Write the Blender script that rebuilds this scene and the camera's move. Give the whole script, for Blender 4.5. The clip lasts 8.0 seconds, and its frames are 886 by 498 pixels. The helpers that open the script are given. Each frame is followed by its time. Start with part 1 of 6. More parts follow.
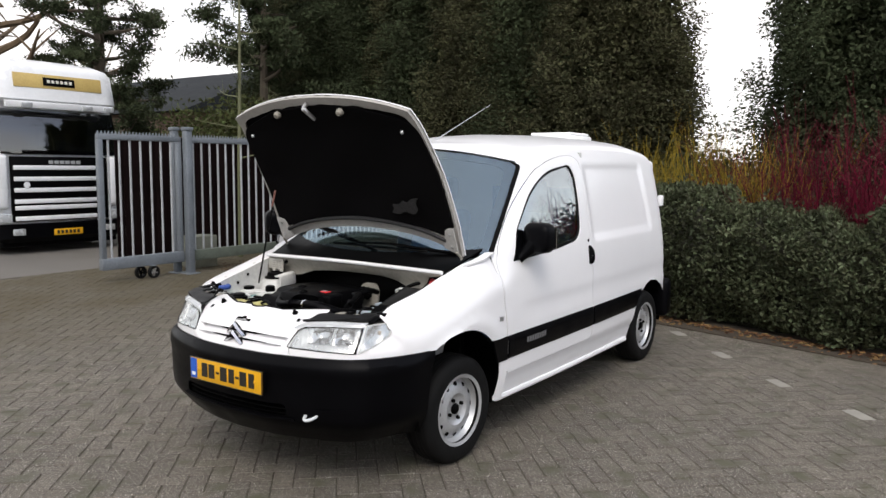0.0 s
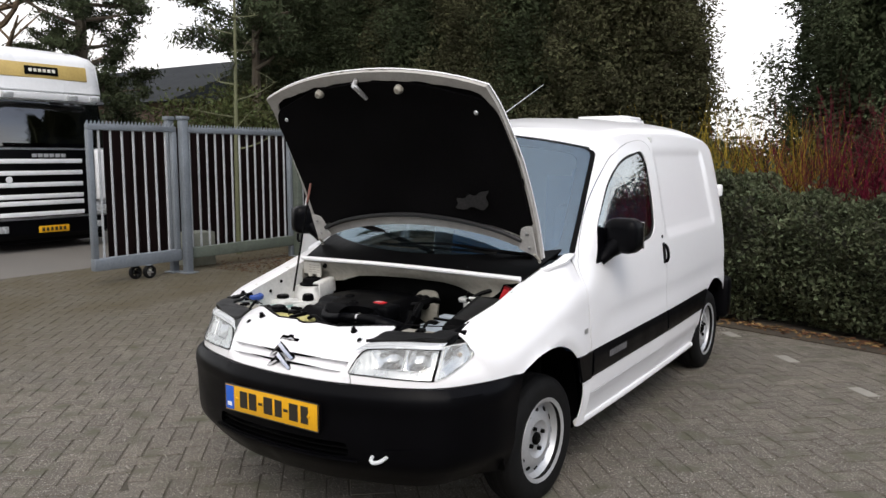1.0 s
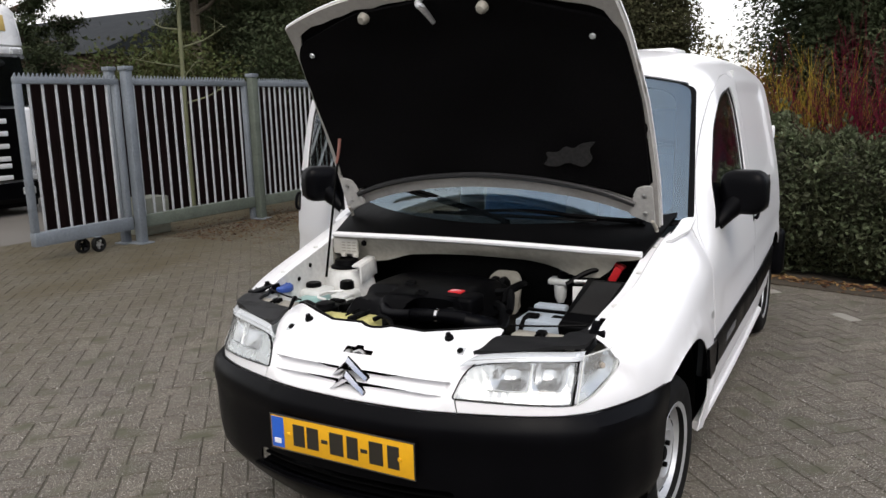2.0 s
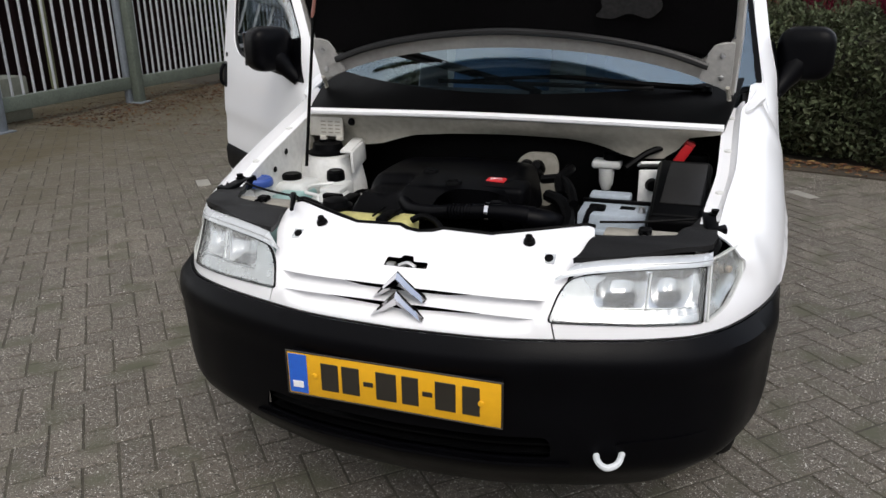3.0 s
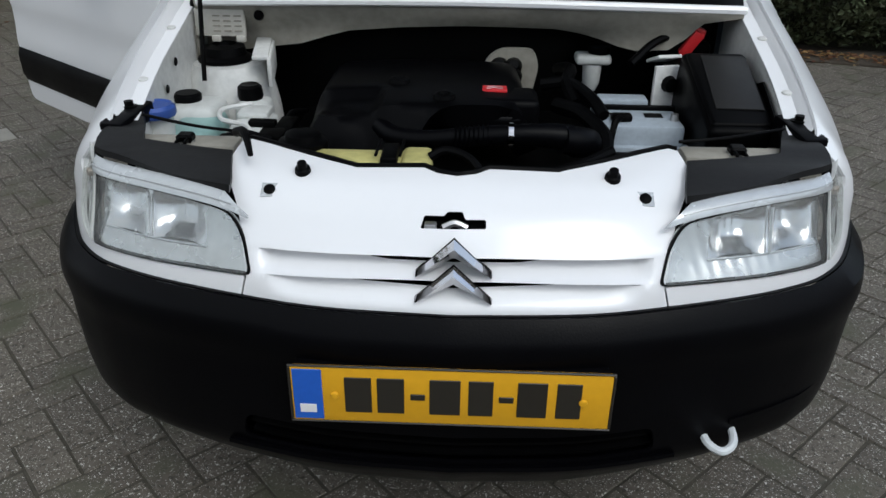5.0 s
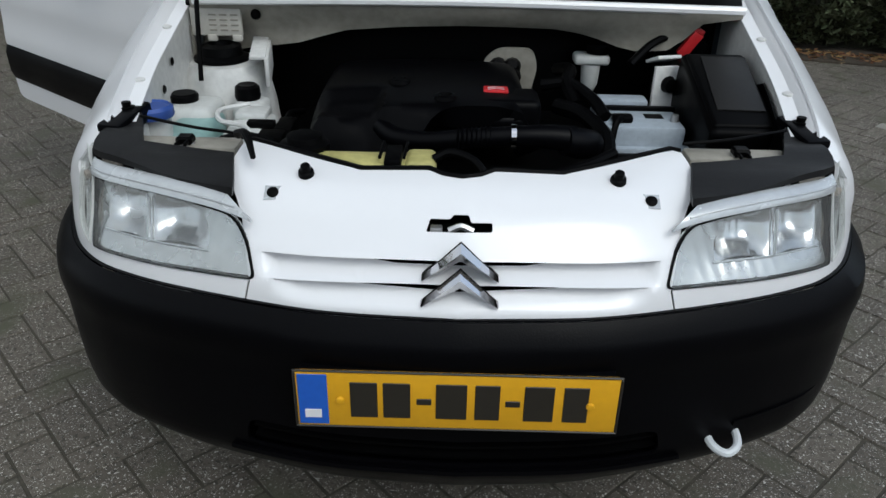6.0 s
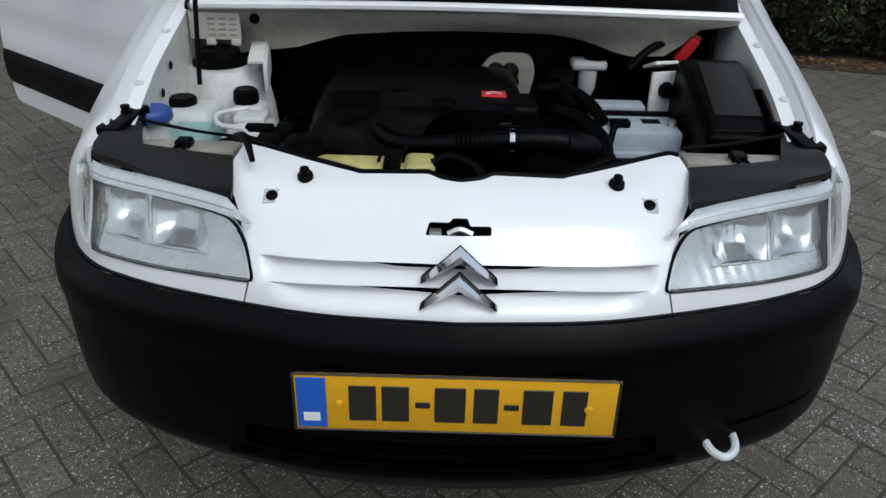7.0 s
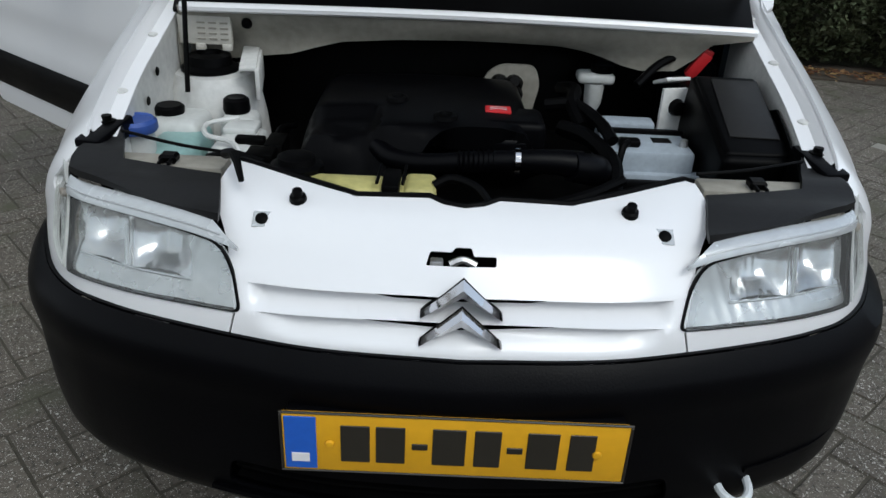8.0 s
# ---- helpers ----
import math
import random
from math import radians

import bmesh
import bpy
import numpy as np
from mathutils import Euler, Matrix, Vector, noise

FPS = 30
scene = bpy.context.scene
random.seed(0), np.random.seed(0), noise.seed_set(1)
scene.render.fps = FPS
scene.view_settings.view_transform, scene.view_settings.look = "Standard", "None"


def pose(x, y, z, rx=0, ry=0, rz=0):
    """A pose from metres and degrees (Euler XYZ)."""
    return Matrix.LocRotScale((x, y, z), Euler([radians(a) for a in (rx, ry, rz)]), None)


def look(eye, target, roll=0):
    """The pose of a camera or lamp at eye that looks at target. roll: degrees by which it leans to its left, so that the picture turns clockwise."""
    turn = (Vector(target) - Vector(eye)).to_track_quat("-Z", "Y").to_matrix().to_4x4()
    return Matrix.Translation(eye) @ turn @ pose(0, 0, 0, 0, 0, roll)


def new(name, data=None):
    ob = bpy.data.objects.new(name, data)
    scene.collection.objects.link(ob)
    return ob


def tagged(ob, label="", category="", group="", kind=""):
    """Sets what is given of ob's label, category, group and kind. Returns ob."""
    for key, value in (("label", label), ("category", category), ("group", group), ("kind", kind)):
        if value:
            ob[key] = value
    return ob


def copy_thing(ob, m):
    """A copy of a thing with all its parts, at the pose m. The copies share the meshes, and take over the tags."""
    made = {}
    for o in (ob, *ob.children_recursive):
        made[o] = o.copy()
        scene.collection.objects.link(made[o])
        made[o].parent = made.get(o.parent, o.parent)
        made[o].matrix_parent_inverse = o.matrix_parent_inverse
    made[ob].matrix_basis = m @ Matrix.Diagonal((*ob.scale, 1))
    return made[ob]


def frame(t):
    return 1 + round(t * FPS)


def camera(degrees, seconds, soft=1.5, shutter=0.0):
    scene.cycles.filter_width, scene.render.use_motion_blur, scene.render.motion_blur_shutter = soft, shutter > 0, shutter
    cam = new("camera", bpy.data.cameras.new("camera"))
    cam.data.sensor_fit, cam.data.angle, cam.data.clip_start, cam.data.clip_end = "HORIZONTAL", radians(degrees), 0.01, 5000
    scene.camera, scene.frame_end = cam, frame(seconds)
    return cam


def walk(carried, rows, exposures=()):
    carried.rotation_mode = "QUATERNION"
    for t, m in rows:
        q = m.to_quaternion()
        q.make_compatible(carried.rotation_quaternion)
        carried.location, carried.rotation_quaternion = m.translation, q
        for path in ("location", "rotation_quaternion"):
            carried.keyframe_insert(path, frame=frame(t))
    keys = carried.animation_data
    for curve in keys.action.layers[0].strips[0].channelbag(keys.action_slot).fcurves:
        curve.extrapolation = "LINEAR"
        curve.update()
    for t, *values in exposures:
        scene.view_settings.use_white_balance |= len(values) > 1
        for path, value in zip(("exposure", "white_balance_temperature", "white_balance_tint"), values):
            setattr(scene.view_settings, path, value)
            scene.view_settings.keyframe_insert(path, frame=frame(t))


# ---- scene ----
cam = camera(60.0, 8.0)
PATH = [
    (0, (2.936, -2.39, 1.559), (1.8, -0.758, 1.344), 0.5),
    (0.5, (2.623, -2.316, 1.582), (1.504, -0.673, 1.361), 0.3),
    (1, (2.232, -2.116, 1.54), (1.134, -0.462, 1.302), 0.0),
    (1.2, (2.072, -2.029, 1.548), (0.98, -0.375, 1.28), 0.6),
    (2.3, (1.091, -1.599, 1.488), (0.2, 0.134, 1.04), -1.5),
    (2.5, (0.977, -1.522, 1.449), (0.126, 0.21, 0.925), -0.4),
    (3, (0.626, -1.409, 1.407), (-0.004, 0.37, 0.746), -0.9),
    (3.5, (0.402, -1.256, 1.36), (-0.07, 0.536, 0.607), 0.2),
    (4, (0.231, -1.11, 1.336), (-0.066, 0.683, 0.501), 0.2),
    (4.5, (0.091, -1.031, 1.335), (-0.038, 0.745, 0.424), 0.2),
    (6, (-0.016, -0.99, 1.342), (-0.036, 0.776, 0.404), 1.1),
    (6.5, (-0.021, -0.999, 1.343), (-0.023, 0.769, 0.41), 1.6),
    (7, (-0.022, -0.994, 1.339), (-0.03, 0.78, 0.415), 1.4),
    (7.5, (-0.022, -0.968, 1.329), (-0.036, 0.804, 0.402), 1.7),
    (8, (-0.041, -0.898, 1.345), (-0.024, 0.873, 0.417), 2.8),
]
walk(cam, [(t, look(eye, target, roll)) for t, eye, target, roll in PATH],
     exposures=[(0, 1.18, 6800, 12), (1.2, 1.18, 6800, 12), (2.5, 1.1, 6800, 12), (3.5, 0.93, 6500, 9), (4.5, 0.64, 6220, 7), (6, 0.54, 6150, 5), (8, 0.54, 6150, 5)])

# ---- world ----
from mathutils.geometry import delaunay_2d_cdt

# overcast daylight: a pale sky and one wide, weak sun from high behind the viewer's side
SUN_EL, SUN_AZ = radians(50), radians(146)
world = bpy.data.worlds.new("world")
scene.world = world
world.use_nodes = True
wn, wl = world.node_tree.nodes, world.node_tree.links
sky = wn.new("ShaderNodeTexSky")
sky.sky_type, sky.sun_disc, sky.sun_elevation, sky.sun_rotation = "NISHITA", False, SUN_EL, SUN_AZ
sky.air_density, sky.dust_density, sky.ozone_density = 1.0, 1.0, 1.0
pale = wn.new("ShaderNodeHueSaturation")
pale.inputs["Saturation"].default_value = 0.55
wl.new(sky.outputs["Color"], pale.inputs["Color"])
cloud_map = wn.new("ShaderNodeTexCoord")
cloud = wn.new("ShaderNodeTexNoise")
cloud.inputs["Scale"].default_value, cloud.inputs["Detail"].default_value = 1.6, 6.0
wl.new(cloud_map.outputs["Generated"], cloud.inputs["Vector"])
cloud_range = wn.new("ShaderNodeMapRange")
cloud_range.inputs["From Min"].default_value, cloud_range.inputs["From Max"].default_value = 0.4, 0.6
cloud_range.inputs["To Min"].default_value, cloud_range.inputs["To Max"].default_value = 0.0, 0.6
wl.new(cloud.outputs["Fac"], cloud_range.inputs["Value"])
cloud_mix = wn.new("ShaderNodeMixRGB")
cloud_xyz, cloud_bank, cloud_sum = wn.new("ShaderNodeSeparateXYZ"), wn.new("ShaderNodeMapRange"), wn.new("ShaderNodeMath")
wl.new(cloud_map.outputs["Generated"], cloud_xyz.inputs[0])
wl.new(cloud_xyz.outputs["X"], cloud_bank.inputs["Value"])
cloud_bank.inputs["From Min"].default_value, cloud_bank.inputs["From Max"].default_value = 0.45, -0.35
cloud_bank.inputs["To Min"].default_value, cloud_bank.inputs["To Max"].default_value = 0.0, 0.6
cloud_sum.use_clamp = True
wl.new(cloud_range.outputs["Result"], cloud_sum.inputs[0])
wl.new(cloud_bank.outputs["Result"], cloud_sum.inputs[1])
wl.new(cloud_sum.outputs[0], cloud_mix.inputs["Fac"])
wl.new(pale.outputs["Color"], cloud_mix.inputs["Color1"])
cloud_mix.inputs["Color2"].default_value = (3.7, 3.75, 3.85, 1)
wl.new(cloud_mix.outputs["Color"], wn["Background"].inputs["Color"])
wn["Background"].inputs["Strength"].default_value = 0.15
sun_data = bpy.data.lights.new("sun", "SUN")
sun_data.energy, sun_data.angle, sun_data.color = 0.8, radians(30), (1.0, 0.97, 0.92)
sun = new("sun", sun_data)
sun.matrix_world = look((math.sin(SUN_AZ) * 20, math.cos(SUN_AZ) * 20, math.tan(SUN_EL) * 20), (0, 0, 0))


# ---- materials ----
def mat(name, color, rough=0.5, metal=0.0, var=0.12, scale=6.0, fine=80.0, bump=0.0, coat=0.0, rvar=0.08, island=0.0, obj=0.0, spec=0.5):
    """A surface with colour variation at two scales, roughness variation and fine relief."""
    m = bpy.data.materials.new(name)
    m.use_nodes = True
    n, l = m.node_tree.nodes, m.node_tree.links
    b = n["Principled BSDF"]
    b.inputs["Roughness"].default_value, b.inputs["Metallic"].default_value = rough, metal
    b.inputs["Coat Weight"].default_value, b.inputs["Coat Roughness"].default_value = coat, 0.05
    b.inputs["Specular IOR Level"].default_value = spec
    tc = n.new("ShaderNodeTexCoord")
    big, small = n.new("ShaderNodeTexNoise"), n.new("ShaderNodeTexNoise")
    for t, s, d in ((big, scale, 4.0), (small, fine, 3.0)):
        t.inputs["Scale"].default_value, t.inputs["Detail"].default_value = s, d
        l.new(tc.outputs["Object"], t.inputs["Vector"])
    add = n.new("ShaderNodeMath")
    add.operation = "ADD"
    l.new(big.outputs["Fac"], add.inputs[0])
    l.new(small.outputs["Fac"], add.inputs[1])
    rng = n.new("ShaderNodeMapRange")
    rng.inputs["From Min"].default_value, rng.inputs["From Max"].default_value = 0.6, 1.4
    rng.inputs["To Min"].default_value, rng.inputs["To Max"].default_value = 1 - var, 1 + var
    l.new(add.outputs[0], rng.inputs["Value"])
    value = rng.outputs["Result"]
    if island or obj:
        if island:
            src = n.new("ShaderNodeNewGeometry").outputs["Random Per Island"]
        else:
            src = n.new("ShaderNodeObjectInfo").outputs["Random"]
        r2 = n.new("ShaderNodeMapRange")
        r2.inputs["To Min"].default_value, r2.inputs["To Max"].default_value = 1 - (island or obj), 1 + (island or obj)
        l.new(src, r2.inputs["Value"])
        mul = n.new("ShaderNodeMath")
        mul.operation = "MULTIPLY"
        l.new(value, mul.inputs[0])
        l.new(r2.outputs["Result"], mul.inputs[1])
        value = mul.outputs[0]
    hsv = n.new("ShaderNodeHueSaturation")
    hsv.inputs["Color"].default_value = (*color, 1)
    l.new(value, hsv.inputs["Value"])
    l.new(hsv.outputs["Color"], b.inputs["Base Color"])
    rr = n.new("ShaderNodeMapRange")
    rr.inputs["From Min"].default_value, rr.inputs["From Max"].default_value = 0.3, 0.7
    rr.inputs["To Min"].default_value, rr.inputs["To Max"].default_value = max(0.0, rough - rvar), min(1.0, rough + rvar)
    l.new(big.outputs["Fac"], rr.inputs["Value"])
    l.new(rr.outputs["Result"], b.inputs["Roughness"])
    if bump:
        bp = n.new("ShaderNodeBump")
        bp.inputs["Strength"].default_value, bp.inputs["Distance"].default_value = bump, 0.004
        l.new(small.outputs["Fac"], bp.inputs["Height"])
        l.new(bp.outputs["Normal"], b.inputs["Normal"])
    return m


def leaf_mat(name, color, var=0.5, hue=0.03, rough=0.5, trans=0.2):
    """Foliage: each leaf its own shade, a little light through it."""
    m = mat(name, color, rough, var=0.62, scale=1.3, fine=4.0, island=var, spec=0.14)
    n, l = m.node_tree.nodes, m.node_tree.links
    b = n["Principled BSDF"]
    hsv = [k for k in n if k.type == "HUE_SAT"][0]
    geo = n.new("ShaderNodeNewGeometry")
    h = n.new("ShaderNodeMapRange")
    h.inputs["To Min"].default_value, h.inputs["To Max"].default_value = 0.5 - hue, 0.5 + hue
    l.new(geo.outputs["Random Per Island"], h.inputs["Value"])
    l.new(h.outputs["Result"], hsv.inputs["Hue"])
    tr, mix = n.new("ShaderNodeBsdfTranslucent"), n.new("ShaderNodeMixShader")
    mix.inputs["Fac"].default_value = trans
    l.new(hsv.outputs["Color"], tr.inputs["Color"])
    l.new(b.outputs[0], mix.inputs[1])
    l.new(tr.outputs[0], mix.inputs[2])
    l.new(mix.outputs[0], n["Material Output"].inputs["Surface"])
    return m


def glass_mat(name, tint=(0.9, 0.95, 0.95), rough=0.0, clear=0.75, gloss=0.04, sheen=(1, 1, 1), haze=0.0):
    """Thin automotive pane: see-through with a mirror-like sheen at glancing angles."""
    m = bpy.data.materials.new(name)
    m.use_nodes = True
    n, l = m.node_tree.nodes, m.node_tree.links
    n.remove(n["Principled BSDF"])
    t, g, mix = n.new("ShaderNodeBsdfTransparent"), n.new("ShaderNodeBsdfGlossy"), n.new("ShaderNodeMixShader")
    t.inputs["Color"].default_value = (*[c * clear for c in tint], 1)
    g.inputs["Roughness"].default_value = rough
    g.inputs["Color"].default_value = (*sheen, 1)
    f, p, r = n.new("ShaderNodeLayerWeight"), n.new("ShaderNodeMath"), n.new("ShaderNodeMapRange")
    f.inputs["Blend"].default_value = 0.5
    p.operation = "POWER"
    p.inputs[1].default_value = 7.0
    l.new(f.outputs["Facing"], p.inputs[0])
    l.new(p.outputs[0], r.inputs["Value"])
    r.inputs["To Min"].default_value, r.inputs["To Max"].default_value = gloss, 1.0
    l.new(r.outputs["Result"], mix.inputs["Fac"])
    l.new(t.outputs[0], mix.inputs[1])
    l.new(g.outputs[0], mix.inputs[2])
    surface = mix
    if haze:
        d, surface = n.new("ShaderNodeBsdfDiffuse"), n.new("ShaderNodeMixShader")
        d.inputs["Color"].default_value = (0.72, 0.73, 0.72, 1)
        surface.inputs["Fac"].default_value = haze
        l.new(mix.outputs[0], surface.inputs[1])
        l.new(d.outputs[0], surface.inputs[2])
    l.new(surface.outputs[0], n["Material Output"].inputs["Surface"])
    return m


WHITE = mat("white_car_paint", (0.80, 0.80, 0.81), 0.30, var=0.008, scale=0.8, fine=14, coat=0.5, rvar=0.02)
BAYWHITE = mat("dusty_white_inner_panel", (0.62, 0.62, 0.60), 0.5, var=0.16, scale=7, fine=60, bump=0.05)
DUSTY = mat("dull_grey_beige_panel", (0.285, 0.268, 0.228), 0.6, var=0.22, scale=6, fine=50, bump=0.05)
PLASTIC = mat("textured_black_plastic", (0.0014, 0.0014, 0.002), 0.38, var=0.25, scale=5, fine=300, bump=0.10, spec=0.075)
BLACK = mat("dull_black_plastic", (0.0016, 0.0016, 0.0018), 0.42, var=0.3, scale=8, fine=90, bump=0.05, spec=0.055)
FELT = mat("black_insulation_felt", (0.0035, 0.0032, 0.0035), 0.95, var=0.45, scale=5, fine=120, bump=0.4, spec=0.06)
# near black: dark metal, and recesses and holes with their shade coloured in
DEEP = mat("near_black_metal_and_recess_shade", (0.0012, 0.0012, 0.0012), 0.5, var=0.5, scale=14, fine=80, bump=0.1, spec=0.06)
RUBBER = mat("tyre_rubber", (0.0055, 0.0055, 0.0055), 0.7, var=0.3, scale=12, fine=120, bump=0.15, spec=0.15)
STEEL = mat("silver_steel_rim", (0.50, 0.51, 0.52), 0.38, 0.55, var=0.12, scale=10, fine=90)
CHROME = mat("chrome", (0.62, 0.62, 0.64), 0.07, 1.0, var=0.03, scale=6, fine=60, rvar=0.03)
ALU = mat("dull_aluminium", (0.50, 0.50, 0.50), 0.4, 0.9, var=0.2, scale=20, fine=120, bump=0.1)
DARKGLASSY = mat("satin_black_cover", (0.0018, 0.0018, 0.0022), 0.34, var=0.3, scale=6, fine=200, bump=0.06, spec=0.05)
YELLOW = mat("yellow_plate", (0.72, 0.37, 0.012), 0.35, var=0.06, scale=8, fine=60)
INK = mat("black_plate_ink", (0.02, 0.017, 0.012), 0.45, var=0.1)
BLUE = mat("blue_plate_band", (0.02, 0.11, 0.52), 0.35, var=0.08)
BLUECAP = mat("blue_plastic_cap", (0.035, 0.08, 0.30), 0.45, var=0.15, scale=20)
RED = mat("red_plastic", (0.55, 0.02, 0.025), 0.4, var=0.12, scale=20)
PALE = mat("translucent_white_tank", (0.58, 0.59, 0.57), 0.42, var=0.12, scale=12, fine=60)
GREENISH = mat("pale_green_washer_tank", (0.28, 0.44, 0.42), 0.4, var=0.15, scale=10, fine=40)
OLDYELLOW = mat("aged_yellow_radiator_tank", (0.46, 0.42, 0.16), 0.42, var=0.25, scale=14, fine=70)
BATTERY = mat("pale_grey_battery_case", (0.36, 0.41, 0.46), 0.42, var=0.15, scale=16, fine=80)
SEATBLUE = mat("blue_grey_seat_cloth", (0.05, 0.12, 0.24), 0.9, var=0.25, scale=18, fine=200, bump=0.2)
BULKHEAD = mat("pale_grey_bulkhead", (0.45, 0.46, 0.45), 0.6, var=0.12, scale=3, fine=30)
GLASS = glass_mat("windscreen_glass", (0.86, 0.95, 0.97), 0.0, 0.8, 0.16, (0.76, 0.90, 1.0))
SIDEGLASS = glass_mat("side_window_glass", (0.8, 0.88, 0.88), 0.0, 0.8, 0.32)
LAMPGLASS = glass_mat("ribbed_lamp_glass", (0.97, 0.98, 0.98), 0.05, 0.96, 0.03, haze=0.045)
REFLECTOR = mat("lamp_reflector", (0.66, 0.66, 0.66), 0.21, 0.95, var=0.14, scale=14, fine=45, bump=0.10)
FROSTLENS = mat("satin_lamp_reflector", (0.60, 0.605, 0.60), 0.27, 0.85, var=0.18, scale=12, fine=60, bump=0.12)
FROST = mat("frosted_lamp_surround", (0.52, 0.54, 0.55), 0.25, 0.35, var=0.1, scale=12, fine=60)
AMBER = mat("amber_bulb", (0.42, 0.36, 0.30), 0.3, var=0.1)
GALV = mat("galvanised_grey_steel", (0.155, 0.175, 0.195), 0.5, 0.2, var=0.22, scale=4, fine=40, bump=0.06)
MOSSY = mat("mossy_galvanised_steel", (0.085, 0.10, 0.08), 0.7, 0.1, var=0.35, scale=5, fine=40, bump=0.1)
COVERGREY = mat("dull_dark_grey_cover", (0.010, 0.010, 0.0105), 0.5, var=0.2, scale=9, fine=120, bump=0.08, spec=0.2)
BARSTEEL = mat("pale_galvanised_bar", (0.38, 0.395, 0.41), 0.45, 0.3, var=0.2, scale=5, fine=40)
PAVER = mat("grey_brown_concrete_paver", (0.096, 0.083, 0.066), 0.75, var=0.38, scale=0.9, fine=45, bump=0.4, obj=0.16, spec=0.4)
PAVERS = mat("grey_brown_concrete_pavers", (0.096, 0.083, 0.066), 0.75, var=0.38, scale=0.9, fine=45, bump=0.4, island=0.16, spec=0.4)
WHITEPAVER = mat("worn_white_paver", (0.24, 0.23, 0.20), 0.8, var=0.25, scale=9, fine=120, bump=0.4)
JOINT = mat("sandy_dark_joint", (0.052, 0.046, 0.034), 0.95, var=0.35, scale=2, fine=60, bump=0.5)
CONCRETE = mat("worn_grey_concrete_slab", (0.112, 0.104, 0.092), 0.85, var=0.2, scale=1.5, fine=60, bump=0.2)
BARK = mat("grey_brown_bark", (0.085, 0.068, 0.05), 0.9, var=0.4, scale=6, fine=60, bump=0.6)
SOIL = mat("dark_leafy_soil", (0.045, 0.035, 0.024), 0.95, var=0.5, scale=6, fine=60, bump=0.6)
CONIFER = leaf_mat("dark_conifer_needles", (0.040, 0.050, 0.025), 0.28, 0.02, 0.8)
CONIFER2 = leaf_mat("brown_green_conifer_needles", (0.058, 0.058, 0.029), 0.28, 0.025, 0.8)
HEDGELEAF = leaf_mat("glossy_dark_hedge_leaf", (0.070, 0.080, 0.044), 0.6, 0.03, 0.5)
LITTER = leaf_mat("dry_brown_leaf_litter", (0.20, 0.11, 0.055), 0.6, 0.03, 0.8)
YELLOWSTEM = mat("yellow_dogwood_stem", (0.19, 0.138, 0.018), 0.8, var=0.2, island=0.4, spec=0.1)
REDSTEM = mat("dark_red_dogwood_stem", (0.075, 0.005, 0.015), 0.8, var=0.2, island=0.45, spec=0.08)



def aggregate(m, bright=(0.46, 0.44, 0.40), dark=(0.048, 0.042, 0.033), green=(0.070, 0.070, 0.045)):
    """Washed concrete: pale stone grains and dark pores of a few millimetres over the ground colour."""
    n, l = m.node_tree.nodes, m.node_tree.links
    b = n["Principled BSDF"]
    base = b.inputs["Base Color"].links[0].from_socket
    geo = n.new("ShaderNodeNewGeometry")
    for scale, low, high, colour in ((105.0, 0.655, 0.70, bright), (70.0, 0.56, 0.68, dark), (260.0, 0.64, 0.71, bright), (6.0, 0.52, 0.75, green)):
        t, r, mix = n.new("ShaderNodeTexNoise"), n.new("ShaderNodeMapRange"), n.new("ShaderNodeMixRGB")
        t.inputs["Scale"].default_value, t.inputs["Detail"].default_value = scale, 1.0
        l.new(geo.outputs["Position"], t.inputs["Vector"])
        r.inputs["From Min"].default_value, r.inputs["From Max"].default_value = low, high
        l.new(t.outputs["Fac"], r.inputs["Value"])
        l.new(r.outputs["Result"], mix.inputs["Fac"])
        l.new(base, mix.inputs["Color1"])
        mix.inputs["Color2"].default_value = (*colour, 1)
        base = mix.outputs["Color"]
    # moss creeping in from the fence, in ragged patches
    xyz, band, patch, both_, moss = n.new("ShaderNodeSeparateXYZ"), n.new("ShaderNodeMapRange"), n.new("ShaderNodeTexNoise"), n.new("ShaderNodeMath"), n.new("ShaderNodeMixRGB")
    l.new(geo.outputs["Position"], xyz.inputs[0])
    l.new(xyz.outputs["X"], band.inputs["Value"])
    band.inputs["From Min"].default_value, band.inputs["From Max"].default_value = -2.2, -5.4
    band.inputs["To Max"].default_value = 1.75
    patch.inputs["Scale"].default_value, patch.inputs["Detail"].default_value = 1.7, 5.0
    l.new(geo.outputs["Position"], patch.inputs["Vector"])
    both_.operation, both_.use_clamp = "MULTIPLY", True
    l.new(band.outputs["Result"], both_.inputs[0])
    l.new(patch.outputs["Fac"], both_.inputs[1])
    l.new(both_.outputs[0], moss.inputs["Fac"])
    l.new(base, moss.inputs["Color1"])
    moss.inputs["Color2"].default_value = (0.062, 0.050, 0.026, 1)
    l.new(moss.outputs["Color"], b.inputs["Base Color"])


aggregate(PAVER)
aggregate(PAVERS)

# ---- mesh helpers ----
def finish(name, bm, material, parent=None, label="", sharp=35, smooth=True):
    me = bpy.data.meshes.new(name)
    bm.normal_update()
    bm.to_mesh(me)
    bm.free()
    me.materials.append(material)
    if smooth:
        me.shade_smooth()
        me.set_sharp_from_angle(angle=radians(sharp))
    ob = new(name, me)
    if parent:
        ob.parent = parent
    if label:
        ob["label"] = label
    return ob


def part(name, bm, material, parent, label="", sharp=35, smooth=True):
    return finish(name, bm, material, parent, label, sharp, smooth)


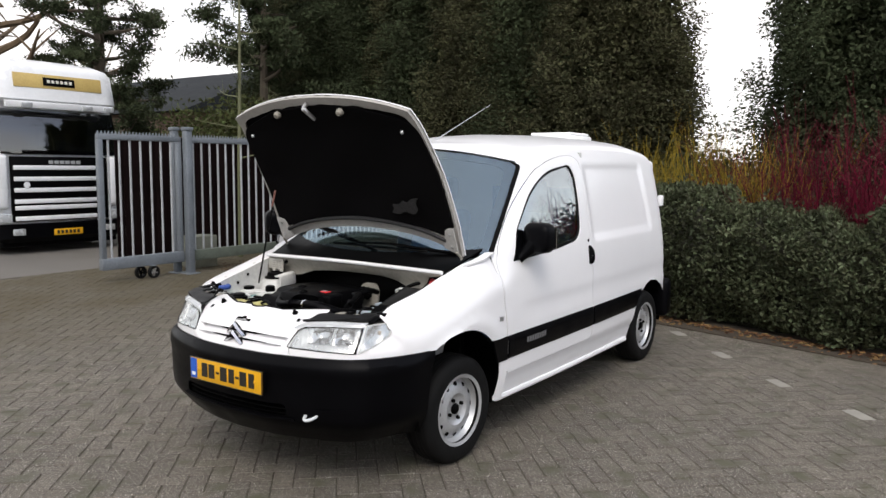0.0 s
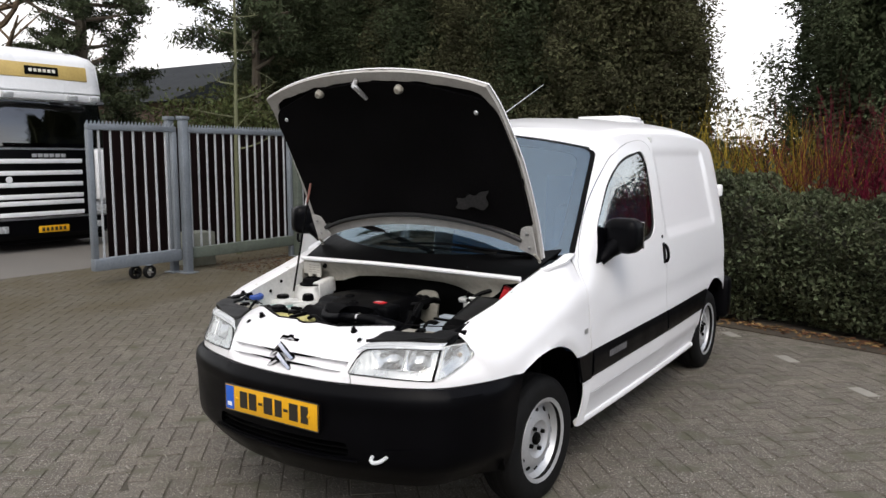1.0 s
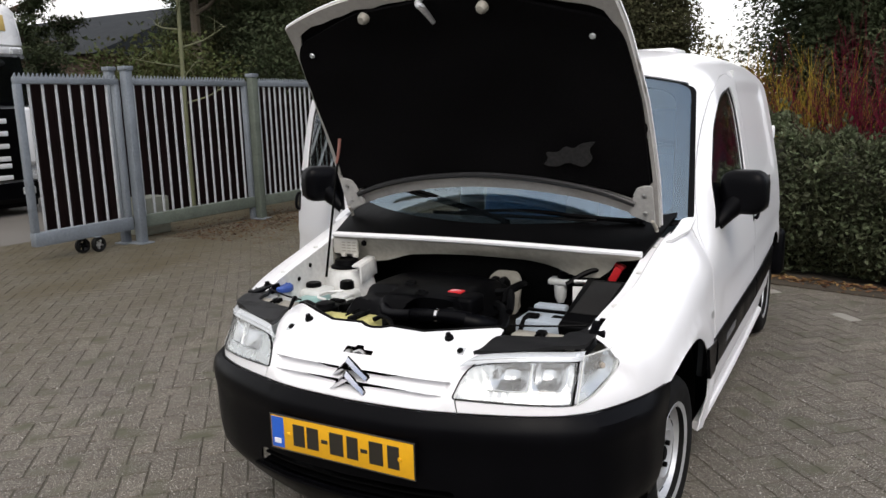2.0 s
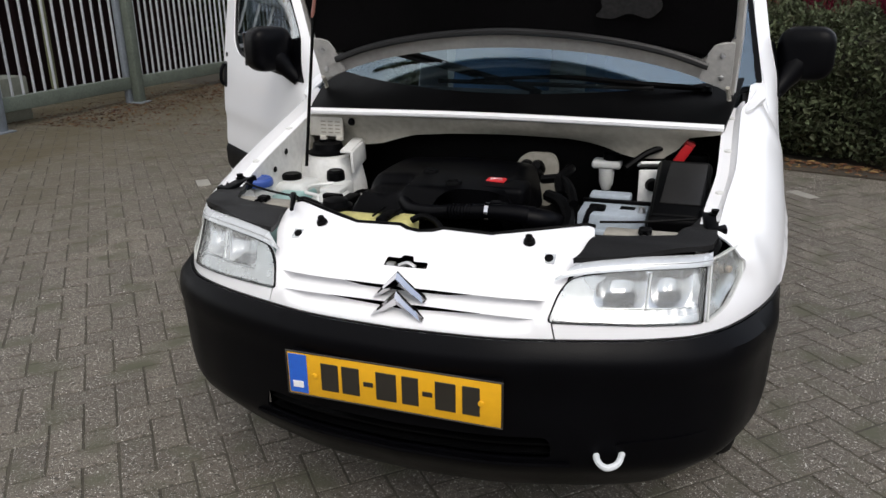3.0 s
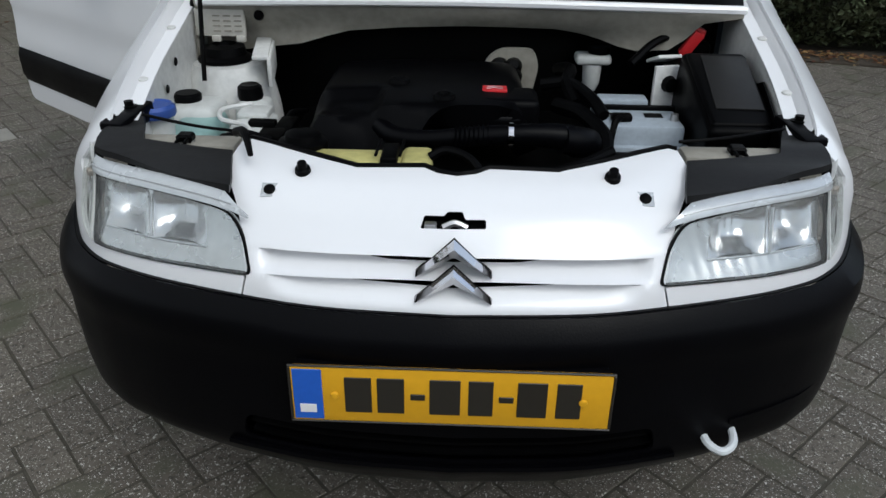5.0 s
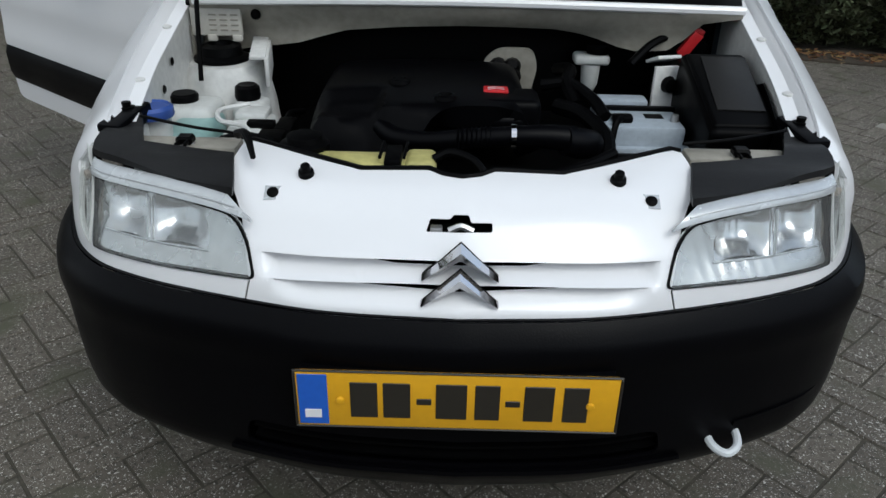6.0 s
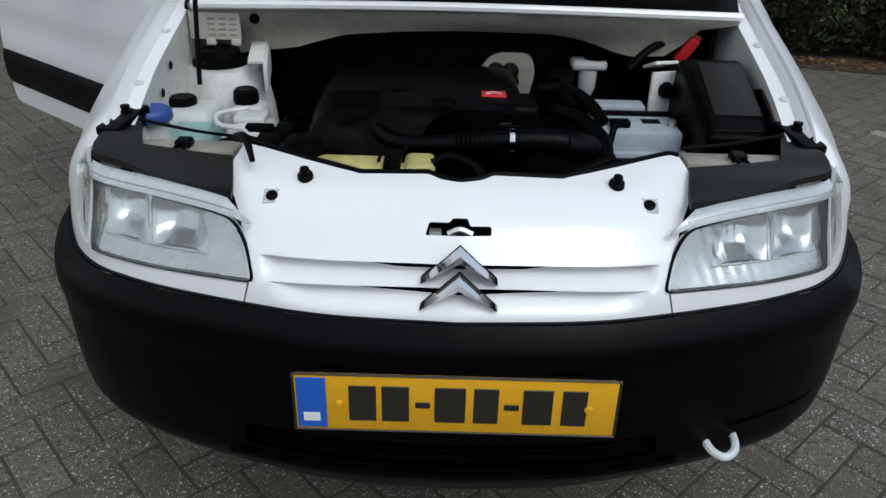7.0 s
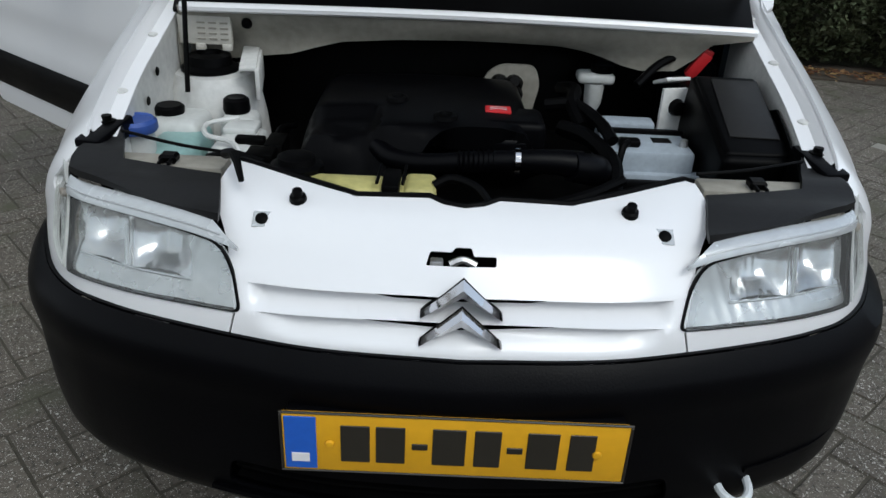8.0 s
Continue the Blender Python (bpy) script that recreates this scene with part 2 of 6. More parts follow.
def thing(name, label, category, group="", at=(0, 0, 0)):
    ob = new(name)
    ob.empty_display_size = 0.2
    ob.location = at
    return tagged(ob, label, category, group)


def put(bm, m):
    bmesh.ops.transform(bm, matrix=m, verts=bm.verts)
    return bm


def merged(*bms):
    out = bmesh.new()
    for b in bms:
        me = bpy.data.meshes.new("tmp")
        b.to_mesh(me)
        b.free()
        out.from_mesh(me)
        bpy.data.meshes.remove(me)
    return out


def rbox(x0, x1, y0, y1, z0, z1, r=0.01, seg=2):
    """A box with rounded edges between the given bounds."""
    bm = bmesh.new()
    bmesh.ops.create_cube(bm, size=1.0)
    put(bm, pose((x0 + x1) / 2, (y0 + y1) / 2, (z0 + z1) / 2) @ Matrix.Diagonal((x1 - x0, y1 - y0, z1 - z0, 1)))
    if r:
        bmesh.ops.bevel(bm, geom=bm.edges[:], offset=r, segments=seg, profile=0.5, affect="EDGES")
    return bm


def lathe(profile, n=32, closed=False):
    """Turns (radius, height) pairs round z."""
    bm = bmesh.new()
    rings = []
    for r, h in profile:
        rings.append([bm.verts.new((r * math.cos(2 * math.pi * k / n), r * math.sin(2 * math.pi * k / n), h)) for k in range(n)] if r > 1e-6 else [bm.verts.new((0, 0, h))])
    pairs = list(zip(rings, rings[1:])) + ([(rings[-1], rings[0])] if closed else [])
    for a, b in pairs:
        for k in range(n):
            q = [a[k % len(a)], a[(k + 1) % len(a)], b[(k + 1) % len(b)], b[k % len(b)]]
            q = list(dict.fromkeys(q))
            if len(q) > 2:
                bm.faces.new(q)
    bmesh.ops.recalc_face_normals(bm, faces=bm.faces[:])
    return bm


def curve_points(pts, steps=6):
    """A smooth line through the points."""
    p = [Vector(q) for q in pts]
    p = [2 * p[0] - p[1]] + p + [2 * p[-1] - p[-2]]
    out = []
    for a, b, c, d in zip(p, p[1:], p[2:], p[3:]):
        for k in range(steps):
            t = k / steps
            out.append(0.5 * ((2 * b) + (c - a) * t + (2 * a - 5 * b + 4 * c - d) * t * t + (3 * b - a - 3 * c + d) * t ** 3))
    return out + [p[-2]]


def tube(pts, r, n=8, steps=5, caps=True, flat=1.0):
    """A round bar or hose along points; r may be one radius or one for each point given."""
    line = curve_points(pts, steps) if steps > 1 else [Vector(q) for q in pts]
    radii = np.interp(np.linspace(0, 1, len(line)), np.linspace(0, 1, len(pts)), r if isinstance(r, (list, tuple)) else [r] * len(pts))
    bm = bmesh.new()
    rings, up = [], Vector((0.13, 0.21, 0.97))
    for k, q in enumerate(line):
        d = (line[min(k + 1, len(line) - 1)] - line[max(k - 1, 0)]).normalized()
        s = d.cross(up)
        s = s.normalized() if s.length > 1e-3 else Vector((1, 0, 0))
        u = s.cross(d).normalized()
        up = u
        rings.append([bm.verts.new(q + float(radii[k]) * (math.cos(a) * s + flat * math.sin(a) * u)) for a in [2 * math.pi * j / n for j in range(n)]])
    for a, b in zip(rings, rings[1:]):
        for k in range(n):
            bm.faces.new((a[k], a[(k + 1) % n], b[(k + 1) % n], b[k]))
    if caps:
        bm.faces.new(rings[0][::-1])
        bm.faces.new(rings[-1])
    bmesh.ops.recalc_face_normals(bm, faces=bm.faces[:])
    return bm


def smoothstep(t):
    t = min(1.0, max(0.0, t))
    return t * t * (3 - 2 * t)


def spline(xs, ys):
    """A smooth function through the pairs, without overshoot."""
    xs, ys = np.array(xs, float), np.array(ys, float)
    h, d = np.diff(xs), np.diff(ys) / np.diff(xs)
    m = np.zeros(len(xs))
    m[0], m[-1] = d[0], d[-1]
    for k in range(1, len(xs) - 1):
        if d[k - 1] * d[k] > 0:
            w1, w2 = 2 * h[k] + h[k - 1], h[k] + 2 * h[k - 1]
            m[k] = (w1 + w2) / (w1 / d[k - 1] + w2 / d[k])

    def value(x):
        x = min(max(x, xs[0]), xs[-1])
        k = min(max(int(np.searchsorted(xs, x)) - 1, 0), len(h) - 1)
        t = (x - xs[k]) / h[k]
        return float((1 + 2 * t) * (1 - t) ** 2 * ys[k] + t * (1 - t) ** 2 * h[k] * m[k] + t * t * (3 - 2 * t) * ys[k + 1] + t * t * (t - 1) * h[k] * m[k + 1])

    return value


def rounded(pts, r, n=4):
    """An outline with its corners rounded; r is one radius or one for each corner."""
    out, c = [], len(pts)
    for k in range(c):
        a, b, d = Vector(pts[k - 1]), Vector(pts[k]), Vector(pts[(k + 1) % c])
        q = r[k] if isinstance(r, (list, tuple)) else r
        q = min(q, (a - b).length * 0.48, (d - b).length * 0.48)
        if q < 1e-5:
            out.append(tuple(b))
            continue
        s, e = b + (a - b).normalized() * q, b + (d - b).normalized() * q
        for j in range(n + 1):
            t = j / n
            out.append(tuple((1 - t) ** 2 * s + 2 * t * (1 - t) * b + t * t * e))
    return out


def densify(pts, step):
    out = []
    for a, b in zip(pts, pts[1:] + pts[:1]):
        n = max(1, int(math.ceil(math.dist(a, b) / step)))
        out += [(a[0] + (b[0] - a[0]) * k / n, a[1] + (b[1] - a[1]) * k / n) for k in range(n)]
    return out


def inside(pts, poly):
    x, y = pts[:, 0], pts[:, 1]
    p = np.array(poly)
    q = np.roll(p, -1, 0)
    res = np.zeros(len(pts), bool)
    for (ax, ay), (bx, by) in zip(p, q):
        if ay != by:
            res ^= ((ay > y) != (by > y)) & (x < (bx - ax) * (y - ay) / (by - ay) + ax)
    return res


def sheet(outline, fn, step=0.03, holes=(), thick=0.004, out=None, creases=()):
    """A sheet of thickness thick over the flat region given by outline and holes, bent into shape by fn(u, v)."""
    loops = [densify(list(outline), step)] + [densify(list(h), step) for h in holes]
    rim = np.array([p for lp in loops for p in lp])
    edges, base = [], 0
    for lp in loops:
        edges += [(base + k, base + (k + 1) % len(lp)) for k in range(len(lp))]
        base += len(lp)
    for line in creases:
        rim = np.concatenate([rim, np.array(line, float)])
        edges += [(base + k, base + k + 1) for k in range(len(line) - 1)]
        base += len(line)
    lo, hi = rim.min(0), rim.max(0)
    gx, gy = np.meshgrid(np.arange(lo[0], hi[0], step), np.arange(lo[1], hi[1], step * 0.87))
    gx = gx + (np.arange(gx.shape[0])[:, None] % 2) * step * 0.5
    g = np.c_[gx.ravel(), gy.ravel()]
    ok = inside(g, loops[0])
    for h in loops[1:]:
        ok &= ~inside(g, h)
    g = g[ok]
    if len(g):
        near = np.min(np.concatenate([((g[:, None, :] - rim[None, k:k + 200, :]) ** 2).sum(2) for k in range(0, len(rim), 200)], axis=1), axis=1)
        g = g[near > (0.45 * step) ** 2]
    flat = [Vector(p) for p in np.concatenate([rim, g])] if len(g) else [Vector(p) for p in rim]
    vs, _, fs, *_ = delaunay_2d_cdt(flat, edges, [], 0, 1e-6)
    cen = np.array([[sum(vs[i].x for i in f) / 3, sum(vs[i].y for i in f) / 3] for f in fs])
    keep = inside(cen, loops[0])
    for h in loops[1:]:
        keep &= ~inside(cen, h)
    bm = bmesh.new()
    bv = [bm.verts.new(fn(v.x, v.y)) for v in vs]
    for f, k in zip(fs, keep):
        if k:
            bm.faces.new([bv[i] for i in f])
    bmesh.ops.delete(bm, geom=[v for v in bm.verts if not v.link_faces], context="VERTS")
    bm.normal_update()
    if out is not None:
        s = sum((f.normal.dot(Vector(out(f.calc_center_median()) if callable(out) else out)) for f in bm.faces))
        if s < 0:
            bmesh.ops.reverse_faces(bm, faces=bm.faces[:])
    if thick:
        bm.normal_update()
        top = list(bm.faces)
        rims = [lp for e in bm.edges if len(e.link_faces) == 1 for lp in e.link_loops]
        under = {v: bm.verts.new(v.co - v.normal * thick) for v in list(bm.verts)}
        ends = [(lp.vert, lp.link_loop_next.vert) for lp in rims]
        for f in top:
            bm.faces.new([under[v] for v in reversed(f.verts)])
        for p, q in ends:
            bm.faces.new((q, p, under[p], under[q]))
    return bm


def mirrored(bm):
    put(bm, Matrix.Diagonal((-1, 1, 1, 1)))
    bmesh.ops.reverse_faces(bm, faces=bm.faces[:])
    return bm


def soup(name, verts, faces, material, parent=None, label="", kind="stuff"):
    me = bpy.data.meshes.new(name)
    me.from_pydata(verts.tolist() if hasattr(verts, "tolist") else verts, [], faces.tolist() if hasattr(faces, "tolist") else faces)
    me.materials.append(material)
    ob = new(name, me)
    if parent:
        ob.parent = parent
    if kind:
        ob["kind"] = kind
    if label:
        ob["label"] = label
    return ob


def leaf_cloud(rng, centres, ahead, length, width, fold=0.25, spread=0.6):
    """Many small pointed leaves at the centres, each roughly along its direction ahead: vertices and faces."""
    n = len(centres)
    d = ahead + rng.normal(0, spread, (n, 3))
    d /= np.linalg.norm(d, axis=1)[:, None] + 1e-9
    s = np.cross(d, rng.normal(0, 1, (n, 3)))
    s /= np.linalg.norm(s, axis=1)[:, None] + 1e-9
    u = np.cross(d, s)
    ln = (length * rng.uniform(0.6, 1.4, n))[:, None]
    wd = (width * rng.uniform(0.6, 1.4, n))[:, None]
    a = centres - d * ln * 0.5
    b = centres + s * wd * 0.5 + u * wd * fold
    c = centres + d * ln * 0.5
    e = centres - s * wd * 0.5 + u * wd * fold
    v = np.stack([a, b, c, e], 1).reshape(-1, 3)
    k = np.arange(n)[:, None] * 4
    f = np.concatenate([k + [0, 1, 2], k + [0, 2, 3]])
    return v, f

# ---- ground ----
bm = bmesh.new()
bmesh.ops.create_grid(bm, x_segments=24, y_segments=24, size=400)
put(bm, pose(0, 0, -0.0031))
ground = tagged(finish("ground", bm, JOINT), "dark sandy ground between and around the pavers", "ground", kind="structure")
slab = tagged(finish("road", rbox(-19, -7.75, -9, 12, -0.16, 0.0, 0.01, 1), CONCRETE), "worn grey concrete road strip beyond the gate", "road", kind="structure")


def hedge_line(x):
    """Where the front of the hedge bed lies."""
    return 5.5 - 0.26 * x


# ---- gate and fence ----
GX = -6.33


def sawtooth(y0, y1, z, x):
    bm = bmesh.new()
    n = int((y1 - y0) / 0.05)
    for k in range(n):
        a, b = y0 + (y1 - y0) * k / n, y0 + (y1 - y0) * (k + 0.8) / n
        for s in (0,):
            lo = [bm.verts.new((x + dx, yy, z)) for dx, yy in ((-0.006, a), (0.006, a), (0.006, b), (-0.006, b))]
            hi = [bm.verts.new((x + dx, (a + b) / 2 + 0.006, z + 0.045)) for dx in (-0.006, 0.006)]
            for q in ((lo[0], lo[1], hi[1], hi[0]), (lo[3], hi[0], hi[1], lo[2]), (lo[0], hi[0], lo[3]), (lo[1], lo[2], hi[1])):
                bm.faces.new(q)
    return bm


def bar_panel(name, label, y0, y1, x, pitch, low=0.17, high=1.93, ends=True):
    g = thing(name, label, "gate" if "gate" in name else "fence", "steel bar fence panels")
    part("bottom_rail", rbox(x - 0.05, x + 0.05, y0, y1, low, low + 0.15, 0.012), GALV if "gate" in name else MOSSY, g, "" if "gate" in name else "mossy bottom rail")
    part("top_rail", rbox(x - 0.03, x + 0.03, y0, y1, high - 0.07, high, 0.008), GALV, g)
    part("toothed_strip", sawtooth(y0, y1, high, x), GALV, g, smooth=False)
    if ends:
        for a in (y0, y1 - 0.07):
            part("end_post", rbox(x - 0.034, x + 0.034, a, a + 0.07, low + 0.147 if "gate" in name else -0.02, high - 0.068, 0.008), GALV, g)
    n = int((y1 - y0 - 0.16) / pitch)
    me = None
    for k in range(n + 1):
        y = y0 + 0.08 + (y1 - y0 - 0.16) * (k + 0.5) / (n + 1)
        if me is None:
            b = part("bar", tube([(0, 0, low + 0.14), (0, 0, high - 0.06)], 0.0145, 8, 1), BARSTEEL, g)
            me = b.data
        else:
            b = new("bar", me)
            b.parent = g
        b.location = (x, y, 0)
    return g


gate = bar_panel("sliding_gate", "grey galvanised sliding gate leaf with vertical bars, half open", 3.17, 4.42, GX, 0.168)
bar_panel("fence_panel", "grey galvanised bar fence panel beside the gate", 4.50, 6.55, GX - 0.02, 0.15)
bar_panel("fence_panel", "grey galvanised bar fence panel running behind the van", 6.62, 9.41, GX + 0.02, 0.118)
bar_panel("fence_panel", "grey galvanised bar fence panel running behind the van", 9.49, 12.2, GX + 0.02, 0.118)


def gate_post(y, h, w, x, steel=GALV):
    p = thing("gate_post", "square galvanised steel gate post", "gate post", "gate posts")
    part("post", rbox(x - w / 2, x + w / 2, y - w / 2, y + w / 2, -0.02, h, 0.01), steel, p)
    part("cap", rbox(x - w / 2 - 0.012, x + w / 2 + 0.012, y - w / 2 - 0.012, y + w / 2 + 0.012, h + 0.001, h + 0.05, 0.008), GALV, p)
    part("foot_plate", rbox(x - w / 2 - 0.05, x + w / 2 + 0.05, y - w / 2 - 0.05, y + w / 2 + 0.05, 0.0, 0.016, 0.004), GALV, p)
    return p


gate_post(4.47, 2.02, 0.10, GX + 0.10)
gate_post(4.41, 2.02, 0.09, GX - 0.11)
gate_post(6.58, 1.98, 0.11, GX + 0.08, MOSSY)
gate_post(9.45, 1.98, 0.10, GX + 0.05)


def castor(y, x, hub_mat, label):
    c = thing("gate_castor", label, "castor wheel")
    turn = pose(x, y, 0.085, 0, 90, 0)
    part("tyre", put(lathe([(0.055, -0.03), (0.078, -0.03), (0.085, -0.018), (0.085, 0.018), (0.078, 0.03), (0.055, 0.03)], 24, True), turn), RUBBER, c)
    hub = [lathe([(0, 0.012), (0.02, 0.014), (0.022, 0.02), (0.0, 0.022)], 16)]
    for k in range(5):
        hub.append(put(rbox(0.012, 0.058, -0.009, 0.009, -0.012, 0.016, 0.003, 1), pose(0, 0, 0, 0, 0, 72 * k)))
    part("hub", put(merged(*hub), turn), hub_mat, c)
    part("fork", merged(rbox(x - 0.045, x + 0.045, y - 0.05, y + 0.02, 0.172 - 0.004, 0.176, 0.002, 1), rbox(x - 0.043, x - 0.038, y - 0.02, y + 0.02, 0.07, 0.169, 0.002, 1)), GALV, c)


castor(3.90, GX + 0.06, ALU, "small black castor with a pale metal hub under the gate")
castor(3.76, GX - 0.03, BLACK, "small all-black castor under the gate")
blk = thing("concrete_block", "weathered grey concrete block behind the fence", "block")
part("block", rbox(-6.95, -6.6, 4.85, 5.25, 0.0, 0.48, 0.02), mat("mossy_concrete", (0.16, 0.165, 0.13), 0.9, var=0.3, scale=8, fine=60, bump=0.4), blk)


# ---- lorry ----
def lorry():
    X, Y = -10.3, 4.92
    t = thing("lorry", "white lorry tractor with black and white grille, parked beyond the gate", "truck", at=(0, 0, 0))
    TW = mat("white_lorry_paint", (0.72, 0.73, 0.74), 0.3, var=0.05, scale=2, fine=20, coat=0.4)
    GOLD = mat("gold_sign_board", (0.50, 0.36, 0.12), 0.5, var=0.15, scale=3, fine=30)
    SIGNINK = mat("pale_sign_lettering", (0.7, 0.68, 0.6), 0.5)
    DARKWIN = glass_mat("dark_lorry_glass", (0.10, 0.11, 0.12), 0.0, 1.0, 0.12)
    GREYL = mat("silver_lettering", (0.42, 0.43, 0.44), 0.4, 0.4)

    # cab: rounded plan lofted upwards, leaning back above the windscreen
    def ring(z, front, half, back=-2.1, r=0.22):
        pts = [(back, -half), (front - r * 1.6, -half), (front - r * 0.6, -half + 0.04), (front - r * 0.12, -half + r * 0.7), (front, -half + r * 1.5)]
        pts += [(front + 0.015, 0)] + [(a, -b) for a, b in pts[::-1]]
        return [(X + a, Y + b, z) for a, b in pts]

    def loft(levels):
        bm = bmesh.new()
        rs = [[bm.verts.new(p) for p in lv] for lv in levels]
        for a, b in zip(rs, rs[1:]):
            for k in range(len(a)):
                bm.faces.new((a[k], a[(k + 1) % len(a)], b[(k + 1) % len(b)], b[k]))
        bm.faces.new(rs[0][::-1])
        bm.faces.new(rs[-1])
        bmesh.ops.recalc_face_normals(bm, faces=bm.faces[:])
        return bm

    part("cab_body", loft([ring(0.52, -0.05, 1.2), ring(1.0, -0.03, 1.22), ring(1.62, -0.05, 1.22), ring(2.5, -0.22, 1.17), ring(2.56, -0.16, 1.15)]), TW, t)
    part("roof", loft([ring(2.562, -0.06, 1.12), ring(2.62, 0.0, 1.14), ring(2.75, -0.01, 1.13), ring(3.12, -0.06, 1.10), ring(3.22, -0.14, 1.06), ring(3.30, -0.35, 0.95), ring(3.36, -0.7, 0.8)]), TW, t)
    part("bumper", loft([ring(0.2, -0.06, 1.1), ring(0.28, 0.02, 1.2), ring(0.50, 0.02, 1.22), ring(0.518, 0.0, 1.2)]), PLASTIC, t)

    def face(u0, u1, z0, z1, d, thick=0.02, lean=0.0, r=0.01):
        b = rbox(-thick, 0, u0, u1, 0, z1 - z0, min(r, thick / 2.2, (z1 - z0) / 2.2), 2)
        return put(b, pose(X + d, Y, z0, 0, -lean, 0))

    grille = part("grille", face(-0.92, 0.80, 0.56, 1.66, 0.04, 0.05), BLACK, t, "black grille panel")
    for z in (0.575, 0.755, 0.865, 1.055, 1.245, 1.435):
        part("stripe", face(-0.88, 0.57, z, z + 0.075, 0.062, 0.03), TW, grille, "white slat")
    for k in range(6):
        u = -0.28 + 0.098 * k
        part("letter_block", face(u, u + 0.078, 1.535, 1.595, 0.052, 0.012, r=0.003), GREYL, grille)
    part("maker_badge", put(lathe([(0, 0), (0.05, 0.0), (0.055, 0.008), (0.0, 0.014)], 20), pose(X + 0.066, Y - 0.68, 1.18, 0, 90, 0)), TW, grille)
    screen = part("windscreen", face(-1.05, 1.05, 1.70, 2.47, 0.02, 0.03, 12, 0.012), DARKWIN, t, "dark reflecting windscreen")
    part("wiper", put(tube([(0, -0.9, 0.05), (0, -0.3, 0.06), (0, 0.1, 0.02)], 0.012, 6), pose(X + 0.0, Y, 1.70, 0, -13, 0)), BLACK, t)
    # solid black box in place of the unlit cab inside
    part("dark_cab_fill", rbox(X - 1.9, X - 0.5, Y - 1.1, Y + 1.1, 1.2, 2.4, 0.05), BLACK, t)
    sign = part("sign_board", face(-0.78, 0.78, 2.82, 3.06, 0.0, 0.03, 7), GOLD, t, "gold-coloured roof sign board")
    part("name_panel", face(-0.29, 0.27, 2.87, 3.01, 0.012, 0.02, 7), BLACK, sign)
    for k, w in enumerate((0.05, 0.05, 0.05, 0.05, 0.05, 0.05)):
        part("lettering_bar", face(-0.23 + 0.077 * k, -0.23 + 0.077 * k + w, 2.915, 2.965, 0.024, 0.01, 7, 0.002), SIGNINK, sign)
    visor = part("sun_visor", face(-0.96, 0.96, 2.47, 2.58, 0.05, 0.06, -8), TW, t)
    for u in (-0.62, 0.45, 0.86):
        part("marker_lamp", face(u - 0.09, u + 0.09, 2.47, 2.56, 0.085, 0.04, -8), FROST, visor)
    plate = part("number_plate", face(-0.24, 0.28, 0.30, 0.41, 0.055, 0.012), YELLOW, t)
    for k in range(6):
        part("plate_bar", face(-0.19 + 0.073 * k, -0.145 + 0.073 * k, 0.325, 0.385, 0.061, 0.005, r=0.001), INK, plate)
    for s in (-1, 1):
        lamp = part("headlamp", face(s * 0.98 - 0.17, s * 0.98 + 0.17, 0.545, 0.70, 0.02, 0.08), FROST, t)
        part("fog_lamp", face(s * 0.82 - 0.1, s * 0.82 + 0.1, 0.33, 0.44, 0.05, 0.05), FROST, t)
        part("corner_deflector", rbox(X - 0.22, X + 0.05, Y + (0.83 if s > 0 else -1.2), Y + (1.03 if s > 0 else -0.95), 0.78, 1.68, 0.06, 3), TW, t)
        part("wheel", put(lathe([(0.28, -0.15), (0.48, -0.15), (0.51, -0.1), (0.51, 0.1), (0.48, 0.15), (0.28, 0.15)], 28, True), pose(X - 1.35, Y + s * 1.0, 0.51, 90, 0, 0)), RUBBER, t)
    part("chassis", rbox(X - 5.0, X - 0.3, Y - 0.45, Y + 0.45, 0.5, 0.8, 0.02), BLACK, t)
    part("mud_skirt", rbox(X - 0.9, X - 0.12, Y - 1.05, Y + 1.05, 0.12, 0.5, 0.03), BLACK, t)
    for s in (-1, 1):
        part("rear_wheel", put(lathe([(0.28, -0.28), (0.48, -0.28), (0.51, -0.2), (0.51, 0.2), (0.48, 0.28), (0.28, 0.28)], 28, True), pose(X - 4.6, Y + s * 0.85, 0.51, 90, 0, 0)), RUBBER, t)
    return t


lorry()


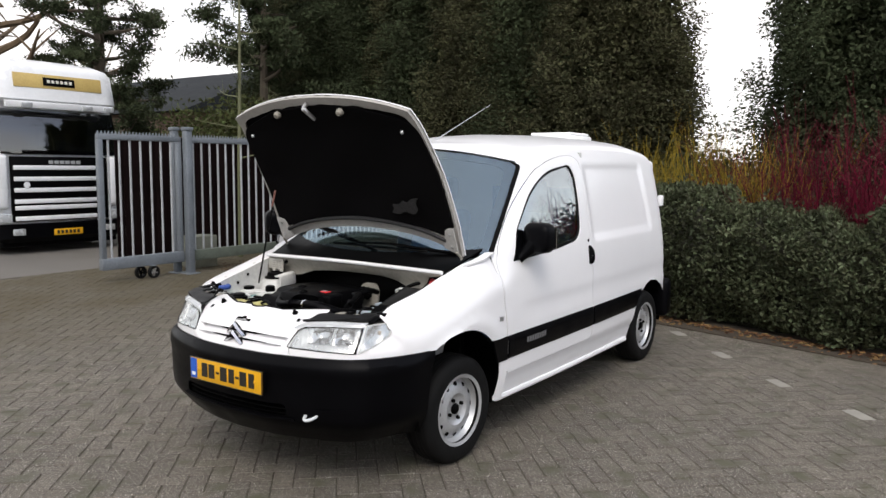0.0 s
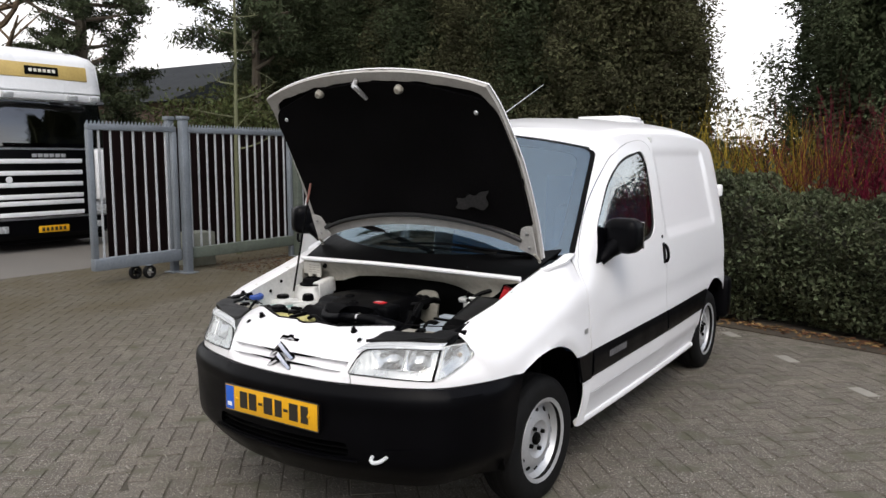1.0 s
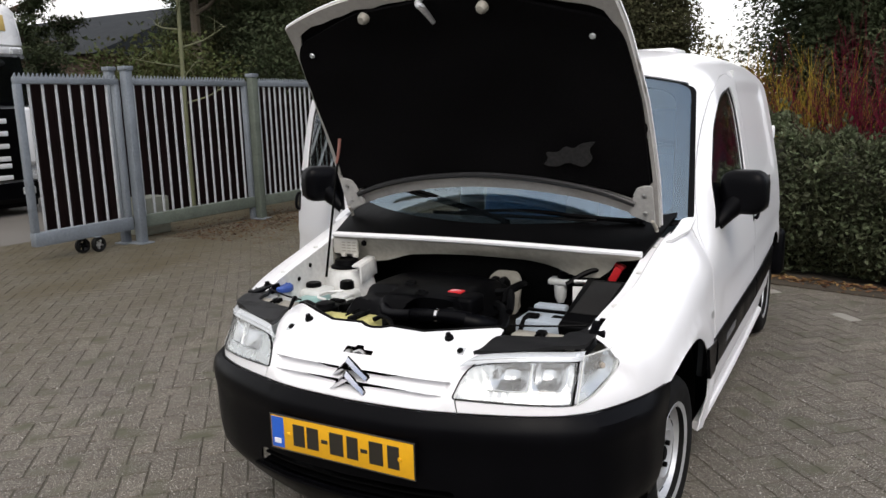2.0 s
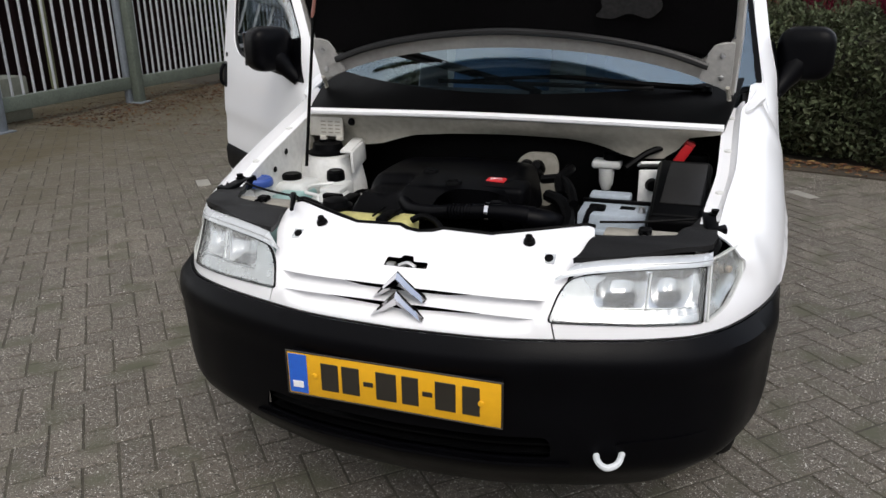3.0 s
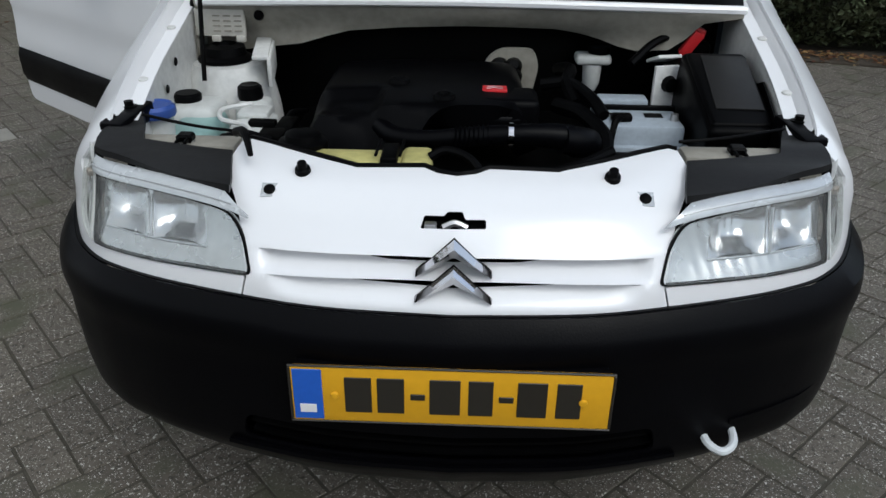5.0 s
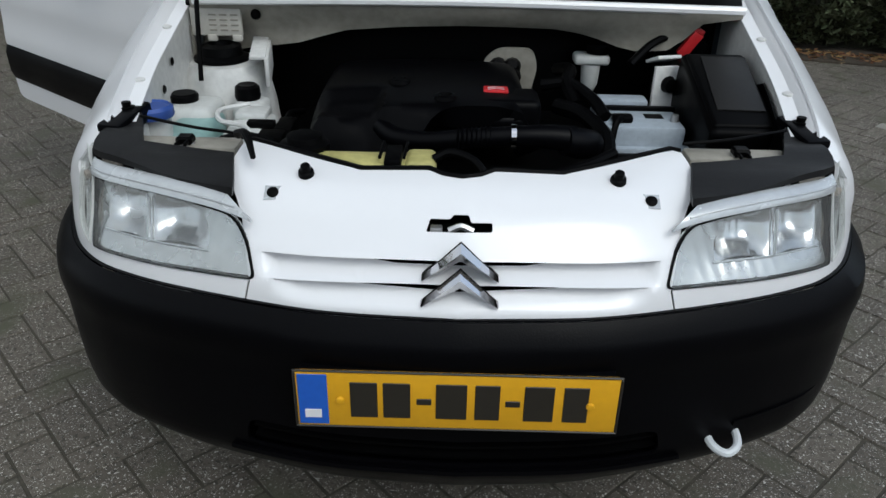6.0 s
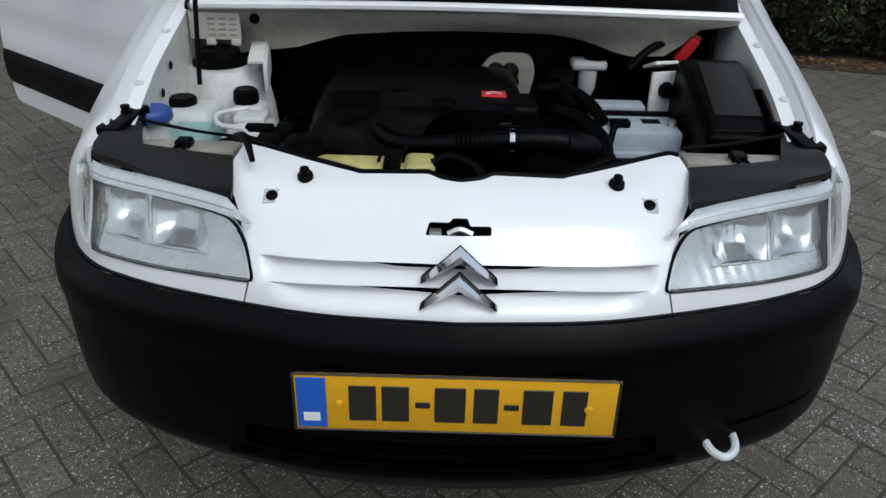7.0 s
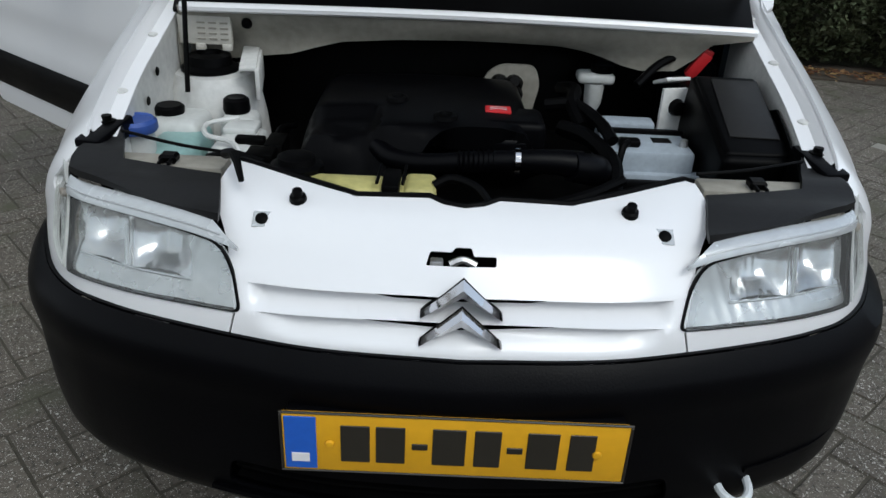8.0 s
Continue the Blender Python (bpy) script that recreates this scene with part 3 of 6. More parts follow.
# ---- planting ----
def leafy_hedge(name, label, front, x0, x1, depth, height, count, material, seed, size=0.065):
    """A broad uneven hedge whose front follows front(x)."""
    rng = np.random.default_rng(seed)
    h = thing(name, label, "hedge")
    x = rng.uniform(x0, x1, count)
    top = np.array([height(a) for a in x]) * (1 + 0.06 * np.sin(x * 5.1) + 0.05 * np.sin(x * 11.3 + 1) + 0.03 * np.sin(x * 23.0)) + np.where(rng.random(count) < 0.04, rng.uniform(0, 0.14, count), 0)
    face = rng.random(count) < 0.55
    back = rng.beta(1, 7, count) * 0.5
    lump = 0.09 * np.sin(x * 3.7) + 0.06 * np.sin(x * 9.1 + 2)
    z = np.where(face, rng.uniform(0.05, 1, count) * top, top - rng.beta(1, 6, count) * 0.35)
    u = np.where(face, back, rng.uniform(0, depth, count))
    bulge = 0.16 * np.sin(np.pi * np.clip(z / top, 0, 1)) + 0.05 * np.sin(z * 9 + x * 4)
    y = np.array([front(a) for a in x]) + u - lump - bulge + np.where(z > 0.8 * top, 0.25 * (z / top - 0.8) / 0.2, 0)
    c = np.c_[x, y, z]
    d = np.c_[rng.normal(0, 0.4, count), np.where(face, -0.8, -0.2), np.where(face, 0.3, 0.9)]
    v, f = leaf_cloud(rng, c, d, size * 1.25, size * 0.75, 0.2, 0.5)
    soup("foliage", v, f, material, h)
    # solid core behind the leaves, its dark colour giving the hedge's inner shade
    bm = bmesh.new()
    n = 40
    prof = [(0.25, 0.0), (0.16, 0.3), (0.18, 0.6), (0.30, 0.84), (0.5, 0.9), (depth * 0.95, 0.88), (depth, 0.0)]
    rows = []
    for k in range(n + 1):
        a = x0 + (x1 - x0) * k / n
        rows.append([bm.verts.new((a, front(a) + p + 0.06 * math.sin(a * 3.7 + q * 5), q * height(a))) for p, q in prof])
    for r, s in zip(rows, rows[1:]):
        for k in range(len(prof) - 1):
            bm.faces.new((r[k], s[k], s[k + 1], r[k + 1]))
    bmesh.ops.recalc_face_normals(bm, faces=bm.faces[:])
    part("shaded_core", bm, mat(name + "_core_shade", (0.022, 0.022, 0.013), 0.95, var=0.5, scale=9, fine=50, bump=0.8), h)
    return h


hedge_h = spline([-3, 0, 0.8, 1.4, 1.9, 2.3, 3.2, 5, 9], [1.25, 1.27, 1.27, 1.08, 1.04, 1.22, 1.3, 1.2, 1.2])
leafy_hedge("evergreen_hedge", "dark evergreen hedge with small glossy leaves along the paving", hedge_line, -2.6, 8.5, 1.5, lambda x: hedge_h(x), 90000, HEDGELEAF, 3, 0.046)


def litter_strip(name, label, n, seed, where, material, size=0.07):
    rng = np.random.default_rng(seed)
    c = np.array([where(rng) for _ in range(n)])
    v, f = leaf_cloud(rng, c, np.tile([0.0, 0.0, 0.0], (n, 1)), size, size * 0.6, 0.12, 1.0)
    v[:, 2] = c[:, 2].repeat(4) + (v[:, 2] - c[:, 2].repeat(4)) * 0.25
    ob = soup(name, v, f, material)
    return tagged(ob, label, "leaves")


def by_hedge(r):
    x = r.uniform(-1.5, 8)
    return (x, hedge_line(x) - 0.02 - abs(r.normal(0, 0.13)), 0.012 + r.uniform(0, 0.02))


litter_strip("leaf_litter", "dry brown leaves lying along the hedge foot", 2600, 5, by_hedge, LITTER, 0.06)
bed = sheet([(-3, 5.9), (9, 2.9), (9, 16), (-3, 16)], lambda a, b: (a, b, 0.012), 0.7, (), 0.02)
tagged(finish("soil", bed, SOIL), "dark soil bed under the hedge and trees", "soil", kind="structure")


def stems(name, label, cx, cy, n, h, spread, material, seed, lean=0.25):
    rng = np.random.default_rng(seed)
    sh = thing(name, label, "shrub", "bare coloured shrubs", (cx, cy, 0))
    verts, faces = [], []
    for k in range(n):
        a, r = rng.uniform(0, 2 * np.pi), spread * np.sqrt(rng.random())
        p = np.array([r * np.cos(a), r * np.sin(a), 0.0])
        d = np.array([rng.normal(0, lean), rng.normal(0, lean), 1.0])
        d /= np.linalg.norm(d)
        length, rad, seg = h * rng.uniform(0.6, 1.1), rng.uniform(0.004, 0.009), 6
        todo = [(p, d, length, rad)]
        while todo:
            p, d, ln, rad = todo.pop()
            base, rings = len(verts), []
            for j in range(seg + 1):
                w = rad * (1 - 0.75 * j / seg)
                rings.append(len(verts))
                verts += [(p[0] + w, p[1], p[2]), (p[0] - w * 0.5, p[1] + w * 0.87, p[2]), (p[0] - w * 0.5, p[1] - w * 0.87, p[2])]
                if j == seg:
                    break
                if ln > 0.5 and j in (2, 3, 4) and rng.random() < 0.75:
                    side = d + rng.normal(0, 0.5, 3)
                    todo.append((p.copy(), side / np.linalg.norm(side), ln * rng.uniform(0.25, 0.5), rad * 0.6))
                d = d + rng.normal(0, 0.09, 3) + np.array([0, 0, 0.03])
                d /= np.linalg.norm(d)
                p = p + d * ln / seg
            for a0, b0 in zip(rings, rings[1:]):
                for q in range(3):
                    faces.append((a0 + q, a0 + (q + 1) % 3, b0 + (q + 1) % 3, b0 + q))
    soup("brushwood", verts, faces, material, sh)
    return sh


for k in range(5):
    stems("yellow_stemmed_shrub", "bare shrub with bright yellow-green upright stems behind the hedge", -0.85 + 0.42 * k, 7.6 + 0.1 * (k % 2), 55, 1.95, 0.35, YELLOWSTEM, 20 + k, 0.16)
for k in range(4):
    stems("red_stemmed_shrub", "bare shrub with dense dark red stems behind the hedge", 1.15 + 0.62 * k, 7.1 - 0.2 * k, 110, 2.15, 0.42, REDSTEM, 40 + k, 0.34)


def conifer_mesh(seed, H, R, count, material, droop=-0.25, size=0.2, power=0.75, inner=True):
    """A conifer: tapered trunk and an uneven crown of needle sprays in clumps."""
    rng = np.random.default_rng(seed)
    t = thing("conifer", "tall dense dark green conifer", "tree", "conifers")
    part("trunk", tube([(0, 0, -0.05), (0.04, 0.02, H * 0.4), (0.0, 0.05, H * 0.92)], [0.17, 0.12, 0.02], 8, 4), BARK, t)
    limbs = []
    for k in range(34):
        z = 0.3 + (H - 0.8) * (k / 34) ** 1.15
        a = k * 2.4 + rng.uniform(-0.4, 0.4)
        r = R * (1 - z / H) ** power * 0.8
        limbs.append(tube([(0, 0, z), (r * 0.5 * math.cos(a), r * 0.5 * math.sin(a), z + 0.1), (r * math.cos(a), r * math.sin(a), z + 0.3 + droop * 0.4)], [0.03, 0.02, 0.006], 5, 2))
    part("limbwork", merged(*limbs), BARK, t)
    n = count
    clumps = 1100
    cz = H * (1 - rng.random(clumps) ** 0.62) * 0.98
    ca = rng.uniform(0, 2 * np.pi, clumps)
    cr = R * np.clip(1 - cz / H, 0.02, 1) ** power * (0.80 + 0.21 * rng.random(clumps) ** 0.6)
    cr *= 1 + 0.16 * np.sin(ca * 5 + cz * 1.1) + 0.10 * np.sin(cz * 4.3 + ca * 3)
    cen = np.c_[cr * np.cos(ca), cr * np.sin(ca), cz + 0.15]
    which = rng.integers(0, clumps, n)
    off = np.clip(rng.normal(0, 1, (n, 3)), -1.5, 1.5) * np.array([0.095, 0.095, 0.115]) * (0.6 + 0.6 * (1 - cz[which] / H))[:, None] * (R / 1.5)
    p = cen[which] + off
    p[:, 2] = np.abs(p[:, 2])
    out = np.c_[np.cos(ca[which]), np.sin(ca[which]), np.full(n, droop)]
    v, f = leaf_cloud(rng, p, out, size, size * 0.42, 0.12, 0.75)
    if inner:
        m = int(n * 0.75)
        z = H * (1 - rng.random(m) ** 0.6) * 0.95
        a = rng.uniform(0, 2 * np.pi, m)
        r = R * np.clip(1 - z / H, 0, 1) ** power * rng.uniform(0.35, 0.96, m)
        v2, f2 = leaf_cloud(rng, np.c_[r * np.cos(a), r * np.sin(a), z], np.c_[np.cos(a), np.sin(a), np.zeros(m)], size * 1.7, size * 0.75, 0.1, 0.8)
        v, f = np.concatenate([v, v2]), np.concatenate([f, f2 + len(v)])
    soup("crown", v, f, material, t)
    return t


trees = [conifer_mesh(61, 9.5, 1.9, 92000, CONIFER2, size=0.072, power=0.6), conifer_mesh(62, 11.0, 2.1, 98000, CONIFER, size=0.072, power=0.6), conifer_mesh(63, 8.5, 2.0, 86000, CONIFER2, -0.1, 0.072)]
spots = [(0, -2.85, 11.3, 0), (1, -4.1, 12.0, 40), (2, -5.7, 11.9, 100), (1, -7.3, 12.8, 200), (0, -8.8, 13.4, 300), (1, -9.9, 13.6, 20), (1, -11.3, 13.8, 250), (0, -12.5, 13.6, 80), (1, -13.7, 14.3, 130),
         (1, 1.62, 11.5, 120), (1, 1.9, 13.6, 77),
         (0, -4.6, 14.2, 70)]
# wooden fence far off in the gap between the trees
far_fence = thing("wooden_fence", "weathered dark wooden fence with open rails behind the trees", "fence")
for z, h in ((1.66, 0.055), (1.49, 0.09)):
    part("rail", rbox(-5.5, 1.5, 17.97, 18.0, z, z + h, 0.006, 1), BARK, far_fence)
for k in range(5):
    part("post", rbox(-5.5 + 1.72 * k, -5.38 + 1.72 * k, 18.0, 18.12, -0.05, 1.70, 0.008, 1), BARK, far_fence)
for k in range(35):
    part("board", rbox(-5.49 + 0.2 * k, -5.305 + 0.2 * k, 17.97, 17.995, 0.03, 1.40 + 0.004 * (k % 3), 0.004, 1), BARK, far_fence)
used = set()
for k, x, y, a in spots:
    m = pose(x, y, 0, 0, 0, a)
    if k in used:
        copy_thing(trees[k], m)
    else:
        trees[k].matrix_basis = m
        used.add(k)


def shrub(name, label, cx, cy, rx, ry, h, count, material, seed, size=0.09):
    """A rounded, uneven bush of many small leaves on thin branches."""
    rng = np.random.default_rng(seed)
    s = thing(name, label, "shrub", at=(cx, cy, 0))
    n = 60
    a = rng.uniform(0, 2 * np.pi, n)
    r = np.sqrt(rng.random(n)) * 0.85
    zz = h * (0.25 + 0.7 * rng.random(n) * np.sqrt(np.clip(1 - r * r, 0, 1)))
    cen = np.c_[r * rx * np.cos(a), r * ry * np.sin(a), zz]
    w = rng.integers(0, n, count)
    p = cen[w] + np.clip(rng.normal(0, 1, (count, 3)), -1.5, 1.5) * np.array([0.2 * rx, 0.2 * ry, 0.12 * h])
    p[:, 2] = np.abs(p[:, 2]) + 0.03
    v, f = leaf_cloud(rng, p, np.c_[p[:, 0] / rx, p[:, 1] / ry, np.full(count, 0.3)], size, size * 0.55, 0.2, 0.7)
    soup("foliage", v, f, material, s)
    tw = [tube([(0, 0, 0), tuple(cen[k] * [0.5, 0.5, 0.6]), tuple(cen[k])], [0.025, 0.012, 0.004], 5, 2) for k in range(0, n, 3)]
    part("branchwork", merged(*tw), BARK, s)
    return s


OLIVE = leaf_mat("olive_shrub_leaf", (0.055, 0.062, 0.022), 0.5, 0.04, 0.6)
for k, (x, y, h, w) in enumerate([(-9.8, 8.6, 2.9, 1.3), (-9.4, 10.8, 3.2, 1.5), (-11.6, 9.4, 3.0, 1.4), (-8.6, 12.2, 3.4, 1.3)]):
    shrub("olive_shrub", "tall loose olive-green shrub behind the fence", x, y, w, w, h, 9000, OLIVE if k != 1 else CONIFER, 90 + k, 0.10)


for k, (x, y, h, w) in enumerate([(-0.95, 10.9, 1.7, 0.8), (1.75, 10.0, 2.1, 0.8), (3.4, 9.3, 2.1, 1.3), (5.2, 8.8, 2.1, 1.3)]):
    shrub("evergreen_shrub", "low dark evergreen shrub behind the bare coloured stems", x, y, w, 1.0, h, 24000, CONIFER, 120 + k, 0.07)


def bare_tree(name, label, cx, cy, h, r0, seed, material, branches=16, leaves=None, leaf_n=0, spread=1.6, start=0.35, clump=0.28, needle=0.03):
    """A tapered trunk with limbs and twigs, and tufts of needles where given."""
    rng = np.random.default_rng(seed)
    t = thing(name, label, "tree", at=(cx, cy, 0))
    part("trunk", tube([(0, 0, -0.05), (0.05, -0.03, h * 0.3), (0.0, 0.06, h * 0.65), (0.08, 0.0, h)], [r0, r0 * 0.8, r0 * 0.5, r0 * 0.12], 8, 4), material, t)
    limbs, ends = [], []
    for k in range(branches):
        z = h * (start + (0.95 - start) * k / branches)
        a = k * 2.4 + rng.uniform(-0.5, 0.5)
        ln = spread * (1.1 - 0.6 * k / branches) * rng.uniform(0.7, 1.2)
        dz = rng.uniform(0.05, 0.5) * ln
        tip = Vector((ln * math.cos(a), ln * math.sin(a), z + dz))
        mid = Vector((0.5 * ln * math.cos(a + 0.15), 0.5 * ln * math.sin(a + 0.15), z + dz * 0.35))
        limbs.append(tube([(0, 0, z), mid, tip], [r0 * 0.4 * (1 - 0.6 * k / branches), r0 * 0.22, r0 * 0.06], 5, 3))
        for j in range(5):
            s = mid.lerp(tip, rng.uniform(0, 1))
            e = s + Vector(rng.normal(0, 0.3, 3).tolist()) * ln * 0.5 + Vector((0, 0, 0.1))
            limbs.append(tube([s, s.lerp(e, 0.5) + Vector((0, 0, 0.03)), e], [r0 * 0.1, r0 * 0.07, r0 * 0.03], 4, 2))
            ends += [e, s.lerp(e, 0.5)]
        ends.append(tip)
    part("limbwork", merged(*limbs), material, t)
    if leaves:
        e = np.array([list(q) for q in ends])
        w = rng.integers(0, len(e), leaf_n)
        p = e[w] + rng.normal(0, 1, (leaf_n, 3)) * np.array([clump, clump, clump * 0.45])
        v, f = leaf_cloud(rng, p, np.c_[rng.normal(0, 0.6, (leaf_n, 2)), np.full(leaf_n, 0.5)], 0.13, needle, 0.1, 0.5)
        soup("crown", v, f, leaves, t)
    return t


GREENBARK = mat("green_grey_young_bark", (0.095, 0.10, 0.05), 0.8, var=0.25, scale=8, fine=60, bump=0.3)
bare_tree("young_tree", "slim young bare tree with a greenish stem behind the fence", -7.25, 6.25, 5.5, 0.045, 101, GREENBARK, 14, None, 0, 0.75, 0.3)
bare_tree("pine_tree", "open pine tree with tufted dark needles", -10.8, 10.0, 7.5, 0.14, 102, BARK, 26, CONIFER, 30000, 1.4, 0.46, 0.15, 0.036)
bare_tree("cedar_tree", "spreading dark conifer with layered branches behind the lorry", -15.8, 9.0, 9.5, 0.2, 103, BARK, 60, CONIFER, 60000, 1.6, 0.10, 0.13, 0.036)
bare_tree("bare_tree", "large bare deciduous tree with brown limbs", -19.5, 8.0, 9.5, 0.35, 104, mat("brown_bark", (0.13, 0.09, 0.055), 0.9, var=0.4, scale=5, fine=50, bump=0.6), 26, None, 0, 3.6, 0.25)

DARKBOARD = mat("near_black_brown_board", (0.007, 0.004, 0.004), 0.85, var=0.4, scale=4, fine=50, bump=0.3, obj=0.3, spec=0.03)
screen_fence = thing("timber_screen", "near-black brown board screen behind the bar fence", "fence")
board_mesh = None
for k in range(58):
    y = 4.72 + 0.145 * k
    if board_mesh is None:
        b = part("board", rbox(-8.31, -8.285, -0.068, 0.068, -0.02, 2.0, 0.004, 1), DARKBOARD, screen_fence)
        board_mesh = b.data
    else:
        b = new("board", board_mesh)
        b.parent = screen_fence
    b.location = (0.004 * (k % 2), y, 0.01 * math.sin(k * 2.3))

# a dark-roofed building behind the trees, and unseen plain walls added for reflections, closing the yard behind the
# viewer
bld = thing("building", "low building with a dark grey roof behind the trees", "building")
ROOF = mat("dark_grey_roof", (0.022, 0.025, 0.028), 0.85, var=0.2, scale=3, fine=30, bump=0.3, spec=0.1)
BRICK = mat("dark_brown_brick_wall", (0.14, 0.09, 0.07), 0.85, var=0.25, scale=2, fine=40, bump=0.3)
part("wall", rbox(-34, -19, 14, 22, -0.1, 3.4, 0.02), BRICK, bld)
rf = bmesh.new()
q = [rf.verts.new(p) for p in ((-34.5, 13.5, 3.3), (-18.5, 13.5, 3.3), (-18.5, 22.5, 3.3), (-34.5, 22.5, 3.3), (-34.5, 18, 5.1), (-18.5, 18, 5.1))]
for i in ((0, 1, 5, 4), (2, 3, 4, 5), (0, 4, 3), (1, 2, 5), (0, 3, 2, 1)):
    rf.faces.new([q[j] for j in i])
bmesh.ops.recalc_face_normals(rf, faces=rf.faces[:])
part("roof", rf, ROOF, bld, smooth=False)
tagged(finish("wall_east", rbox(18.5, 18.9, -14, 8, -0.1, 4.2, 0.02), BRICK), "unseen plain dark brick wall closing the yard, added for reflections", "wall", kind="structure")
tagged(finish("wall_south", rbox(-20, 18.4, -14.6, -14.2, -0.1, 3.6, 0.02), BRICK), "unseen plain dark brick wall closing the yard, added for reflections", "wall", kind="structure")

# ---- van ----
# its axis is y, the front towards -y, the number plate at y = 0
van = thing("delivery_van", "small white panel van, bonnet propped open, passenger door ajar", "van")

# plan of the front and side, from the middle of the front to the door
PLAN = curve_points([(0, 0.035, 0), (0.2, 0.048, 0), (0.335, 0.076, 0), (0.5, 0.125, 0), (0.6, 0.168, 0), (0.65, 0.2, 0), (0.70, 0.25, 0), (0.74, 0.31, 0),
                     (0.78, 0.39, 0), (0.81, 0.47, 0), (0.835, 0.58, 0), (0.85, 0.72, 0), (0.857, 0.9, 0), (0.86, 1.1, 0), (0.86, 1.4, 0)], 8)
PX, PY = np.array([p.x for p in PLAN]), np.array([p.y for p in PLAN])
PS = np.concatenate([[0], np.cumsum(np.hypot(np.diff(PX), np.diff(PY)))])
half_width = spline([0.15, 0.3, 0.45, 0.70, 0.80, 0.9, 1.0, 1.3, 1.5, 1.6], [0.78, 0.822, 0.848, 0.852, 0.847, 0.840, 0.830, 0.778, 0.737, 0.710])
lean = spline([0.2, 0.60, 0.66, 0.70, 0.755, 0.82, 0.90], [-0.01, -0.01, -0.006, 0.0, 0.03, 0.06, 0.11])
bulge = spline([0.18, 0.24, 0.30, 0.38, 0.46, 0.56, 0.615, 0.645, 0.664, 0.674, 0.682], [-0.11, -0.08, -0.03, 0.022, 0.026, 0.028, 0.034, 0.030, 0.018, 0.004, -0.02])


def s_at_x(x):
    return float(np.interp(x, PX[:90], PS[:90]))


def s_at_y(y):
    return float(np.interp(y, PY, PS))


def skin(s, z, off=0.0):
    """A point of the lower front skin: s metres round from the middle, z high, off outwards. Negative s: the other side."""
    a = abs(s)
    x, y = float(np.interp(a, PS, PX)), float(np.interp(a, PS, PY))
    e = 0.01
    tx, ty = float(np.interp(a + e, PS, PX) - np.interp(a - e, PS, PX)), float(np.interp(a + e, PS, PY) - np.interp(a - e, PS, PY))
    if a < e:
        tx, ty = 1.0, 0.0
    n = math.hypot(tx, ty)
    fade = 1 - smoothstep((y - 0.2) / 0.45)
    x = x * (half_width(z) / 0.862 if y > 0.3 else 1 - (1 - half_width(z) / 0.862) * y / 0.3) + off * ty / n
    if z > 0.7 and y < 0.8:
        x -= 0.2 * (min(z, 0.85) - 0.7) * smoothstep((x - 0.64) / 0.1) * (1 - smoothstep((y - 0.5) / 0.3))
    y = y + lean(z) * fade - off * tx / n
    return (x if s >= 0 else -x, y, z)


def both(make, name, material, parent, label=""):
    """The part made for the van's left side, and its mirror image."""
    return part(name, make(), material, parent, label), part(name, mirrored(make()), material, parent, label)


OUT = lambda c: (c.x, c.y - 1.4, 0.2)  # noqa: E731
# front bumper with its openings
s_end = s_at_y(0.545)
arch_front = [(s_at_y(0.585), 0.672), (s_at_y(0.56), 0.60), (s_at_y(0.54), 0.45), (s_at_y(0.545), 0.32), (s_at_y(0.53), 0.262)]
bump_out = [(-a, b) for a, b in arch_front[::-1]] + arch_front
bump_holes = [rounded([(-0.37, 0.392), (0.36, 0.392), (0.35, 0.448), (-0.36, 0.448)], 0.02)]
bumper = part("front_bumper", sheet(bump_out, lambda s, z: skin(s, z, bulge(z) * (1 - 0.75 * smoothstep((abs(s) - 0.93) / 0.18)) + 0.010 * math.exp(-((abs(s) - 0.80) / 0.10) ** 2) * smoothstep((0.672 - z) / 0.02)), 0.022, bump_holes, 0.006, OUT), PLASTIC, van, "unpainted dark grey plastic bumper")
part("bumper_shelf", sheet([(-s_end, 0), (s_end, 0), (s_end, 0.05), (-s_end, 0.05)], lambda s, q: skin(s, 0.675, 0.006 - q), 0.03, (), 0.003, (0, 0, 1)), PLASTIC, bumper)
for z in (0.402, 0.425):
    part("intake_slat", sheet([(-0.36, 0), (0.36, 0), (0.36, 0.05), (-0.36, 0.05)], lambda s, q, z=z: skin(s, z + 0.15 * q, 0.012 - q), 0.05, (), 0.006, (0, 0, 1)), BLACK, bumper)
# near-black sheet stands in for the shade inside the intake
part("intake_shade_sheet", sheet([(-0.46, 0.33), (0.46, 0.33), (0.46, 0.475), (-0.46, 0.475)], lambda s, z: skin(s, z, -0.06), 0.06, (), 0.003, OUT), DEEP, bumper)
part("lower_lip", sheet([(-0.40, 0), (0.40, 0), (0.40, 0.05), (-0.40, 0.05)], lambda s, q: skin(s, 0.384 - 0.15 * q, 0.030 - q), 0.04, (), 0.008, (0, 0, 1)), PLASTIC, bumper)
part("fog_recess", sheet(rounded([(0.50, 0.425), (0.76, 0.44), (0.755, 0.452), (0.50, 0.437)], 0.005), lambda s, z: skin(s, z, bulge(z) + 0.004), 0.02, (), 0.003, OUT), PLASTIC, bumper)
# towing eye: a bent pale bar
part("towing_eye", tube([(0.456, 0.13, 0.412), (0.453, 0.085, 0.406), (0.460, 0.060, 0.400), (0.480, 0.048, 0.396), (0.500, 0.060, 0.400), (0.507, 0.085, 0.406), (0.505, 0.14, 0.412)], 0.0075, 8, 4), mat("pale_painted_steel", (0.6, 0.63, 0.64), 0.35, var=0.1, scale=30), van, "pale painted steel towing eye")

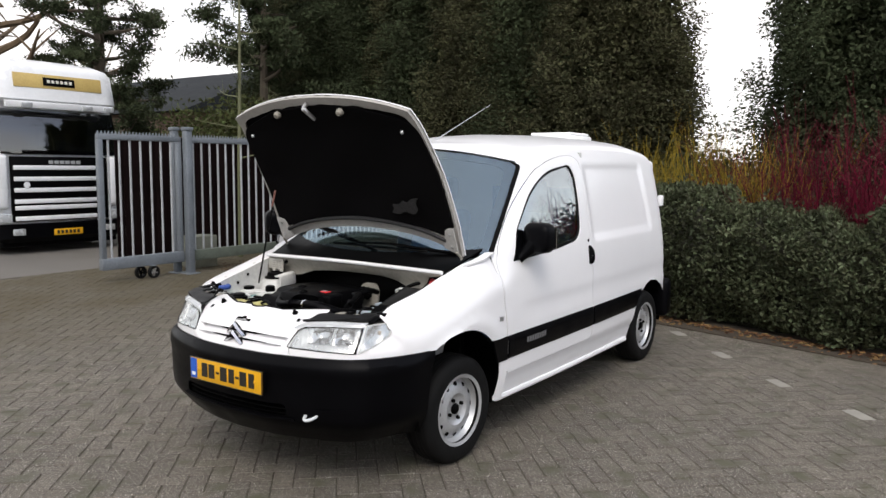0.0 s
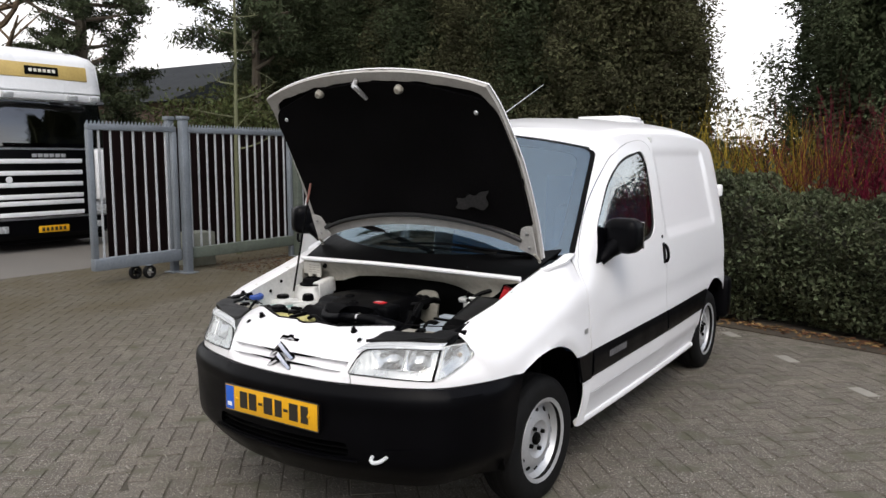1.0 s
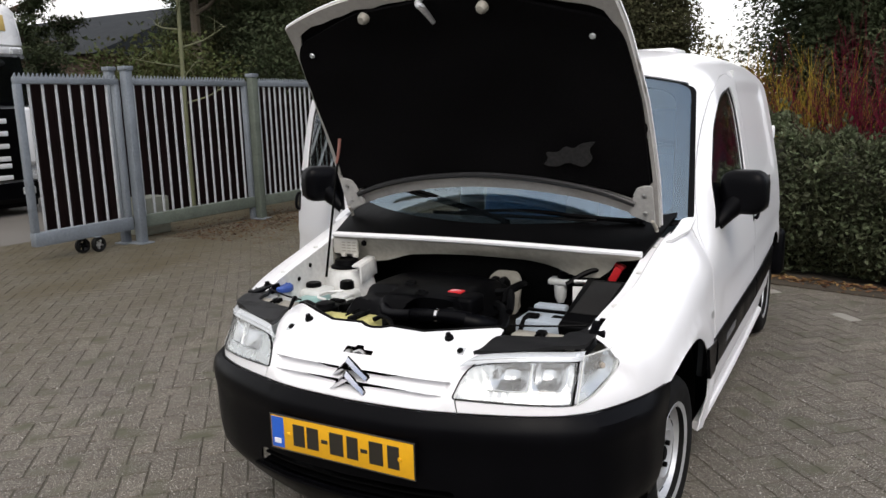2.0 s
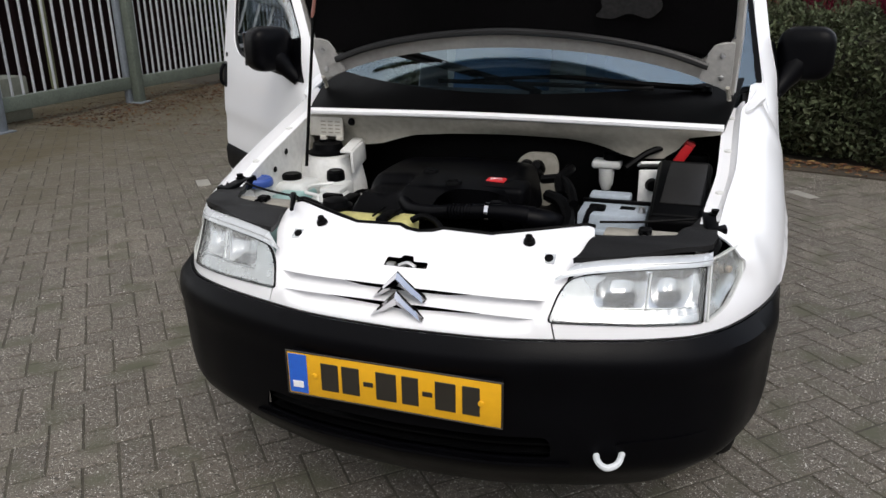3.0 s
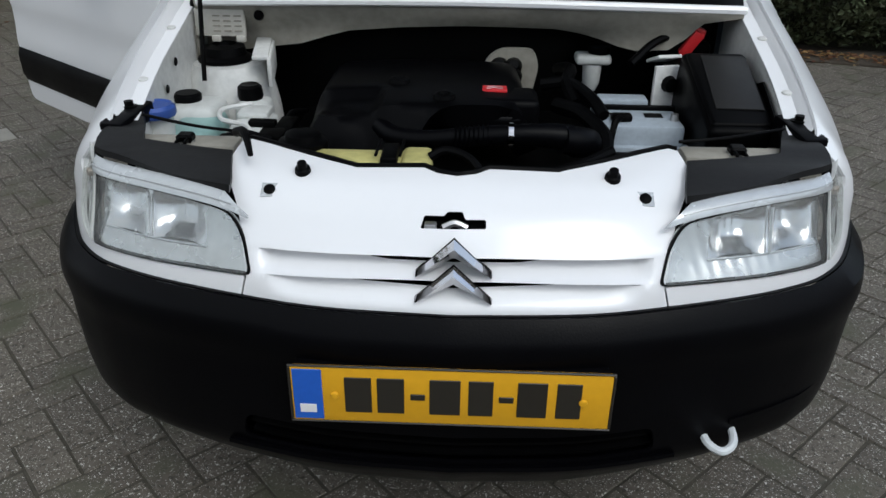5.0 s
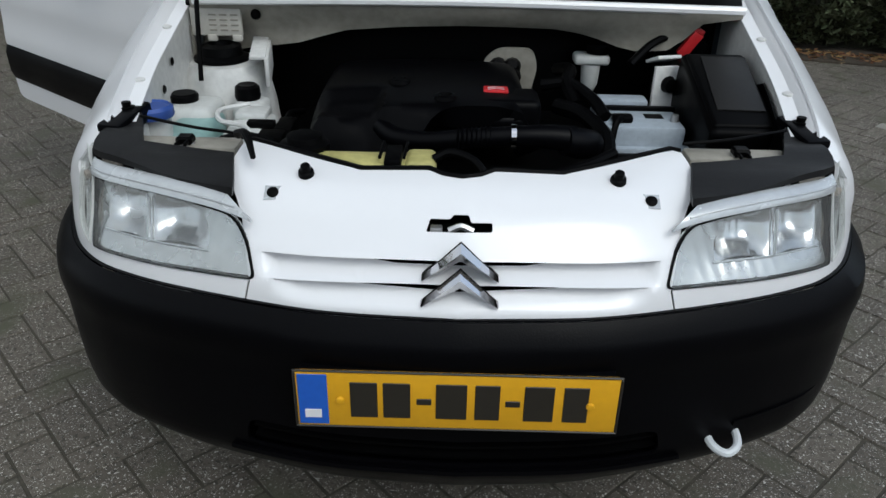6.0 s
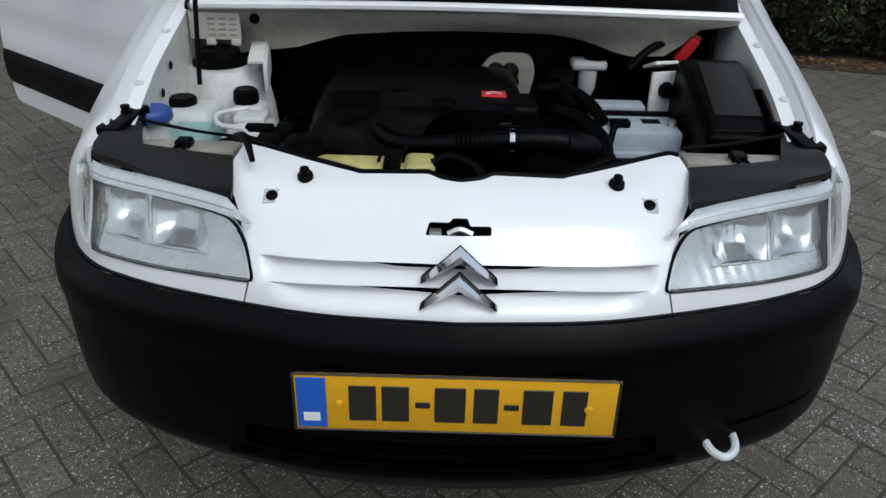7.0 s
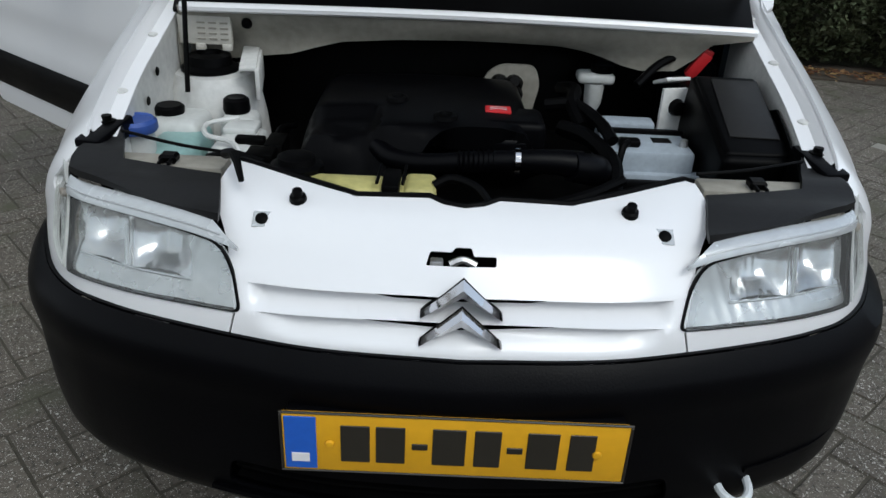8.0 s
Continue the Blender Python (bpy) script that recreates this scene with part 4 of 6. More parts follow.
# number plate
plate = part("number_plate", put(rbox(-0.26, 0.26, -0.004, 0.004, -0.055, 0.055, 0.003, 2), pose(0, -0.010, 0.544)), YELLOW, van, "yellow number plate with a blue band")
PT = pose(0, -0.0145, 0.544)
part("plate_mount", rbox(-0.255, 0.255, -0.0055, 0.03, 0.492, 0.596, 0.004, 2), PLASTIC, plate)
part("country_band", put(rbox(-0.256, -0.208, -0.0012, 0.001, -0.05, 0.05, 0.001, 1), PT), BLUE, plate, "blue band")
part("band_bar", put(rbox(-0.246, -0.219, -0.0022, -0.001, -0.036, -0.019, 0.0005, 1), PT), WHITE, plate)
for k, (u, w) in enumerate([(-0.150, 0.044), (-0.097, 0.044), (-0.009, 0.050), (0.049, 0.040), (0.132, 0.048), (0.191, 0.040)]):
    part("plate_bar", put(rbox(u - w / 2, u + w / 2, -0.0015, 0.001, -0.034, 0.036, 0.001, 1), PT), INK, plate)
for u in (-0.053, 0.09):
    part("plate_dash", put(rbox(u - 0.012, u + 0.012, -0.0015, 0.001, -0.006, 0.006, 0.001, 1), PT), INK, plate)
for u in (-0.188, 0.214):
    part("plate_screw", put(lathe([(0.0075, 0), (0.006, 0.004), (0, 0.0055)], 12), PT @ pose(u, -0.001, 0.0, 90, 0, 0)), YELLOW, plate)
border = merged(rbox(-0.263, 0.263, -0.001, 0.004, 0.0535, 0.0575, 0.0015, 1), rbox(-0.263, 0.263, -0.001, 0.004, -0.0575, -0.0535, 0.0015, 1),
                rbox(-0.263, -0.2585, -0.001, 0.004, -0.0535, 0.0535, 0.0015, 1), rbox(0.2585, 0.263, -0.001, 0.004, -0.0535, 0.0535, 0.0015, 1))
part("plate_edge", put(border, PT), INK, plate)

# grille panel running up into the slam panel
slam = spline([0, 0.02, 0.06, 0.12, 0.22, 0.3], [0.755, 0.775, 0.81, 0.840, 0.862, 0.868])


def lip_high(x):
    return 0.757 - 0.006 * (x / 0.3) ** 2


def lip_low(x):
    return 0.726 - 0.010 * (x / 0.3) ** 2


def nose(x, w):
    """Front face below w = 0.755, then the panel sloping back under the bonnet; two lips over hollows that run out at their ends."""
    s = s_at_x(abs(x))
    if w <= 0.755:
        p = skin(s, w)
    else:
        q = skin(s, 0.755)
        t = w - 0.755
        p = (abs(x), q[1] + t, slam(t) + 0.010 * (1 - abs(x) / 0.4) * smoothstep(t / 0.1))
    hi, lo = lip_high(x), lip_low(x)
    dish = 0.0
    if lo + 0.0002 < w <= hi:
        dish = 0.046 * ((w - lo) / (hi - lo)) ** 0.65 * smoothstep((0.325 - abs(x)) / 0.03)
    elif 0.688 < w <= lo:
        dish = 0.034 * ((w - 0.688) / (lo - 0.688)) ** 0.7 * smoothstep((0.318 - abs(x)) / 0.08)
    return (p[0] if x >= 0 else -p[0], p[1] + dish, p[2])


right_edge = [(0.352, 0.668), (0.342, 0.706), (0.352, 0.75), (0.362, 0.790), (0.385, 0.83), (0.40, 0.895), (0.392, 0.945)]
back_edge = [(0.375, 0.955), (0.17, 0.892), (0.055, 0.896), (0.03, 0.882), (0.0, 0.876)]
nose_out = right_edge + back_edge + [(-a, b) for a, b in back_edge[-2::-1]] + [(-a, b) for a, b in right_edge[::-1]]
slots = [[(x, lip_low(x) - 0.0004) for x in np.linspace(-0.25, 0.25, 41).tolist()] + [(x, lip_low(x) - 0.0006 - 0.0175 * (1 - abs(x) / 0.25) ** 0.45) for x in np.linspace(0.244, -0.244, 40).tolist()],
         [(x, lip_high(x) - 0.0010) for x in np.linspace(-0.302, 0.302, 61).tolist()] + [(x, lip_high(x) - 0.0006 - 0.0152 * min(1.0, (0.303 - abs(x)) / 0.20)) for x in np.linspace(0.298, -0.298, 60).tolist()],
         rounded([(-0.056, 0.790), (0.050, 0.791), (0.050, 0.802), (0.016, 0.802), (0.012, 0.812), (-0.012, 0.812), (-0.018, 0.806), (-0.050, 0.806)], 0.003)]
ledges = [[(x, lip_high(x) + d) for x in np.linspace(-0.342, 0.342, 115).tolist()] for d in (-0.0003, 0.0006)] + [[(x, lip_low(x) + d) for x in np.linspace(-0.33, 0.33, 111).tolist()] for d in (0.0001, 0.0008)]
grille = part("front_panel", sheet(nose_out, nose, 0.0085, slots, 0.002, (0, -1, 0.5), ledges), WHITE, van, "white front panel with a slotted grille")


# near-black sheet and block supply the shade seen through the slots
part("grille_shade_sheet", sheet([(-0.33, 0.68), (0.33, 0.68), (0.33, 0.76), (-0.33, 0.76)], lambda x, z: (x, skin(s_at_x(abs(x)), 0.7)[1] + 0.085, z), 0.08, (), 0.003, (0, -1, 0)), DEEP, grille)
part("latch_shade_block", rbox(-0.08, 0.07, 0.105, 0.18, 0.72, 0.772, 0.005), DEEP, grille)
part("latch", merged(rbox(-0.050, -0.03, 0.105, 0.122, 0.77, 0.797, 0.003), tube([(-0.02, 0.112, 0.79), (0.0, 0.115, 0.797), (0.02, 0.112, 0.79)], 0.006, 6)), ALU, grille)


def chevron(top, foot, inner, w, y, sweep=0.012):
    """One bent bar of the badge: ridged along its middle, tapering to its feet."""
    bm = bmesh.new()
    for sgn in (-1, 1):
        rows = []
        for t in (0.0, 0.5, 1.0):
            x = sgn * w * t
            zo, zi = top + (foot + 0.004 - top) * t, inner + (foot - 0.004 - inner) * t
            yy = y + sweep * t * t
            rows.append([bm.verts.new(p) for p in ((x, yy + 0.012, zo), (x, yy - 0.004 * t, (zo * 0.62 + zi * 0.38)), (x - sgn * 0.004 * t, yy + 0.012, zi), (x, yy + 0.03, (zo + zi) / 2))])
        for r, q in zip(rows, rows[1:]):
            for k in range(4):
                bm.faces.new((r[k], q[k], q[(k + 1) % 4], r[(k + 1) % 4]))
        bm.faces.new(rows[-1])
    bmesh.ops.recalc_face_normals(bm, faces=bm.faces[:])
    return bm


badge = part("front_badge", chevron(0.799, 0.732, 0.768, 0.0600, 0.040), CHROME, van, "two chrome chevrons", sharp=20)
part("badge_back", merged(chevron(0.8005, 0.7305, 0.7665, 0.0610, 0.044), chevron(0.7595, 0.6925, 0.7235, 0.0615, 0.033, 0.006)), BLACK, badge)
part("lower_chevron", chevron(0.758, 0.694, 0.725, 0.0605, 0.029, 0.006), CHROME, badge, sharp=20)
for u in (-1, 1):
    b = nose(u * 0.314, 0.755 + 0.075)
    part("panel_bolt", put(lathe([(0.010, 0), (0.010, 0.003), (0.006, 0.005), (0, 0.005)], 14), pose(*b, 35, 0, 0)), DEEP, grille)
    part("bolt_washer", put(rbox(-0.014, 0.014, -0.014, 0.014, 0, 0.0016, 0.0004, 1), pose(b[0], b[1], b[2] - 0.0006, 33, 0, 0)), FROST, grille)
    b = nose(u * 0.262, 0.755 + 0.118)
    part("rubber_stop", put(lathe([(0.014, 0), (0.013, 0.008), (0.009, 0.010), (0.008, 0.020), (0.0, 0.022)], 14), pose(*b, 20, 0, 0)), BLACK, grille, "black rubber bonnet stop")
# black weatherstrip along the rear edge of the front panel
part("weatherstrip", tube([tuple(Vector(nose(a, b)) + Vector((0, 0.005, 0.0))) for a, b in [(-0.392, 0.945)] + [(-p, q) for p, q in back_edge] + back_edge[-2::-1] + [(0.392, 0.945)]], 0.006, 6, 1), BLACK, van)

# wings
crest = spline([0.2, 0.27, 0.36, 0.45, 0.68, 0.9, 1.1, 1.22, 1.4], [0.815, 0.828, 0.866, 0.898, 0.954, 1.016, 1.066, 1.09, 1.11])
inner_x = spline([0.2, 0.27, 0.45, 0.68, 0.9, 1.1, 1.22, 1.4], [0.640, 0.653, 0.673, 0.697, 0.701, 0.712, 0.745, 0.76])
ROLL = 0.26


def roll_start(y):
    return crest(y) - (0.04 + 0.20 * smoothstep((y - 0.25) / 0.25))


def wing(s, v):
    """Side of the wing up to its crest, then rolled inwards to the bonnet gap."""
    y = float(np.interp(s, PS, PY))
    z0 = roll_start(y)
    arch = 0.010 * smoothstep(1 - abs(math.hypot(y - 0.87, v - 0.385) - 0.37) / 0.07) if v < 0.8 else 0.0
    if v <= z0:
        return skin(s, v, arch)
    x0, y0, _ = skin(s, z0)
    q = math.sin(min(1.0, (v - z0) / ROLL) * math.pi / 2)
    xi = min(inner_x(y), x0 - 0.01)
    z = z0 + (crest(y) - z0) * q
    w = smoothstep((y - 0.98) / 0.19)
    x = (x0 - (x0 - xi) * q ** 2.3) * (1 - w) + (half_width(z) - 0.075 * smoothstep((z - 0.88) / 0.22)) * w
    return (x, y0, z)


arch_pts = [(0.585, 0.672), (0.62, 0.69), (0.70, 0.718), (0.80, 0.728), (0.90, 0.718), (1.0, 0.682), (1.085, 0.62), (1.14, 0.54), (1.165, 0.45), (1.165, 0.36), (1.15, 0.275)]
ind_low = [(s_at_x(0.74) + 0.035, 0.80), (s_at_x(0.74) + 0.02, 0.765), (s_at_x(0.70), 0.718), (s_at_x(0.655), 0.697)]
arch_pts = [(p.x, p.y) for p in curve_points([(a, b, 0) for a, b in arch_pts], 5)]
wing_out = [(s_at_x(0.355), 0.668), (s_at_x(0.6), 0.667)] + [(s_at_y(a), b) for a, b in arch_pts]
wing_out += [(s_at_y(1.222), 0.265), (s_at_y(1.232), 0.64), (s_at_y(1.205), 0.86), (s_at_y(1.195), 0.96)]
tops = [1.195, 1.12, 1.04, 0.95, 0.85, 0.75, 0.65, 0.55, 0.45, 0.38, 0.33]
wing_out += [(s_at_y(y), roll_start(y) + ROLL) for y in tops]
wing_out += [(s_at_x(0.74) + 0.026, 0.838), (s_at_x(0.74) + 0.038, 0.82)] + ind_low + [(s_at_x(0.60), 0.6995), (s_at_x(0.345), 0.7075)]
wings = both(lambda: sheet(wing_out, wing, 0.022, (), 0.005, OUT), "front_wing", WHITE, van, "white front wing")


def flange():
    o = [(0.40, 0), (1.06, 0), (1.06, 0.05), (0.40, 0.05)]
    return sheet(o, lambda y, q: (inner_x(y) + 0.004 - q, y, crest(y) - 0.003 - 0.5 * min(q, 0.018) - (0.012 if q > 0.012 else 0)), 0.012, (), 0.003, (0, 0, 1))


both(flange, "wing_flange", WHITE, van)
for y in (0.55, 0.78, 0.98):
    for u in (-1, 1):
        part("flange_bolt", put(lathe([(0.011, 0), (0.011, 0.004), (0.006, 0.007), (0, 0.007)], 10), pose(u * (inner_x(y) - 0.024), y, crest(y) - 0.026)), BAYWHITE, van)


def wing_corner():
    """White corner between the wing, the scuttle and the foot of the windscreen pillar."""
    o = [(0.715, 0.98), (0.722, 1.08), (0.728, 1.18), (0.740, 1.20), (0.772, 1.215), (0.772, 1.10), (0.735, 1.0)]
    return sheet(o, lambda x, y: (x, y, crest(y) - 0.002 + 0.006 * smoothstep((y - 1.1) / 0.1) - 0.10 * max(0.0, x - 0.735)), 0.03, (), 0.01, (0, 0, 1))


both(wing_corner, "wing_corner", WHITE, van)


def apron():
    """Painted inner wall of the engine bay."""
    o = [(0.36, 0.45), (1.02, 0.45), (1.02, 1.0), (0.36, 1.0)]
    return sheet(o, lambda y, v: (inner_x(y) - 0.046 - 0.10 * smoothstep((0.80 - v) / 0.25) * smoothstep((y - 0.45) / 0.2), y, 0.4 + (crest(y) - 0.028 - 0.4) * (v - 0.45) / 0.55), 0.04, (), 0.004, (-1, 0, 0.2))


both(apron, "inner_wing", BAYWHITE, van, "dusty white inner wing panel")


# headlamps
hl_out = rounded([(0.339, 0.713), (0.676, 0.702), (0.680, 0.809), (0.58, 0.8125), (0.50, 0.8105), (0.445, 0.8065), (0.378, 0.797), (0.355, 0.765)], [0.012, 0.005, 0.006, 0.04, 0.04, 0.04, 0.025, 0.03])
CZ = 0.757


def grow(pts, d):
    c = np.mean(pts, axis=0)
    return [tuple(c + (np.array(p) - c) * (1 + d / max(0.02, np.linalg.norm(np.array(p) - c)))) for p in pts]


hollow = rounded([(0.436, 0.735), (0.658, 0.729), (0.662, 0.765), (0.655, 0.802), (0.55, 0.8045), (0.470, 0.802), (0.430, 0.775)], [0.006, 0.006, 0.02, 0.018, 0.02, 0.018, 0.02])


def bowl(s, z):
    """Reflector: two deep hollows side by side over a shelf."""
    d = 0.014
    for c, wide in ((0.495, 0.064), (0.607, 0.056)):
        r = (abs((s - c) / wide) ** 3 + abs((z - CZ - 0.010) / 0.048) ** 3) ** (1 / 3)
        d += 0.034 * smoothstep((1 - r) / 0.75) - 0.0009 * math.sin((s - c) * 420) * smoothstep((1 - r) / 0.3)
    return skin(s, z, -d)


def satin(s, z):
    """Frosted surround of the hollows: close behind the glass at its rim, deeper towards the hollows."""
    near = max(0.0, 1 - math.hypot(max(0.0, abs(s - 0.547) - 0.10) / 0.10, max(0.0, abs(z - 0.766) - 0.03) / 0.03))
    return skin(s, z, -0.004 - 0.011 * near - 0.0016 * math.sin((s + 0.4 * z) * 260) * near)


for side in (1, -1):
    flip = (lambda b: b) if side > 0 else mirrored
    lamp = part("headlamp", flip(sheet(grow(hl_out, 0.0046), lambda s, z: skin(s, z, 0.004), 0.02, [hl_out], 0.006, OUT)), BLACK, van, "clear headlamp with a dark gasket")
    part("lamp_glass", flip(sheet(hl_out, lambda s, z: skin(s, z, 0.006), 0.02, (), 0.003, OUT)), LAMPGLASS, lamp, "clear lamp glass").visible_shadow = False
    part("reflector", flip(sheet(grow(hollow, 0.002), bowl, 0.006, (), 0.0015, OUT)), REFLECTOR, lamp, "bright reflector with two hollows")
    part("frosted_surround", flip(sheet(hl_out, satin, 0.008, [hollow], 0.0015, OUT)), FROSTLENS, lamp, "satin surround of the reflector")
    part("lamp_divider", flip(sheet([(s_at_x(0.652) + 0.006, 0.702), (s_at_x(0.652) + 0.021, 0.703), (s_at_x(0.652) + 0.024, 0.820), (s_at_x(0.652) + 0.008, 0.818)], lambda s, z: skin(s, z, -0.001), 0.01, (), 0.004, OUT)), FROST, lamp)
    part("lamp_shelf", flip(tube([skin(0.430, 0.735, -0.010), skin(0.548, 0.732, -0.010), skin(0.660, 0.729, -0.010)], 0.0019, 6, 3)), FROST, lamp, "bright edge of the reflector shelf")
    part("lens_rib", flip(tube([skin(0.549, 0.733, -0.006), skin(0.553, 0.803, -0.004)], 0.0028, 6, 1)), FROSTLENS, lamp)
    top_z = spline([s_at_x(0.33), s_at_x(0.372), s_at_x(0.44), s_at_x(0.54), s_at_x(0.655) + 0.014], [0.797, 0.808, 0.8155, 0.820, 0.818])
    s0, s1 = s_at_x(0.340), s_at_x(0.652) + 0.014

    def brow(s, q, top_z=top_z):
        p = skin(s, top_z(s) - 0.006, 0.0075)
        r = q / 0.032
        return (p[0], p[1] + 0.006 * r + 0.020 * r * r, p[2] + 0.031 * r * (1 - 0.3 * r))

    part("lamp_brow", flip(sheet([(s0, 0), (s1, 0), (s1, 0.032), (s0 + 0.05, 0.032), (s0, 0.004)], brow, 0.008, (), 0.005, (0, -0.6, 0.8))), FROST, lamp, "pale plastic trim over the lamp")
    part("brow_groove", flip(tube([tuple(Vector(brow(s0 + 0.03 + (s1 - s0 - 0.03) * k / 8, 0.013)) + Vector((0, -0.001, 0.0))) for k in range(9)], 0.0014, 6, 2)), STEEL, lamp)
    ind_o = rounded([(s_at_x(0.652) + 0.016, 0.702), (s_at_x(0.70), 0.722), (s_at_x(0.74) + 0.014, 0.768), (s_at_x(0.74) + 0.026, 0.80), (s_at_x(0.74) + 0.014, 0.824), (s_at_x(0.652) + 0.020, 0.820)], [0.004, 0.02, 0.02, 0.02, 0.012, 0.004])
    ind = part("indicator", flip(sheet(grow(ind_o, 0.006), lambda s, z: skin(s, z, 0.003), 0.02, [ind_o], 0.010, OUT)), PALE, van, "clear front indicator")
    part("indicator_glass", flip(sheet(ind_o, lambda s, z: skin(s, z, 0.003), 0.015, (), 0.003, OUT)), LAMPGLASS, ind).visible_shadow = False
    part("indicator_reflector", flip(sheet(ind_o, lambda s, z: skin(s, z, -0.006 - 0.010 * max(0.0, 1 - ((s - s_at_x(0.705)) / 0.05) ** 2 - ((z - 0.77) / 0.055) ** 2)), 0.006, (), 0.002, OUT)), FROSTLENS, ind)
    part("indicator_bulb", flip(put(lathe([(0, 0), (0.009, 0.004), (0.008, 0.012), (0, 0.014)], 12), look(skin(s_at_x(0.72), 0.785, -0.014), skin(s_at_x(0.72), 0.785, 0.4)) @ pose(0, 0, 0, 180, 0, 0))), AMBER, ind)
    # black cover between the lamp and the engine bay
    top_o = [(0.392, 0.235), (0.402, 0.278), (0.50, 0.298), (0.575, 0.312), (0.592, 0.36), (0.625, 0.445), (0.64, 0.462), (0.662, 0.375), (0.662, 0.315)] + [tuple(brow(s1 - 0.004 - (s1 - s0 - 0.04) * k / 8, 0.030)[:2]) for k in range(9)] + [(0.372, 0.145)]
    tz = spline([0.1, 0.2, 0.3, 0.45], [0.828, 0.844, 0.857, 0.864])
    cov = part("lamp_cover", flip(sheet(top_o, lambda x, y: (x, y, tz(y) + 0.004 * math.sin(y * 60)), 0.02, (), 0.012, (0, 0, 1))), COVERGREY, van, "dark grey plastic cover behind the headlamp")
    part("cover_block", flip(put(rbox(-0.024, 0.024, -0.06, 0.06, -0.03, 0.006, 0.006), pose(0.651, 0.425, 0.866, 6, 0, 10))), PLASTIC, cov)
    part("cross_rail", flip(rbox(0.41, 0.612, 0.315, 0.375, 0.815, 0.846, 0.008)), DUSTY, van, "dull metal cross rail")
    part("rail_clip", flip(merged(rbox(0.490, 0.520, 0.318, 0.346, 0.846, 0.862, 0.004, 1), rbox(0.494, 0.500, 0.30, 0.32, 0.850, 0.858, 0.002, 1), rbox(0.510, 0.516, 0.30, 0.32, 0.850, 0.858, 0.002, 1))), BLACK, van, "black plastic clip")
    part("rail_trim", flip(tube([(0.40, 0.335, 0.866), (0.5, 0.365, 0.866), (0.615, 0.415, 0.868)], 0.0032, 6)), BLACK, van)
    for bx, by in ((0.505, 0.335), (0.654, 0.448)):
        part("rail_bolt", flip(put(lathe([(0.016, 0), (0.016, 0.003), (0.009, 0.004), (0.009, 0.012), (0, 0.013)], 12), pose(bx, by, 0.846 if bx < 0.6 else 0.873))), ALU if bx < 0.6 else DEEP, van)
    part("gap_seal", flip(tube([(0.655, 0.29, 0.826), (0.660, 0.325, 0.842), (0.652, 0.375, 0.85)], [0.008, 0.014, 0.008], 6, 3)), BLACK, van)


# ---- cab and cargo shell ----
roof_x = spline([1.5, 1.6, 1.68, 1.76, 1.9, 2.15, 2.38], [0.737, 0.709, 0.664, 0.596, 0.463, 0.228, 0.0])
roof_z = spline([1.5, 1.6, 1.68, 1.76, 1.9, 2.15, 2.38], [1.5, 1.597, 1.662, 1.702, 1.738, 1.764, 1.772])
roof_rise = spline([1.4, 1.6, 1.85, 2.3, 3.0, 3.5, 3.8, 4.1], [-0.10, -0.07, -0.025, 0.012, 0.025, 0.015, -0.015, -0.06])


def screen_edge(z):
    return 1.205 + (z - 1.085) * 0.945


def shell(y, v, off=0.0):
    """Side wall below v = 1.5, then over the cant rail to the middle of the roof."""
    if v <= 1.5:
        x, z = half_width(v), v
    else:
        x, z = roof_x(v), roof_z(v)
    z += roof_rise(y) * smoothstep((v - 1.3) / 0.6)
    d = y - screen_edge(max(1.085, min(v, 1.6)))
    if v > 0.88 and d < 0.2:
        x -= 0.075 * (1 - max(0.0, d) / 0.2) ** 2 * smoothstep((v - 0.88) / 0.22) * smoothstep((1.75 - v) / 0.15)
    # the roof's front edge bends down on to the windscreen
    if v > 1.5 and y < 1.9:
        t = (x / 0.657) ** 2
        edge = float(np.interp(v, [1.5, 1.56, 1.69, 1.85, 2.1, 2.38], [1.597, 1.654, 1.64, 1.585, 1.53, 1.50]))
        w = smoothstep(1 - max(0.0, y - edge) / 0.17) * smoothstep((v - 1.5) / 0.1)
        z += w * (1.672 - 0.085 * t + 0.45 * max(0.0, y - edge) - z)
        y += w * (1.478 + 0.2 * t - edge)
    # the load bay narrows a little to the rear
    x -= 0.024 * smoothstep((y - 2.3) / 1.5) * smoothstep((2.3 - v) / 0.8)
    # pressed panel of the load bay
    if y > 2.3 and v < 1.7:
        lo, hi, fr, bk = 1.085, 1.565, 2.45, 3.62 - 0.16 * (v - 1.09)
        e = min(v - lo, hi - v, y - fr, bk - y)
        x -= 0.014 * smoothstep((e + 0.012) / 0.03)
    # swage line
    x -= 0.006 * smoothstep((0.79 - v) / 0.02) * smoothstep((v - 0.66) / 0.05) * smoothstep((y - 1.3) / 0.2)
    # crease above the sill
    x -= 0.010 * smoothstep((0.40 - v) / 0.014)
    # rear corner
    t = min(max(0.0, y - 3.82), 0.21)
    x -= (0.23 - math.sqrt(0.23 ** 2 - t * t)) * (1.0 if v < 1.6 else smoothstep((2.38 - v) / 0.8))
    return (x + off, y, z)


